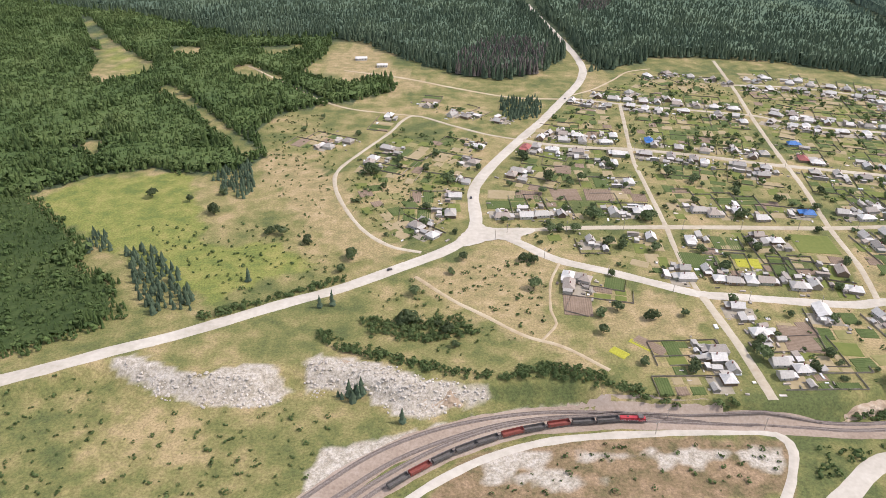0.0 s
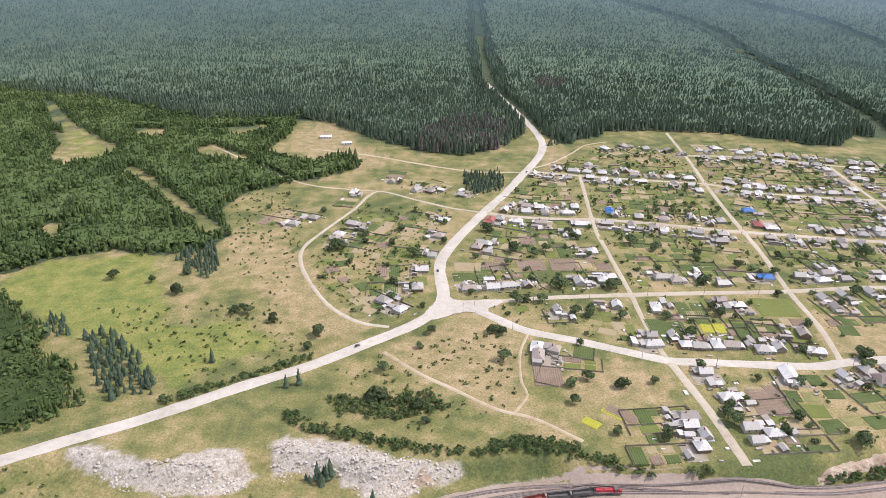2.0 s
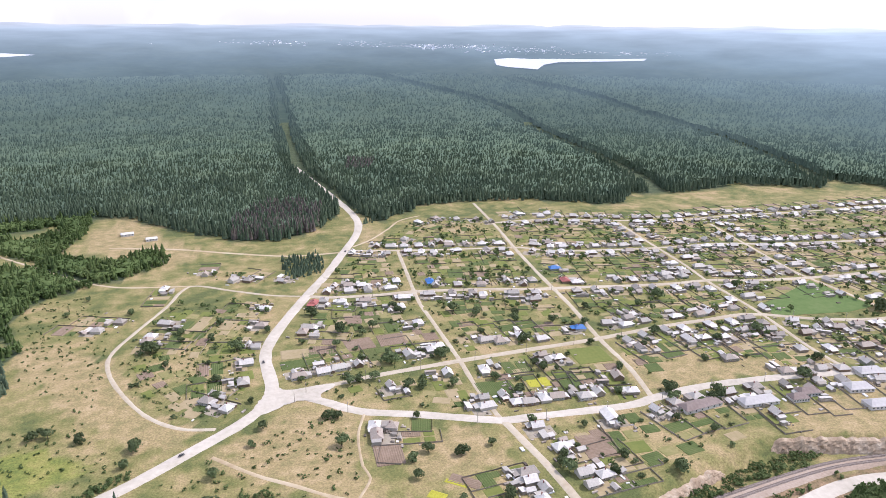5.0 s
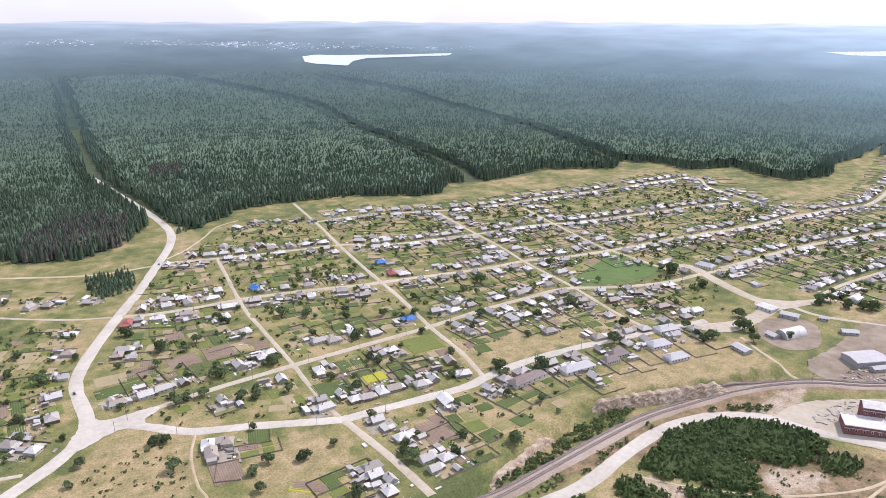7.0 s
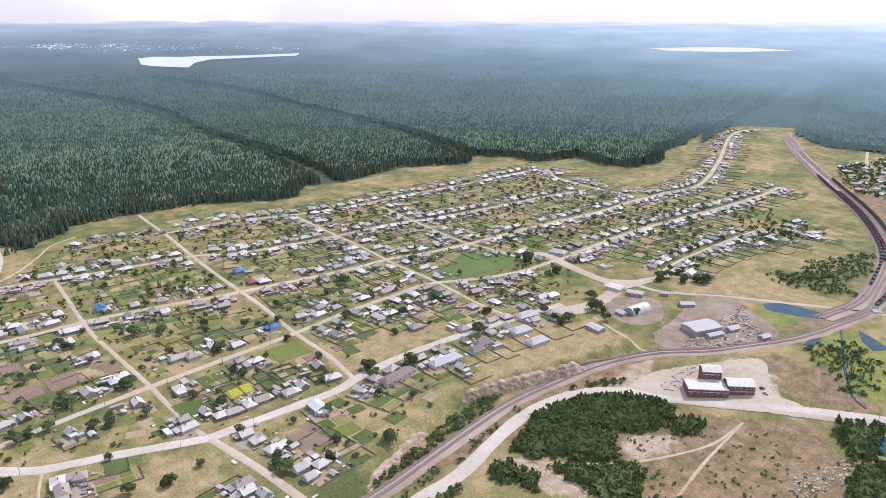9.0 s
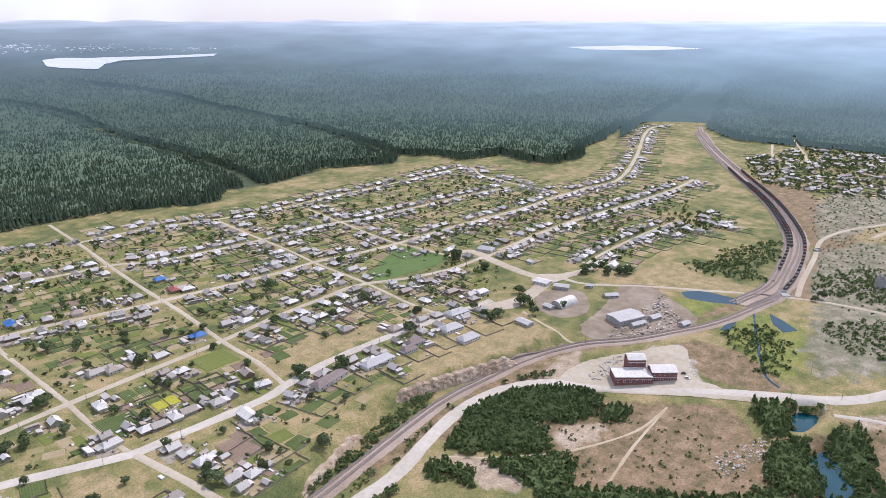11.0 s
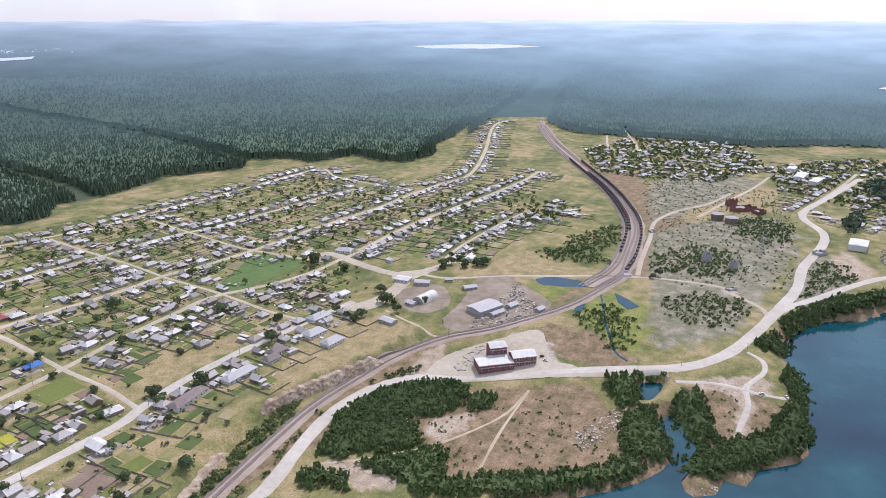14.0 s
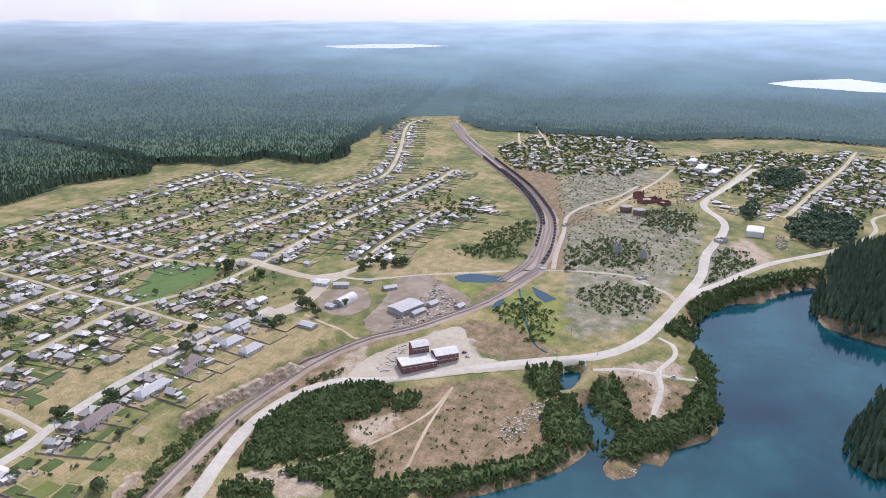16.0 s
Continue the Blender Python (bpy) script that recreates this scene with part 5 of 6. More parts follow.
# further plots inside the blocks
PLOTS = [[(148, 828), (270, 925), (571, 850), (981, 760), (959, 545), (691, 467), (556, 402), (391, 416), (229, 430), (145, 446), (52, 506), (73, 621)], [(-84, 654), (-54, 708), (36, 690), (27, 619), (10, 516), (-16, 480), (-42, 486), (-80, 553)], [(214, 390), (324, 398), (372, 384), (327, 345), (230, 318), (200, 325)], [(780, 560), (1140, 455), (988, 373), (760, 345), (733, 454)]]
for x, y in scatter(PLOTS, 15, 43, keep=0.9, roads=7, rough=2, not_in=OPEN):
    off, way, _to = nearest_way(x, y)
    if free(x, y, 4.6) and off > 14:
        bed(float(x), float(y), ran.uniform(10, 16), ran.uniform(9, 14), math.degrees(way), kind=ran.choice((0, 0, 1, 2, 2, 3, 3, 5, 5)))

def yard_things(name, label, low, high, big, each, material, seed):
    """Firewood, boards, barrels and frames lying about the house yards, each a small tilted block."""
    r = random.Random(seed); v, f = [], []
    corner = np.array([(a, b, c) for c in (0, 1) for b in (-1, 1) for a in (-1, 1)], float)
    quad = np.array([(0, 2, 3, 1), (4, 5, 7, 6), (0, 1, 5, 4), (1, 3, 7, 5), (3, 2, 6, 7), (2, 0, 4, 6)])
    for x, y, face, far in HOMES:
        if math.hypot(x, y) > 1250:
            continue
        for _ in range(each):
            px, py = x + r.gauss(0, 9) - 7 * math.cos(face), y + r.gauss(0, 9) - 7 * math.sin(face)
            if math.hypot(px - x, py - y) < 6.5 or not off_road(px, py, 1.5):
                continue
            a = face + r.choice((0, math.pi / 2)) + r.uniform(-0.15, 0.15)
            q = corner * (r.uniform(low, big), r.uniform(low, big * 0.45), r.uniform(low, high))
            z = height(px, py) + 0.1
            f.append(quad + 8 * len(v))
            v.append(np.c_[q[:, 0] * math.cos(a) - q[:, 1] * math.sin(a) + px, q[:, 0] * math.sin(a) + q[:, 1] * math.cos(a) + py, q[:, 2] + z])
    return tagged(new(name, from_arrays(name, np.concatenate(v), np.concatenate(f), material)), label, "clutter", kind="stuff")


M_YARDWOOD = mat("grey_boards_and_firewood", [(0.16, 0.13, 0.10), (0.34, 0.30, 0.25), (0.55, 0.52, 0.48)], 0.1, 0.85, island=0.6)
yard_things("yard_wood", "firewood stacks, boards and barrels in village yards", 0.25, 1.1, 2.2, 8, M_YARDWOOD, 91)
yard_things("garden_frames", "pale plastic sheets and frames over garden beds", 0.4, 0.8, 2.6, 1, M_FRAME, 92)
M_FIELD = mat("green_field", [(0.075, 0.13, 0.035), (0.10, 0.16, 0.045), (0.13, 0.18, 0.06)], 0.15, 0.95, big=0.03, detail=6)
field = [(513, 535), (511, 509), (588, 496), (626, 500), (622, 581), (585, 564)]
sheet("lawn", field, 0.3, M_FIELD, "large mown green field beside the square", "field")
sheet("lawn_edge", [(531, 565), (575, 574), (602, 571), (515, 538)], 0.22, M_BEDS[5], "darker strip of meadow beside the green field", "field")


# ---- trees that stand alone ----
def trunk_mesh(h, r0, seed, limbs=5):
    bm = bmesh.new()
    rr = random.Random(seed)
    def limb(a, b, ra, rb, sides=6):
        a, b = Vector(a), Vector(b)
        q = (b - a).to_track_quat("Z", "Y").to_matrix()
        lo = [bm.verts.new(a + q @ Vector((ra * math.cos(6.283 * k / sides), ra * math.sin(6.283 * k / sides), 0))) for k in range(sides)]
        hi = [bm.verts.new(b + q @ Vector((rb * math.cos(6.283 * k / sides), rb * math.sin(6.283 * k / sides), 0))) for k in range(sides)]
        for k in range(sides):
            bm.faces.new((lo[k], lo[(k + 1) % sides], hi[(k + 1) % sides], hi[k]))
        bm.faces.new(hi)
    limb((0, 0, -0.4), (0, 0, h * 0.55), r0, r0 * 0.6)
    for k in range(limbs):
        a, z = rr.uniform(0, 6.28), h * rr.uniform(0.22, 0.5)
        limb((0, 0, z), (h * 0.22 * math.cos(a), h * 0.22 * math.sin(a), z + h * rr.uniform(0.18, 0.3)), r0 * 0.45, r0 * 0.15, 5)
    return bm


def broad_tree(h, seed):
    top = new("broadleaf_tree")
    part("trunk", trunk_mesh(h, h * 0.03, seed), M_BARK, top)
    v, f = clump_tree(170, seed, low=0.06, wide=0.41, size=0.125)
    part("crown", from_arrays("crown", v * np.array([h, h, h]), f), M_LEAF, top)
    return tagged(top, "broad green leafy garden tree", "tree", group="village trees")


def conifer(h, seed):
    top = new("spruce_tree")
    part("trunk", trunk_mesh(h, h * 0.02, seed, 2), M_BARK, top)
    v, f = tier_tree([(0.06 + 0.9 * k / 9, min(1.0, 0.06 + 0.9 * k / 9 + 0.2), 0.2 * (1 - k / 9.6)) for k in range(9)], 9, seed, 0.35)
    part("crown", from_arrays("crown", v * h, f), M_SPRUCE, top)
    return tagged(top, "single dark green spruce on the meadow", "tree", group="single spruces")


def shrub(h, seed):
    top = new("garden_bush")
    part("stem", trunk_mesh(h, h * 0.03, seed, 3), M_BARK, top)
    v, f = clump_tree(80, seed, low=0.03, wide=0.46, size=0.16)
    part("crown", from_arrays("crown", v * np.array([h * 1.2, h * 1.2, h]), f), M_LEAF, top)
    return tagged(top, "rounded green garden bush", "bush", group="garden bushes")


broads = [broad_tree(h, 100 + k) for k, h in enumerate((6.5, 8.0, 5.5, 9.5, 7.2))]
conifers = [conifer(h, 200 + k) for k, h in enumerate((9, 12, 7))]
bushes = [shrub(h, 300 + k) for k, h in enumerate((2.6, 3.6, 3.0))]


know(*broads, *conifers, *bushes)


def tree_at(x, y, kinds, lo=0.8, hi=1.25, bulk=""):
    s = ran.uniform(lo, hi)
    return stamp(ran.choice(kinds), pose(x, y, height(x, y), 0, 0, ran.uniform(0, 360)), (s, s * ran.uniform(0.9, 1.1), s), bulk)


for x, y in [(-82, 387), (-74, 390), (-137, 417), (-53, 311), (-48, 310), (-46, 312), (-21, 291), (104, 781), (74, 770), (82, 800)]:
    tree_at(x, y, conifers[:2], 0.9, 1.2)
for x, y in [(-26, 368), (-22, 371), (-3, 368), (3, 362), (15, 453), (5, 433), (-19, 405), (61, 453), (68, 451), (64, 416), (85, 498), (-105, 471), (-127, 485), (-137, 485), (-133, 492), (-69, 451), (-74, 433), (-191, 518), (-218, 538), (-252, 545), (-193, 553), (-150, 709), (-137, 748), (-92, 699), (123, 335), (198, 343), (197, 351), (225, 334), (8, 348), (105, 384), (104, 366), (139, 382), (118, 391), (152, 331), (161, 386)]:
    tree_at(x, y, broads)
for x, y in [(321, 403), (321, 412), (693, 347), (681, 352), (703, 320), (753, 129), (763, 125), (518, 356), (510, 367), (517, 384), (507, 356), (582, 374), (558, 353), (544, 332), (623, 491), (617, 445), (354, 397), (437, 397), (706, 312), (711, 345), (1079, -66), (1109, -76), (965, -144)]:
    tree_at(x, y, broads[1:], 1.1, 1.6)
for x, y in [(143, 488), (322, 549), (339, 582), (315, 399), (123, 435), (322, 412), (631, 496), (443, 404), (344, 392), (173, 525), (293, 691), (426, 585), (676, 348), (693, 329), (716, 359), (576, 319), (559, 344), (396, 574), (525, 587), (465, 484), (211, 613), (200, 403), (203, 359), (93, 500)]:
    tree_at(x, y, broads, 0.9, 1.4)

GARDENS = [[(148, 828), (270, 945), (571, 861), (981, 777), (959, 539), (691, 457), (556, 392), (391, 410), (229, 422), (145, 438), (42, 500), (63, 621)], [(-84, 654), (-54, 718), (42, 699), (33, 619), (16, 506), (-11, 468), (-42, 476), (-87, 553)], [(214, 394), (324, 404), (385, 389), (327, 340), (230, 312), (193, 315)], [(823, 559), (1187, 449), (988, 343), (720, 330), (733, 454)]] + FAR_VILLAGE
for x, y in scatter(GARDENS, 14, 51, keep=0.55, roads=3, not_in=OPEN):
    if free(x, y, 1.5) and math.hypot(x, y) < 660:
        tree_at(float(x), float(y), broads if ran.random() < 0.5 else bushes, 0.7, 1.35)
far_trees = np.concatenate([scatter(GARDENS, 12, 53, keep=0.5, roads=3, not_in=OPEN), scatter(FAR_VILLAGE, 10, 54, keep=0.6, roads=3)])
far_trees = far_trees[[free(x, y, 1.5) and 660 < math.hypot(x, y) < 1950 for x, y in far_trees]]
plant("far_garden_trees", [clump_tree(13, 130 + s, low=0.05, wide=0.42, size=0.26) for s in range(5)], far_trees, np.random.default_rng(16).uniform(2.5, 8.0, len(far_trees)), 1.0, M_SHRUB, "leafy trees and bushes in far village gardens", "trees")
g = scatter(GARDENS, 7.0, 52, keep=0.34, roads=2.5, not_in=OPEN)
g = g[[free(x, y, 0.5) for x, y in g]]
plant("garden_shrubs", SHRUBS, g, np.random.default_rng(14).uniform(0.8, 2.6, len(g)), 1.2, M_SHRUB, "currant bushes and young fruit trees in gardens", "bushes")


# ---- larger buildings ----
def turn_at(x, y):
    return math.degrees(nearest_way(x, y)[1])


def big_house(x, y, w, d, h, rise, hip, turn, roof, wall, label, wins=6, floors=1):
    top = house(w, d, h, rise, hip, annex=False, windows=False, roof=roof, wall=wall, label=label, chimney=False)
    top.name = "long_building"
    for s in (-1, 1):
        for fl in range(floors):
            for i in range(wins):
                wx, z0 = -w / 2 + w * (i + 0.5) / wins, 1.0 + fl * (h / floors)
                yy = s * d / 2
                bm = bmesh.new(); box(bm, wx - 0.7, wx + 0.7, min(yy, yy + s * 0.08), max(yy, yy + s * 0.08), z0, z0 + 1.5)
                f = part("window", bm, M_FRAME, top)
                bm = bmesh.new(); box(bm, wx - 0.58, wx + 0.58, min(yy + s * 0.083, yy + s * 0.1), max(yy + s * 0.083, yy + s * 0.1), z0 + 0.12, z0 + 1.38)
                part("pane", bm, M_GLASS, f)
    top.matrix_basis = pose(x, y, height(x, y), 0, 0, turn)
    stands(x, y, max(w, d) / 2)
    return tagged(top, category="building", group="larger buildings")


M_DARKROOF = mat("brown_slate_roof", [(0.19, 0.15, 0.13), (0.27, 0.22, 0.20)], 0.4, 0.8, big=0.1)
M_PLASTER = mat("pale_plaster", [(0.55, 0.54, 0.50), (0.68, 0.67, 0.63)], 0.4, 0.85, big=0.1)
M_CONCRETE = mat("old_concrete", [(0.30, 0.29, 0.27), (0.42, 0.41, 0.38)], 0.6, 0.9, big=0.1)
M_GREYROOF = mat("grey_slate_roof", [(0.40, 0.39, 0.38), (0.50, 0.49, 0.47)], 0.4, 0.75, big=0.1)
for x, y, w, d, dark in [(329, 386, 34, 11, 1), (375, 378, 30, 11, 0), (422, 378, 17, 10, 1), (497, 390, 22, 12, 0), (466, 372, 20, 12, 0), (459, 347, 20, 11, 0), (674, 484, 20, 12, 0), (408, 373, 14, 9, 1)]:
    big_house(x, y, w, d, 3.4, 2.8, 0.7, turn_at(x, y), M_DARKROOF if dark else M_GREYROOF, M_PLASTER, "long single-storey village building with a %s roof" % ("brown" if dark else "grey"))
for x, y, w, d in [(621, 370, 17, 12), (555, 403, 13, 9), (718, 335, 14, 9), (668, 415, 8, 6)]:
    big_house(x, y, w, d, 3.6, 1.6, 0.3, turn_at(x, y), M_WHITE, M_PLASTER, "small pale shop building beside the square", 4)
for x, y, w, d in [(1380, 1, 48, 16), (1347, -23, 40, 14), (978, -75, 30, 20), (1441, 18, 30, 14)]:
    big_house(x, y, w, d, 7.5, 1.2, 0.2, turn_at(x, y), M_WHITE, M_PLASTER, "two-storey pale public building in the far village", 8, 2)
for x, y, w, d in [(-121, 986, 16, 10), (-89, 954, 14, 8)]:
    big_house(x, y, w, d, 3.2, 1.4, 0.3, 8, M_WHITE, M_PLASTER, "low white farm building on the bare hilltop yard", 4)


def workshop(x, y, turn):
    """Brick works of three blocks: a low hall, a tower and a gabled hall."""
    top = new("brick_workshop")
    def block(name, x0, x1, y0, y1, h, roof, floors, n):
        bm = bmesh.new(); box(bm, x0, x1, y0, y1, -2, h)
        b = part(name, bm, M_BRICK, top)
        if roof == "flat":
            bm = bmesh.new(); box(bm, x0 + 0.4, x1 - 0.4, y0 + 0.4, y1 - 0.4, h, h + 0.2)
            for p in ((x0, x1, y0, y0 + 0.4), (x0, x1, y1 - 0.4, y1), (x0, x0 + 0.4, y0 + 0.4, y1 - 0.4), (x1 - 0.4, x1, y0 + 0.4, y1 - 0.4)):
                box(bm, *p, h + 0.003, h + 0.5)
        else:
            bm = gable_roof(x1 - x0, y1 - y0, h, 2.0, over=0.4)
            bmesh.ops.translate(bm, verts=bm.verts[:], vec=((x0 + x1) / 2, (y0 + y1) / 2, 0))
        part("roof", bm, M_WHITE, top)
        for fl in range(floors):
            z0 = 1.2 + fl * h / floors
            for i in range(n):
                wx = x0 + (x1 - x0) * (i + 0.5) / n
                w = bmesh.new(); box(w, wx - 0.6, wx + 0.6, y0 - 0.07, y0 - 0.004, z0, z0 + 1.6)
                f = part("window", w, M_FRAME, top)
                w = bmesh.new(); box(w, wx - 0.5, wx + 0.5, y0 - 0.09, y0 - 0.074, z0 + 0.1, z0 + 1.5)
                part("pane", w, M_GLASS, f)
            bm = bmesh.new(); box(bm, x0 - 0.06, x1 + 0.06, y0 - 0.06, y0 - 0.003, z0 + 1.9, z0 + 2.1)
            part("brick_band", bm, M_FRAME, top)
    block("low_hall", -21, 4, -9, 5, 4.6, "flat", 1, 6)
    block("tower", -9, 3, 5.2, 15, 10.5, "gable", 2, 3)
    block("gabled_hall", 4.3, 21, -6, 5, 7.0, "gable", 2, 5)
    top.matrix_basis = pose(x, y, height(x, y), 0, 0, turn) @ Matrix.Scale(1.22, 4)
    return tagged(top, "red brick workshop with pale flat roofs in a white dusty yard", "factory building")


for x, y in [(503, 201)]:
    workshop(x, y, -50)


def hangar(x, y, turn, w=14, ln=25):
    """A round-arched store of white corrugated sheet."""
    top = new("arched_hangar")
    bm = bmesh.new(); n = 16
    prof = [(math.cos(math.pi * k / n) * w / 2, math.sin(math.pi * k / n) * w * 0.5) for k in range(n + 1)]
    ribs = 22
    grid = []
    for j in range(ribs + 1):
        s = 1.0 + (0.012 if j % 2 else 0)
        grid.append([bm.verts.new((p[0] * s, -ln / 2 + ln * j / ribs, p[1] * s)) for p in prof])
    for j in range(ribs):
        for k in range(n):
            bm.faces.new((grid[j][k], grid[j][k + 1], grid[j + 1][k + 1], grid[j + 1][k]))
    part("shell", bm, M_WHITE, top)
    for s in (-1, 1):
        bm = bmesh.new()
        a = [bm.verts.new((p[0] * 0.97, s * (ln / 2 - 0.3), p[1] * 0.97)) for p in prof]; b = [bm.verts.new((p[0] * 0.97, s * (ln / 2 - 0.5), p[1] * 0.97)) for p in prof]
        bm.faces.new(a); bm.faces.new(b[::-1])
        for k in range(n):
            bm.faces.new((a[k], a[k + 1], b[k + 1], b[k]))
        part("end_wall", bm, M_CONCRETE, top)
        bm = bmesh.new(); box(bm, -1.8, 1.8, s * (ln / 2 - 0.29) - 0.05, s * (ln / 2 - 0.29) + 0.05, 0, 3.4)
        part("gate", bm, M_PLANK, top)
    top.matrix_basis = pose(x, y, height(x, y) - 0.1, 0, 0, turn)
    stands(x, y, 12)
    return tagged(top, "white arched sheet metal hangar", "hangar")


for x, y in [(585, 322)]:
    hangar(x, y, -100)
for x, y, w, d, h in [(589, 258, 30, 20, 5), (608, 237, 12, 7, 3), (633, 295, 14, 8, 3), (621, 346, 16, 9, 4), (643, 325, 8, 6, 3), (584, 243, 16, 6, 3), (611, 209, 10, 6, 3), (567, 329, 10, 7, 3), (520, 327, 16, 9, 3)]:
    big_house(x, y, w, d, h, 1.4, 0, turn_at(x, y) + 12, M_GREYROOF, M_CONCRETE, "weathered grey depot shed in the timber yard", 3)


def clutter(outline, n, seed, name, label, colours):
    """Stacked boards, crates and scrap lying about a yard, each a small tilted block."""
    r = random.Random(seed); bm = bmesh.new()
    for x, y in scatter([outline], 2.4, seed, keep=0.55, roads=1, rough=0)[:n]:
        if not free(x, y, 1.0):
            continue
        w, d, h = r.uniform(0.5, 4.0), r.uniform(0.4, 1.6), r.uniform(0.2, 1.2)
        box(bm, -w / 2, w / 2, -d / 2, d / 2, -0.2, h, pose(x, y, height(x, y), 0, r.uniform(-4, 4), r.uniform(0, 180)))
    return tagged(part(name, bm, colours), label, "clutter", kind="stuff")


M_JUNK = mat("scrap_and_boards", [(0.12, 0.10, 0.09), (0.30, 0.26, 0.22), (0.5, 0.48, 0.45)], 0.3, 0.85, island=0.6)
clutter([(633, 328), (687, 265), (617, 213), (585, 214), (544, 255), (566, 292)], 360, 61, "yard_clutter", "stacked boards, crates and scrap in the depot yard", M_JUNK)
clutter([(489, 248), (517, 237), (526, 225), (483, 222), (475, 234)], 70, 62, "rubble_heap", "pale rubble and blocks behind the brick workshop", M_CONCRETE)
clutter([(1012, -51), (979, -112), (918, -114), (922, -62)], 90, 63, "yard_clutter", "scrap and boards round the far works", M_JUNK)


def tank(x, y, r, h):
    top = new("storage_tank")
    bm = bmesh.new(); bmesh.ops.create_cone(bm, cap_ends=True, segments=28, radius1=r, radius2=r, depth=h, matrix=Matrix.Translation((0, 0, h / 2)))
    part("shell", bm, M_RUST, top)
    bm = bmesh.new(); bmesh.ops.create_cone(bm, cap_ends=True, segments=28, radius1=r + 0.2, radius2=0.4, depth=1.2, matrix=Matrix.Translation((0, 0, h + 0.6)))
    part("lid", bm, M_CONCRETE, top)
    bm = bmesh.new(); box(bm, r, r + 0.15, -0.3, 0.3, 0, h + 0.6)
    part("ladder", bm, M_RAIL, top)
    top.matrix_basis = pose(x, y, height(x, y), 0, 0, 200)
    return tagged(top, "old dark storage tank on the scrub hill", "tank", group="storage tanks")


M_RUST = mat("rusty_steel", [(0.16, 0.11, 0.09), (0.26, 0.19, 0.16)], 0.4, 0.8)
for x, y in [(1038, 98), (1026, 78)]:
    tank(x, y, 8.5, 8)


def ruin(x, y, w, d, h, turn, material, label):
    """A roofless shell: walls with gaps and broken tops."""
    top = new("ruined_building")
    r = random.Random(int(x))
    for side in range(4):
        ln, off = (w, d / 2) if side % 2 == 0 else (d - 1.02, w / 2)
        bm = bmesh.new(); prev = None
        for i in range(7):
            q = -ln / 2 + ln * i / 6; hh = h * r.uniform(0.55, 1.0)
            ring = [bm.verts.new(c) for c in ((q, off - 0.5, -0.5), (q, off, -0.5), (q, off, hh), (q, off - 0.5, hh))]
            if prev:
                for k in range(4):
                    bm.faces.new((prev[k], prev[(k + 1) % 4], ring[(k + 1) % 4], ring[k]))
            else:
                bm.faces.new(ring[::-1])
            prev = ring
        bm.faces.new(prev)
        bmesh.ops.rotate(bm, verts=bm.verts[:], cent=(0, 0, 0), matrix=Matrix.Rotation(side * math.pi / 2, 3, "Z"))
        part("wall", bm, material, top)
    bm = bmesh.new(); box(bm, -w * 0.4, w * 0.1, -d * 0.4, d * 0.4, h * 0.5, h * 0.5 + 0.3)
    part("floor_slab", bm, M_CONCRETE, top)
    top.matrix_basis = pose(x, y, height(x, y), 0, 0, turn)
    return tagged(top, label, "ruin", group="ruins")


for x, y, w, d, h in [(1105, 70, 34, 16, 9), (1128, 89, 14, 10, 13), (1098, 48, 16, 12, 6)]:
    ruin(x, y, w, d, h, -50, M_BRICK, "ruined red brick works on the scrub hill")
for x, y, w, d, h in [(838, 85, 7, 7, 15), (827, 54, 8, 6, 12), (756, 49, 11, 6, 3), (929, -33, 16, 10, 5), (931, 167, 9, 6, 3)]:
    ruin(x, y, w, d, h, -35, M_CONCRETE, "bare grey concrete shell among scrub")
ruin(*[(752, 158)][0], 14, 8, 2.5, 30, M_PLASTER, "white concrete slabs beside the rail crossing")

ribbon("stream", STREAM, 3.0, M_WATER, "narrow stream through the marsh", "stream", lift=0.12, keep=False)
sheet("water_7", [(691, 156), (680, 139), (666, 124), (653, 133), (667, 146)], 0.15, M_WATER, "shallow marsh pool among reeds", "pond")
sheet("water_8", [(622, 180), (642, 180), (650, 174), (625, 172)], 0.15, M_WATER, "small marsh pool beside the railway", "pond")
# ---- railway line, trains ----
def offset_line(pts, d):
    c = curve_points(pts, 8.0)
    t = np.gradient(c, axis=0); t /= np.linalg.norm(t, axis=1)[:, None] + 1e-9
    return c + np.stack([t[:, 1], -t[:, 0]], 1) * d


def track(line, lift=0.62):
    """Two rails on sleepers, along one line."""
    top = new("railway_track")
    c = curve_points(line, 8.0)
    t = np.gradient(c, axis=0); t /= np.linalg.norm(t, axis=1)[:, None] + 1e-9
    nrm = np.stack([t[:, 1], -t[:, 0]], 1)
    z = ground_z(c[:, 0], c[:, 1]) + lift
    def strip(lo, hi, z0, z1):
        v = np.concatenate([np.stack([np.c_[c + nrm * o, z + h] for o, h in ((lo, z0), (lo, z1), (hi, z1), (hi, z0))], 1)]).reshape(-1, 3)
        n = len(c); i = np.arange(n * 4).reshape(n, 4)
        return v, np.concatenate([np.stack([i[:-1, a], i[1:, a], i[1:, b], i[:-1, b]], -1) for a, b in ((0, 1), (1, 2), (2, 3))])
    part("sleepers", from_arrays("sleepers", *strip(-1.35, 1.35, -0.3, 0.06)), M_SLEEPER, top)
    for s in (-0.8, 0.72):
        part("rail", from_arrays("rail", *strip(s, s + 0.1, 0.02, 0.25)), M_RAIL, top)
    return tagged(top, "rusty railway track on brown ballast", "railway track", group="railway tracks", kind="structure")


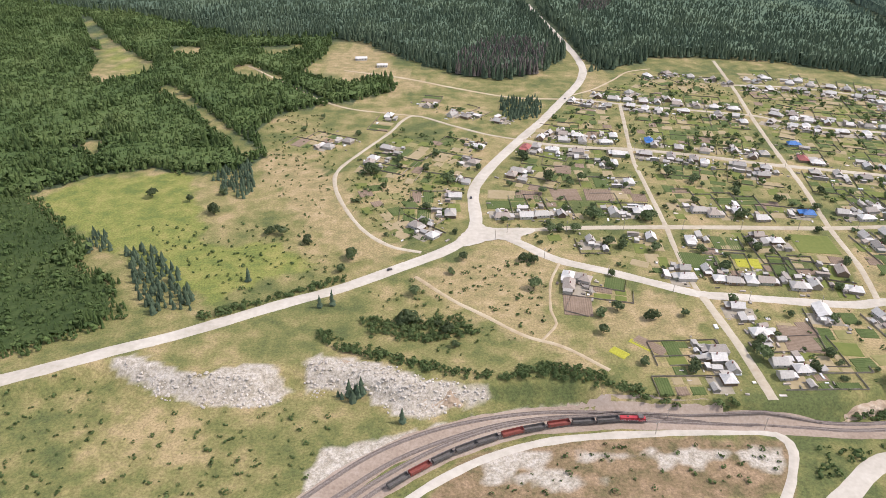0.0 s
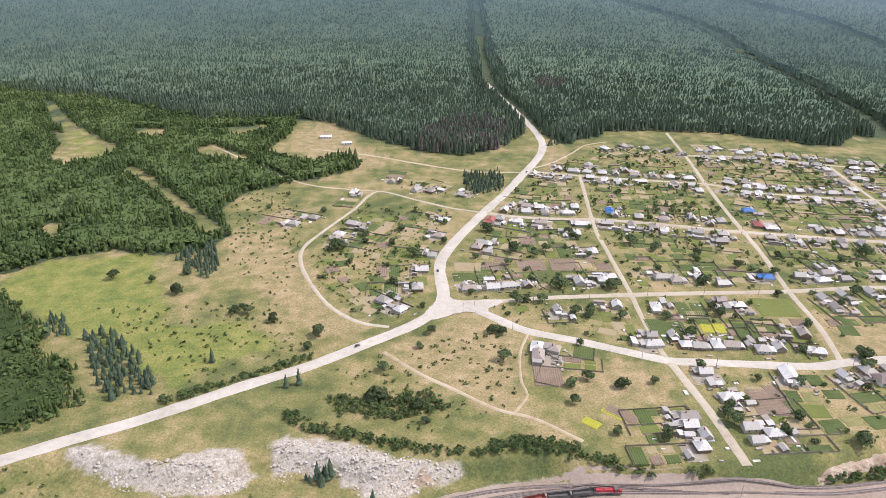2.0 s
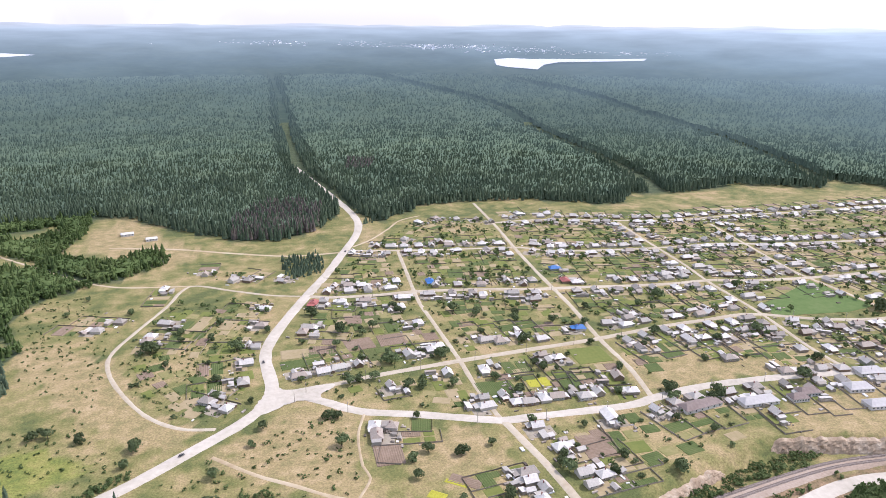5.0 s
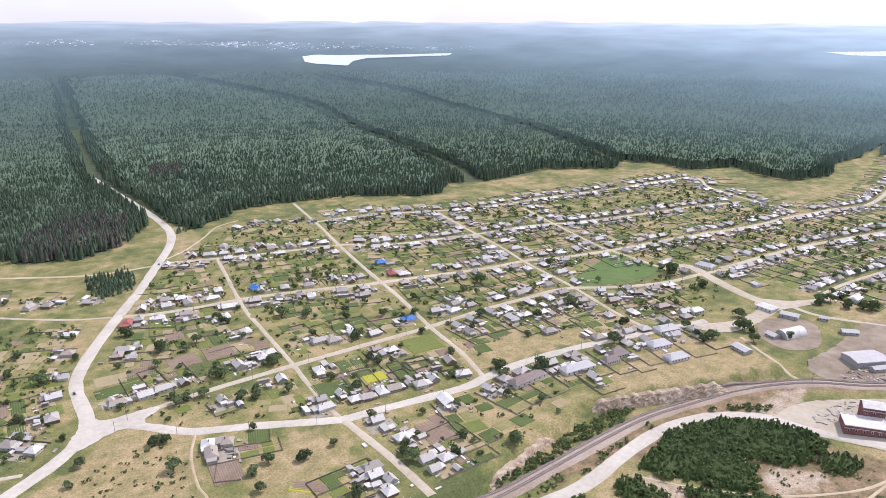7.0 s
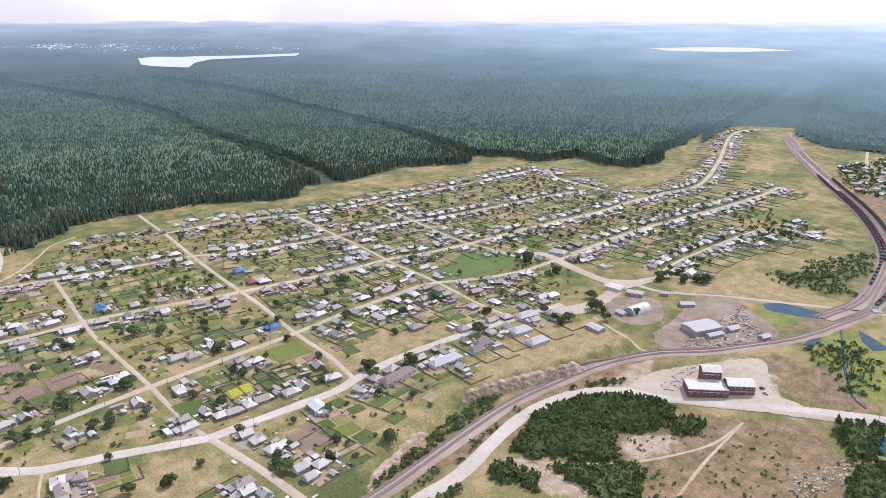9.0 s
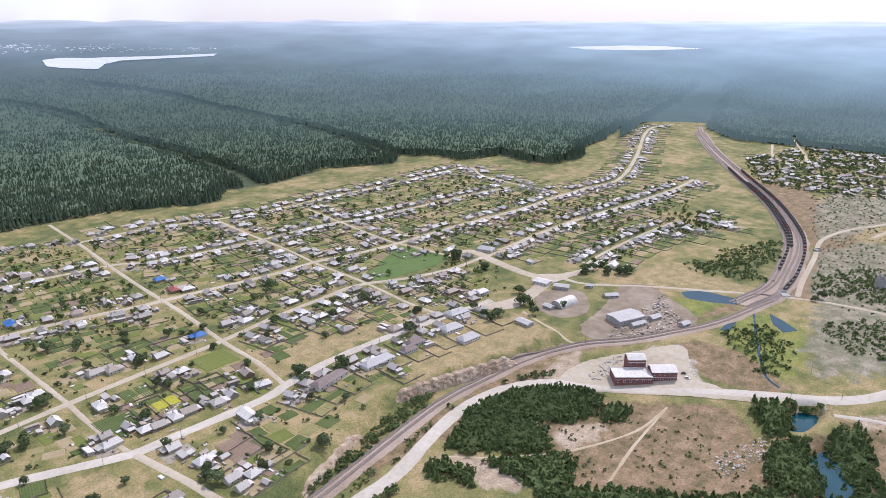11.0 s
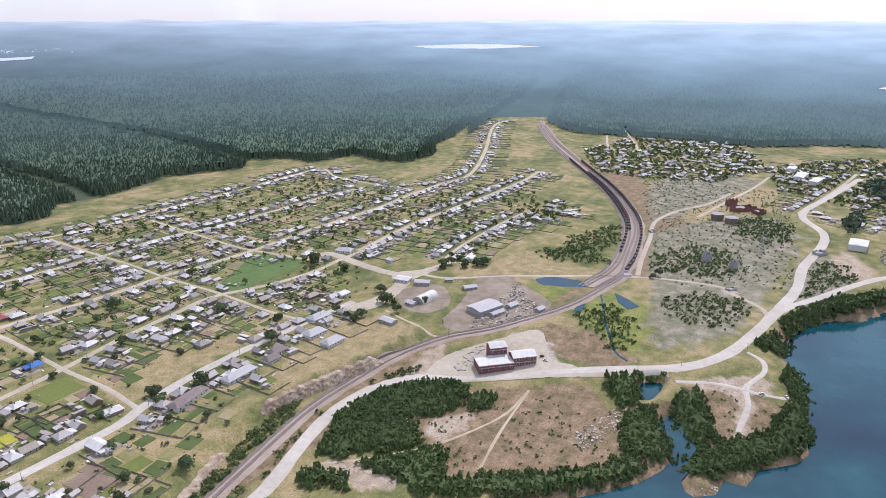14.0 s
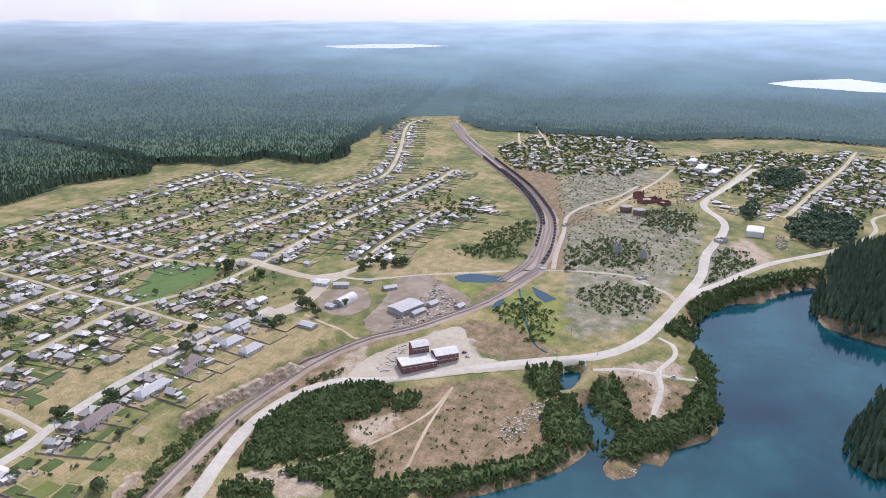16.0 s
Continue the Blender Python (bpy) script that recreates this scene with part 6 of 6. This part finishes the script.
M_SLEEPER = mat("oily_sleepers", [(0.17, 0.14, 0.12), (0.26, 0.225, 0.195)], 1.0, 0.9)
track(RAILWAY)
track(offset_line(RAILWAY, -5.0))
track([(-90, 204), (-68, 223), (-49, 240), (-23, 263), (7, 280), (38, 292), (71, 298), (103, 299), (135, 298), (175, 294)], 0.5)
track([(-101, 204), (-79, 224), (-61, 243), (-35, 267), (-6, 284), (26, 295), (58, 301), (91, 302), (119, 300), (150, 297)], 0.5)
ribbon("west_yard_bed", [(-95, 204), (-73, 223), (-55, 241), (-29, 265), (0, 281), (32, 292), (65, 299), (97, 300), (127, 298), (160, 296)], 19, M_BALLAST, "wide ballast of the western sidings", "railway", lift=0.28, ragged=2, keep=False)
YARD = [(696, 183), (758, 170), (824, 173), (923, 189), (1008, 216), (1149, 282), (1319, 382), (1551, 515), (1777, 625)]
ribbon("yard_bed", YARD, 34, M_BALLAST, "wide brown ballast of the sidings", "railway", lift=0.3, ragged=3, keep=False)
for d in (-14, -9.5, -5, 5, 9.5):
    track(offset_line(YARD, d), 0.55)


def wagon(body_mat, label, w=3.1, ln=12.6):
    """An open tipping wagon: ribbed box, load, underframe, two bogies with wheels."""
    top = new("goods_wagon")
    bm = bmesh.new()
    for x0, x1, y0, y1 in ((-ln / 2, ln / 2, -w / 2, -w / 2 + 0.12), (-ln / 2, ln / 2, w / 2 - 0.12, w / 2), (-ln / 2, -ln / 2 + 0.12, -w / 2 + 0.123, w / 2 - 0.123), (ln / 2 - 0.12, ln / 2, -w / 2 + 0.123, w / 2 - 0.123)):
        box(bm, x0, x1, y0, y1, 1.35, 3.3)
    box(bm, -ln / 2 + 0.123, ln / 2 - 0.123, -w / 2 + 0.123, w / 2 - 0.123, 1.35, 1.6)
    part("body", bm, body_mat, top)
    for s in (-1, 1):
        for i in range(7):
            bm = bmesh.new(); x = -ln / 2 + ln * (i + 0.5) / 7
            box(bm, x - 0.1, x + 0.1, s * w / 2 + (0 if s > 0 else -0.12), s * w / 2 + (0.12 if s > 0 else 0), 1.3, 3.3)
            if i in (0, 3, 6):
                part("rib", bm, M_WAGONRIB, top)
            else:
                bm.free()
    bm = bmesh.new(); box(bm, -ln / 2 - 0.6, ln / 2 + 0.6, -0.35, 0.35, 0.95, 1.3)
    part("underframe", bm, M_RAIL, top)
    for x in (-ln * 0.33, ln * 0.33):
        bm = bmesh.new(); box(bm, x - 1.5, x + 1.5, -1.1, 1.1, 0.45, 0.9)
        for dx in (-0.95, 0.95):
            bmesh.ops.create_cone(bm, cap_ends=True, segments=12, radius1=0.48, radius2=0.48, depth=1.9, matrix=Matrix.Translation((x + dx, 0, 0.5)) @ Matrix.Rotation(math.pi / 2, 4, "X"))
        part("bogie", bm, M_RAIL, top)
    return tagged(top, label, "wagon", group="goods wagons")


M_WAGONRIB = mat("dark_wagon_steel", [(0.07, 0.06, 0.055), (0.12, 0.10, 0.09)], 0.6, 0.7, objrand=0.2)
M_WAGONRED = mat("red_brown_wagon", [(0.20, 0.055, 0.045), (0.28, 0.09, 0.07)], 0.5, 0.75)
M_WAGONGREY = mat("dark_grey_wagon", [(0.09, 0.085, 0.08), (0.16, 0.15, 0.14)], 0.5, 0.75)
M_LOCORED = mat("red_engine_paint", [(0.36, 0.03, 0.04), (0.48, 0.06, 0.07)], 0.5, 0.5)
wagon_red, wagon_grey = wagon(M_WAGONRED, "empty red brown tipping wagon of a goods train"), wagon(M_WAGONGREY, "empty dark grey tipping wagon of a goods train")

know(wagon_red, wagon_grey)


def engine():
    top = new("shunting_engine")
    bm = bmesh.new(); box(bm, -7.8, 7.8, -1.5, 1.5, 1.0, 1.45)
    part("frame", bm, M_WAGONRIB, top)
    bm = bmesh.new(); box(bm, -7.2, 3.0, -1.05, 1.05, 1.453, 3.5); bmesh.ops.bevel(bm, geom=bm.edges[:], offset=0.12, segments=1, affect="EDGES")
    part("hood", bm, M_LOCORED, top)
    bm = bmesh.new(); box(bm, 3.05, 5.6, -1.5, 1.5, 1.453, 4.1)
    cab = part("cab", bm, M_LOCORED, top)
    bm = bmesh.new(); box(bm, 2.9, 5.8, -1.6, 1.6, 4.103, 4.25)
    part("cab_roof", bm, M_WAGONGREY, top)
    for s in (-1, 1):
        bm = bmesh.new(); box(bm, 3.5, 5.1, s * 1.5 - 0.03, s * 1.5 + 0.03, 2.8, 3.6)
        part("window", bm, M_GLASS, cab)
        bm = bmesh.new(); box(bm, -7.8, 7.8, s * 1.48 - 0.03, s * 1.48 + 0.03, 2.2, 2.26)
        for i in range(7):
            box(bm, -7.7 + i * 2.55, -7.64 + i * 2.55, s * 1.48 - 0.03, s * 1.48 + 0.03, 1.453, 2.2)
        part("handrail", bm, M_FRAME, top)
    bm = bmesh.new(); box(bm, 5.65, 7.2, -1.05, 1.05, 1.453, 3.0)
    part("short_hood", bm, M_LOCORED, top)
    bm = bmesh.new(); box(bm, -3.2, -2.4, -0.4, 0.4, 3.5, 3.95)
    part("exhaust", bm, M_WAGONRIB, top)
    for x in (-4.6, 4.6):
        bm = bmesh.new(); box(bm, x - 2.2, x + 2.2, -1.2, 1.2, 0.5, 0.95)
        for dx in (-1.7, 0, 1.7):
            bmesh.ops.create_cone(bm, cap_ends=True, segments=14, radius1=0.52, radius2=0.52, depth=1.9, matrix=Matrix.Translation((x + dx, 0, 0.54)) @ Matrix.Rotation(math.pi / 2, 4, "X"))
        part("bogie", bm, M_RAIL, top)
    return tagged(top, "red diesel shunting engine at the head of the goods train", "locomotive")


def along(line, start, gap, n):
    c = curve_points(line, 2.0)
    run = np.concatenate([[0], np.cumsum(np.hypot(*np.diff(c, axis=0).T))])
    for k in range(n):
        s = start + gap * k
        if s > run[-1] - 4:
            return
        i = min(int(np.searchsorted(run, s)), len(c) - 2)
        t = c[i + 1] - c[max(i - 1, 0)]
        yield float(c[i][0]), float(c[i][1]), math.degrees(math.atan2(t[1], t[0]))


TRAIN = [(118, 295), (102, 295), (86, 293), (70, 291), (54, 287), (38, 282), (22, 275), (7, 267), (-8, 257), (-22, 246), (-32, 235)]
for k, (x, y, a) in enumerate(along(TRAIN, 9, 14.0, 14)):
    z = height(x, y) + 0.85
    if k == 0:
        loco = engine(); loco.matrix_basis = pose(x, y, z, 0, 0, a + 180)
    else:
        stamp((wagon_grey, wagon_grey, wagon_grey, wagon_red, wagon_grey, wagon_red)[k % 6], pose(x, y, z, 0, 0, a))
for line, n in ((offset_line(YARD[2:], -9.5), 42), (offset_line(YARD[1:], 9.5), 46), (offset_line(YARD[3:], -5), 26)):
    for k, (x, y, a) in enumerate(along([tuple(q) for q in line], 10, 14.0, n)):
        stamp(wagon_red if ran.random() < 0.08 else wagon_grey, pose(x, y, height(x, y) + 0.8, 0, 0, a))


# ---- poles, cars ----
def pole():
    top = new("utility_pole")
    bm = bmesh.new(); bmesh.ops.create_cone(bm, cap_ends=True, segments=8, radius1=0.19, radius2=0.13, depth=9.6, matrix=Matrix.Translation((0, 0, 4.5)))
    part("post", bm, M_PLANK, top)
    bm = bmesh.new(); box(bm, -1.1, 1.1, -0.07, 0.07, 8.5, 8.66)
    part("crossarm", bm, M_PLANK, top)
    for x in (-1, 0.0, 1):
        bm = bmesh.new(); box(bm, x - 0.06, x + 0.06, -0.06, 0.06, 8.663, 8.9)
        part("insulator", bm, M_FRAME, top)
    return tagged(top, "grey wooden power pole with a crossarm", "pole", group="power poles")


the_pole = pole()
know(the_pole)
for x, y in [(557, 66), (524, 139), (606, 20), (524, 265), (585, 94), (537, 97), (697, -15), (505, 200), (477, 146)]:
    stamp(the_pole, pose(x, y, height(x, y), 0, 0, turn_at(x, y)))
for x, y in [(119, 286), (181, 291), (128, 297)]:
    stamp(the_pole, pose(x, y, height(x, y), 0, 0, 20))
for name in ("street_a", "street_b", "road_fork", "street_c", "street_e"):
    c, w = WAYS[name]
    for x, y, a in along([tuple(q) for q in c[::6]], 20, 48, 30):
        if math.hypot(x, y) < 1300:
            px, py = x + (w + 1.5) * math.sin(radians(a)), y - (w + 1.5) * math.cos(radians(a))
            stamp(the_pole, pose(px, py, height(px, py), 0, 0, a + 90))


def pylon(h=26.0):
    """A lattice mast: four raking legs, braces between them, three pairs of arms."""
    top = new("lattice_pylon")
    def bar(bm, a, b, r):
        a, b = Vector(a), Vector(b)
        box(bm, -r, r, -r, r, 0, (b - a).length, Matrix.Translation(a) @ (b - a).to_track_quat("Z", "Y").to_matrix().to_4x4())
    spread = lambda z: 2.6 * (1 - z / h) + 0.35
    for sx, sy in ((-1, -1), (1, -1), (1, 1), (-1, 1)):
        bm = bmesh.new(); bar(bm, (sx * spread(0), sy * spread(0), -0.5), (sx * 0.35, sy * 0.35, h), 0.13)
        part("leg", bm, M_PYLON, top)
    bm = bmesh.new(); corners = ((-1, -1), (1, -1), (1, 1), (-1, 1))
    for k in range(7):
        z0, z1 = h * k / 7, h * (k + 1) / 7
        for i in range(4):
            (ax, ay), (cx, cy) = corners[i], corners[(i + 1) % 4]
            bar(bm, (ax * spread(z0), ay * spread(z0), z0), (cx * spread(z1), cy * spread(z1), z1), 0.07)
    part("brace", bm, M_PYLON, top)
    for z, w in ((h * 0.72, 3.6), (h * 0.84, 4.6), (h * 0.95, 3.0)):
        bm = bmesh.new(); bar(bm, (-w, 0, z), (w, 0, z), 0.12); bar(bm, (-w, 0, z), (0, 0, z + 1.3), 0.06); bar(bm, (w, 0, z), (0, 0, z + 1.3), 0.06)
        part("crossarm", bm, M_PYLON, top)
    return tagged(top, "grey steel lattice pylon on the scrub hill", "pylon", group="pylons")


M_PYLON = mat("galvanised_steel", [(0.30, 0.31, 0.32), (0.42, 0.43, 0.44)], 0.6, 0.5, 0.5)
for x, y in [(900, 31), (1054, 19), (1174, 18)]:
    _p = pylon(); _p.matrix_basis = pose(x, y, height(x, y), 0, 0, 35)


def car(paint, label):
    top = new("car")
    bm = bmesh.new(); box(bm, -2.1, 2.1, -0.85, 0.85, 0.35, 0.95); bmesh.ops.bevel(bm, geom=bm.edges[:], offset=0.12, segments=2, affect="EDGES")
    part("body", bm, paint, top)
    bm = bmesh.new(); vs = box(bm, -1.6, 1.0, -0.75, 0.75, 0.9, 1.5)
    for v in vs[4:]:
        v.co.x *= 0.72; v.co.y *= 0.86
    cabin = part("cabin", bm, M_GLASS, top)
    bm = bmesh.new(); box(bm, -1.1, 0.68, -0.62, 0.62, 1.503, 1.55)
    part("roof", bm, paint, cabin)
    for x in (-1.3, 1.3):
        for y in (-0.8, 0.8):
            bm = bmesh.new(); bmesh.ops.create_cone(bm, cap_ends=True, segments=12, radius1=0.33, radius2=0.33, depth=0.22, matrix=Matrix.Translation((x, y, 0.33)) @ Matrix.Rotation(math.pi / 2, 4, "X"))
            part("wheel", bm, M_WAGONRIB, top)
    return tagged(top, label, "car", group="parked cars")


white_car, dark_car = car(M_FRAME, "small white car on the gravel"), car(M_WAGONGREY, "dark car on the dusty road")
know(white_car, dark_car)
for x, y in [(541, 3), (544, -14), (757, -48), (521, 171), (637, 246)]:
    stamp(white_car, pose(x, y, height(x, y) + 0.35, 0, 0, ran.uniform(0, 360)))
for x, y in [(23, 556), (143, 832), (-39, 435)]:
    stamp(dark_car, pose(x, y, height(x, y) + 0.5, 0, 0, turn_at(x, y)))
for x, y in [(583, 393), (526, 176)]:
    stamp(dark_car, pose(x, y, height(x, y) + 0.4, 0, 0, turn_at(x, y)))

# ---- rocks on the quarry banks ----
def boulder(seed):
    r = np.random.default_rng(seed); bm = bmesh.new()
    bmesh.ops.create_icosphere(bm, subdivisions=1, radius=0.5)
    v = np.array([q.co for q in bm.verts]); f = np.array([[q.index for q in p.verts] for p in bm.faces]); bm.free()
    return v * r.uniform(0.7, 1.2, (len(v), 1)) + (0, 0, 0.25), f


STONES = [boulder(s) for s in range(4)]
SCREE = [[(-192, 328), (-161, 317), (-118, 318), (-90, 312), (-91, 306), (-109, 300), (-132, 301), (-156, 306), (-175, 313)], [(-82, 331), (-72, 336), (-48, 332), (-27, 328), (-13, 318), (26, 313), (30, 308), (10, 304), (-12, 293), (-29, 299), (-43, 311), (-60, 316), (-77, 311), (-82, 322)], [(429, 118), (485, 97), (473, 86), (412, 105)], [(402, 34), (412, 17), (426, 14), (408, 31)]]
st = scatter(SCREE, 1.7, 71, keep=0.5, roads=1)
plant("scree_rocks", STONES, st, np.random.default_rng(15).uniform(0.4, 1.6, len(st)) ** 1.4, 1.2, M_ROCK, "pale broken rock lying on the cut bank", "rocks")


def cliff(line, tall, out, seed):
    """A broken rock face along the top of the cutting."""
    c = curve_points(line, 1.6)
    d = np.gradient(c, axis=0); d /= np.linalg.norm(d, axis=1)[:, None] + 1e-9
    nrm = np.stack([d[:, 1], -d[:, 0]], 1)
    r = np.random.default_rng(seed); n = 9
    ends = step(np.minimum(np.arange(len(c)), np.arange(len(c))[::-1]), 0, 12)
    hh = tall * (0.9 + 0.2 * smooth_noise(c[:, 0], c[:, 1], 14, seed)) * ends
    base = ground_z(*(c + nrm * (out + 3)).T)
    v = []
    for k in range(n):
        u = k / (n - 1)
        bulge = smooth_noise(c[:, 0] * 2 + k * 3, c[:, 1] * 2, 7, seed + 1) * 0.8 + r.uniform(-0.3, 0.3, len(c))
        q = c + nrm * (out * (1 - u) + bulge * (0.3 + math.sin(math.pi * u)) - (2.5 if k == n - 1 else 0))[:, None]
        v.append(np.c_[q, base - 0.6 + (hh + 0.6) * u ** 0.8 + r.uniform(-0.25, 0.25, len(c)) * (0 < k < n - 1)])
    i = np.arange(n * len(c)).reshape(n, len(c))
    q = np.stack([i[:-1, :-1], i[:-1, 1:], i[1:, 1:], i[1:, :-1]], -1).reshape(-1, 4)
    return tagged(new("rock_face", from_arrays("rock_face", np.concatenate(v), q, M_CLIFF)), "broken tan rock face above the railway cutting", "cliff", kind="structure")


M_CLIFF = mat("tan_cliff", [(0.23, 0.165, 0.11), (0.38, 0.295, 0.205), (0.52, 0.44, 0.34)], 0.35, 0.95, bump=0.4, big=0.09, detail=8)
cliff([(337, 332), (354, 331), (378, 325), (401, 318), (425, 310), (449, 302), (468, 296)], 10.5, 5, 81)
cliff([(221, 300), (251, 309), (282, 318), (308, 324)], 6, 5, 82)
cliff([(-76, 332), (-62, 331), (-48, 327), (-30, 319), (-13, 311), (7, 311), (23, 313)], 8, 9, 83)

# ---- far lakes and town ----
def far_place(az, el, lift=12):
    """The place on the far land that shows at that bearing and dip."""
    lo, hi = 1200.0, 4790.0
    for _ in range(40):
        r = (lo + hi) / 2
        z = float(far_rise(r)) + lift
        lo, hi = (r, hi) if math.degrees(math.atan2(z - 275, r)) < el else (lo, r)
    return r * math.sin(radians(az)), r * math.cos(radians(az)), z


def far_lake(name, dirs, label):
    bm = bmesh.new()
    bm.faces.new([bm.verts.new(far_place(a, e, 20)) for a, e in dirs])
    bmesh.ops.triangulate(bm, faces=bm.faces[:])
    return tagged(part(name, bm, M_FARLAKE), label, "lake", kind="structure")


# far water: the mirrored sky is painted into its pale base colour
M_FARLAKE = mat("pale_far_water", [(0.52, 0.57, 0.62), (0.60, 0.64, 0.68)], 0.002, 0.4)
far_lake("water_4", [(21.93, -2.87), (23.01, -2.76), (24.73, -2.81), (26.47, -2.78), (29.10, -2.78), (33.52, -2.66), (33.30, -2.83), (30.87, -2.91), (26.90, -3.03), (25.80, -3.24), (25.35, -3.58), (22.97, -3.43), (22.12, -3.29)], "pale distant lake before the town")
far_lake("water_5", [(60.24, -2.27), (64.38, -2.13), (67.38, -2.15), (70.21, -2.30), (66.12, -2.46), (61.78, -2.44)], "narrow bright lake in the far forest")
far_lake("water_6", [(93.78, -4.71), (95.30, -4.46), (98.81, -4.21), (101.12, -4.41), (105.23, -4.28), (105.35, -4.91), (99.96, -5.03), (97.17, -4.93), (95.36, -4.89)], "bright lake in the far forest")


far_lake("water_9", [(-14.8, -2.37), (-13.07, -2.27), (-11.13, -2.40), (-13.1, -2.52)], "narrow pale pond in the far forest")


def far_town():
    r = random.Random(5); bm = bmesh.new()
    for az, el, n, wa, we in [(a, e, k, 2.6, 0.08) for (a, e), k in zip([(-21.5, -1.42), (-17.2, -1.05), (3.75, -1.69), (8.66, -1.76), (13.59, -1.89), (17.60, -1.97), (21.34, -2.08), (24.75, -2.26), (29.11, -2.40), (31.75, -2.40)], (70, 30, 60, 90, 130, 150, 150, 110, 110, 70))]:
        for _ in range(n):
            x, y, z = far_place(az + r.gauss(0, wa), el + r.gauss(0, we), 12)
            w, h = r.uniform(4, 14), r.uniform(2, 6)
            box(bm, -w / 2, w / 2, -4, 4, -8, h, pose(x, y, z, 0, 0, -az + r.uniform(-20, 20)))
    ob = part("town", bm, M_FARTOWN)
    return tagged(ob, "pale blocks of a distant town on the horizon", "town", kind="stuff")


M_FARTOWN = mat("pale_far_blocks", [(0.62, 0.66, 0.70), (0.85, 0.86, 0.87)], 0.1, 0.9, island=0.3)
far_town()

# ---- the far part of the village, joined ----
def island_palette(name, colors):
    m = palette(name, colors)
    n, l = m.node_tree.nodes, m.node_tree.links
    g = n.new("ShaderNodeNewGeometry")
    ramp = next(q for q in n if q.type == "VALTORGB" and q.color_ramp.interpolation == "CONSTANT")
    l.new(g.outputs["Random Per Island"], ramp.inputs[0])
    return m


M_FARROOF = island_palette("far_roofs", [(0.50, 0.48, 0.43), (0.39, 0.37, 0.33), (0.58, 0.56, 0.515), (0.44, 0.41, 0.36), (0.33, 0.30, 0.26), (0.64, 0.62, 0.575), (0.48, 0.455, 0.41), (0.39, 0.335, 0.28)])
M_FARWALL = island_palette("far_walls", [(0.30, 0.26, 0.21), (0.22, 0.16, 0.11), (0.45, 0.42, 0.36), (0.18, 0.13, 0.09), (0.55, 0.52, 0.46), (0.28, 0.30, 0.24)])
BULK_LOOK = {"house": (M_FARWALL, M_FARROOF, "rows of grey-roofed houses in the far village"), "pale": (M_FARWALL, M_WHITE, "pale-roofed houses in the far village"), "shed": (M_PLANK, M_FARROOF, "sheds and barns in far village yards"), "garden": (M_SHRUB, M_SHRUB, "leafy trees and bushes in far gardens")}
for (name, piece), (vs, fs, _n) in BULK.items():
    wall, roof, words = BULK_LOOK[name]
    full = "far_%s_%ss" % (name, piece)
    tagged(new(full, from_arrays(full, np.concatenate(vs), np.concatenate(fs), roof if "roof" in piece else wall)), words, "trees" if name == "garden" else "houses", kind="stuff")
for _k, _b in enumerate(FAR_BEDS):
    tagged(part("far_garden_plots", _b, M_BEDS[_k]), BED_WORDS[_k] + " in the far village", "garden", kind="stuff")
tagged(part("far_fences", FAR_FENCES, M_FENCE), "dark board fences between far village plots", "fence", kind="stuff")

# the first of each kind was only a pattern
for kinds in (near_kinds, far_kinds, white_kinds, [blue_kind, red_kind], shed_kinds, broads, conifers, bushes, [wagon_red, wagon_grey, the_pole, white_car, dark_car]):
    for ob in kinds:
        for o in (*ob.children_recursive, ob):
            bpy.data.objects.remove(o)
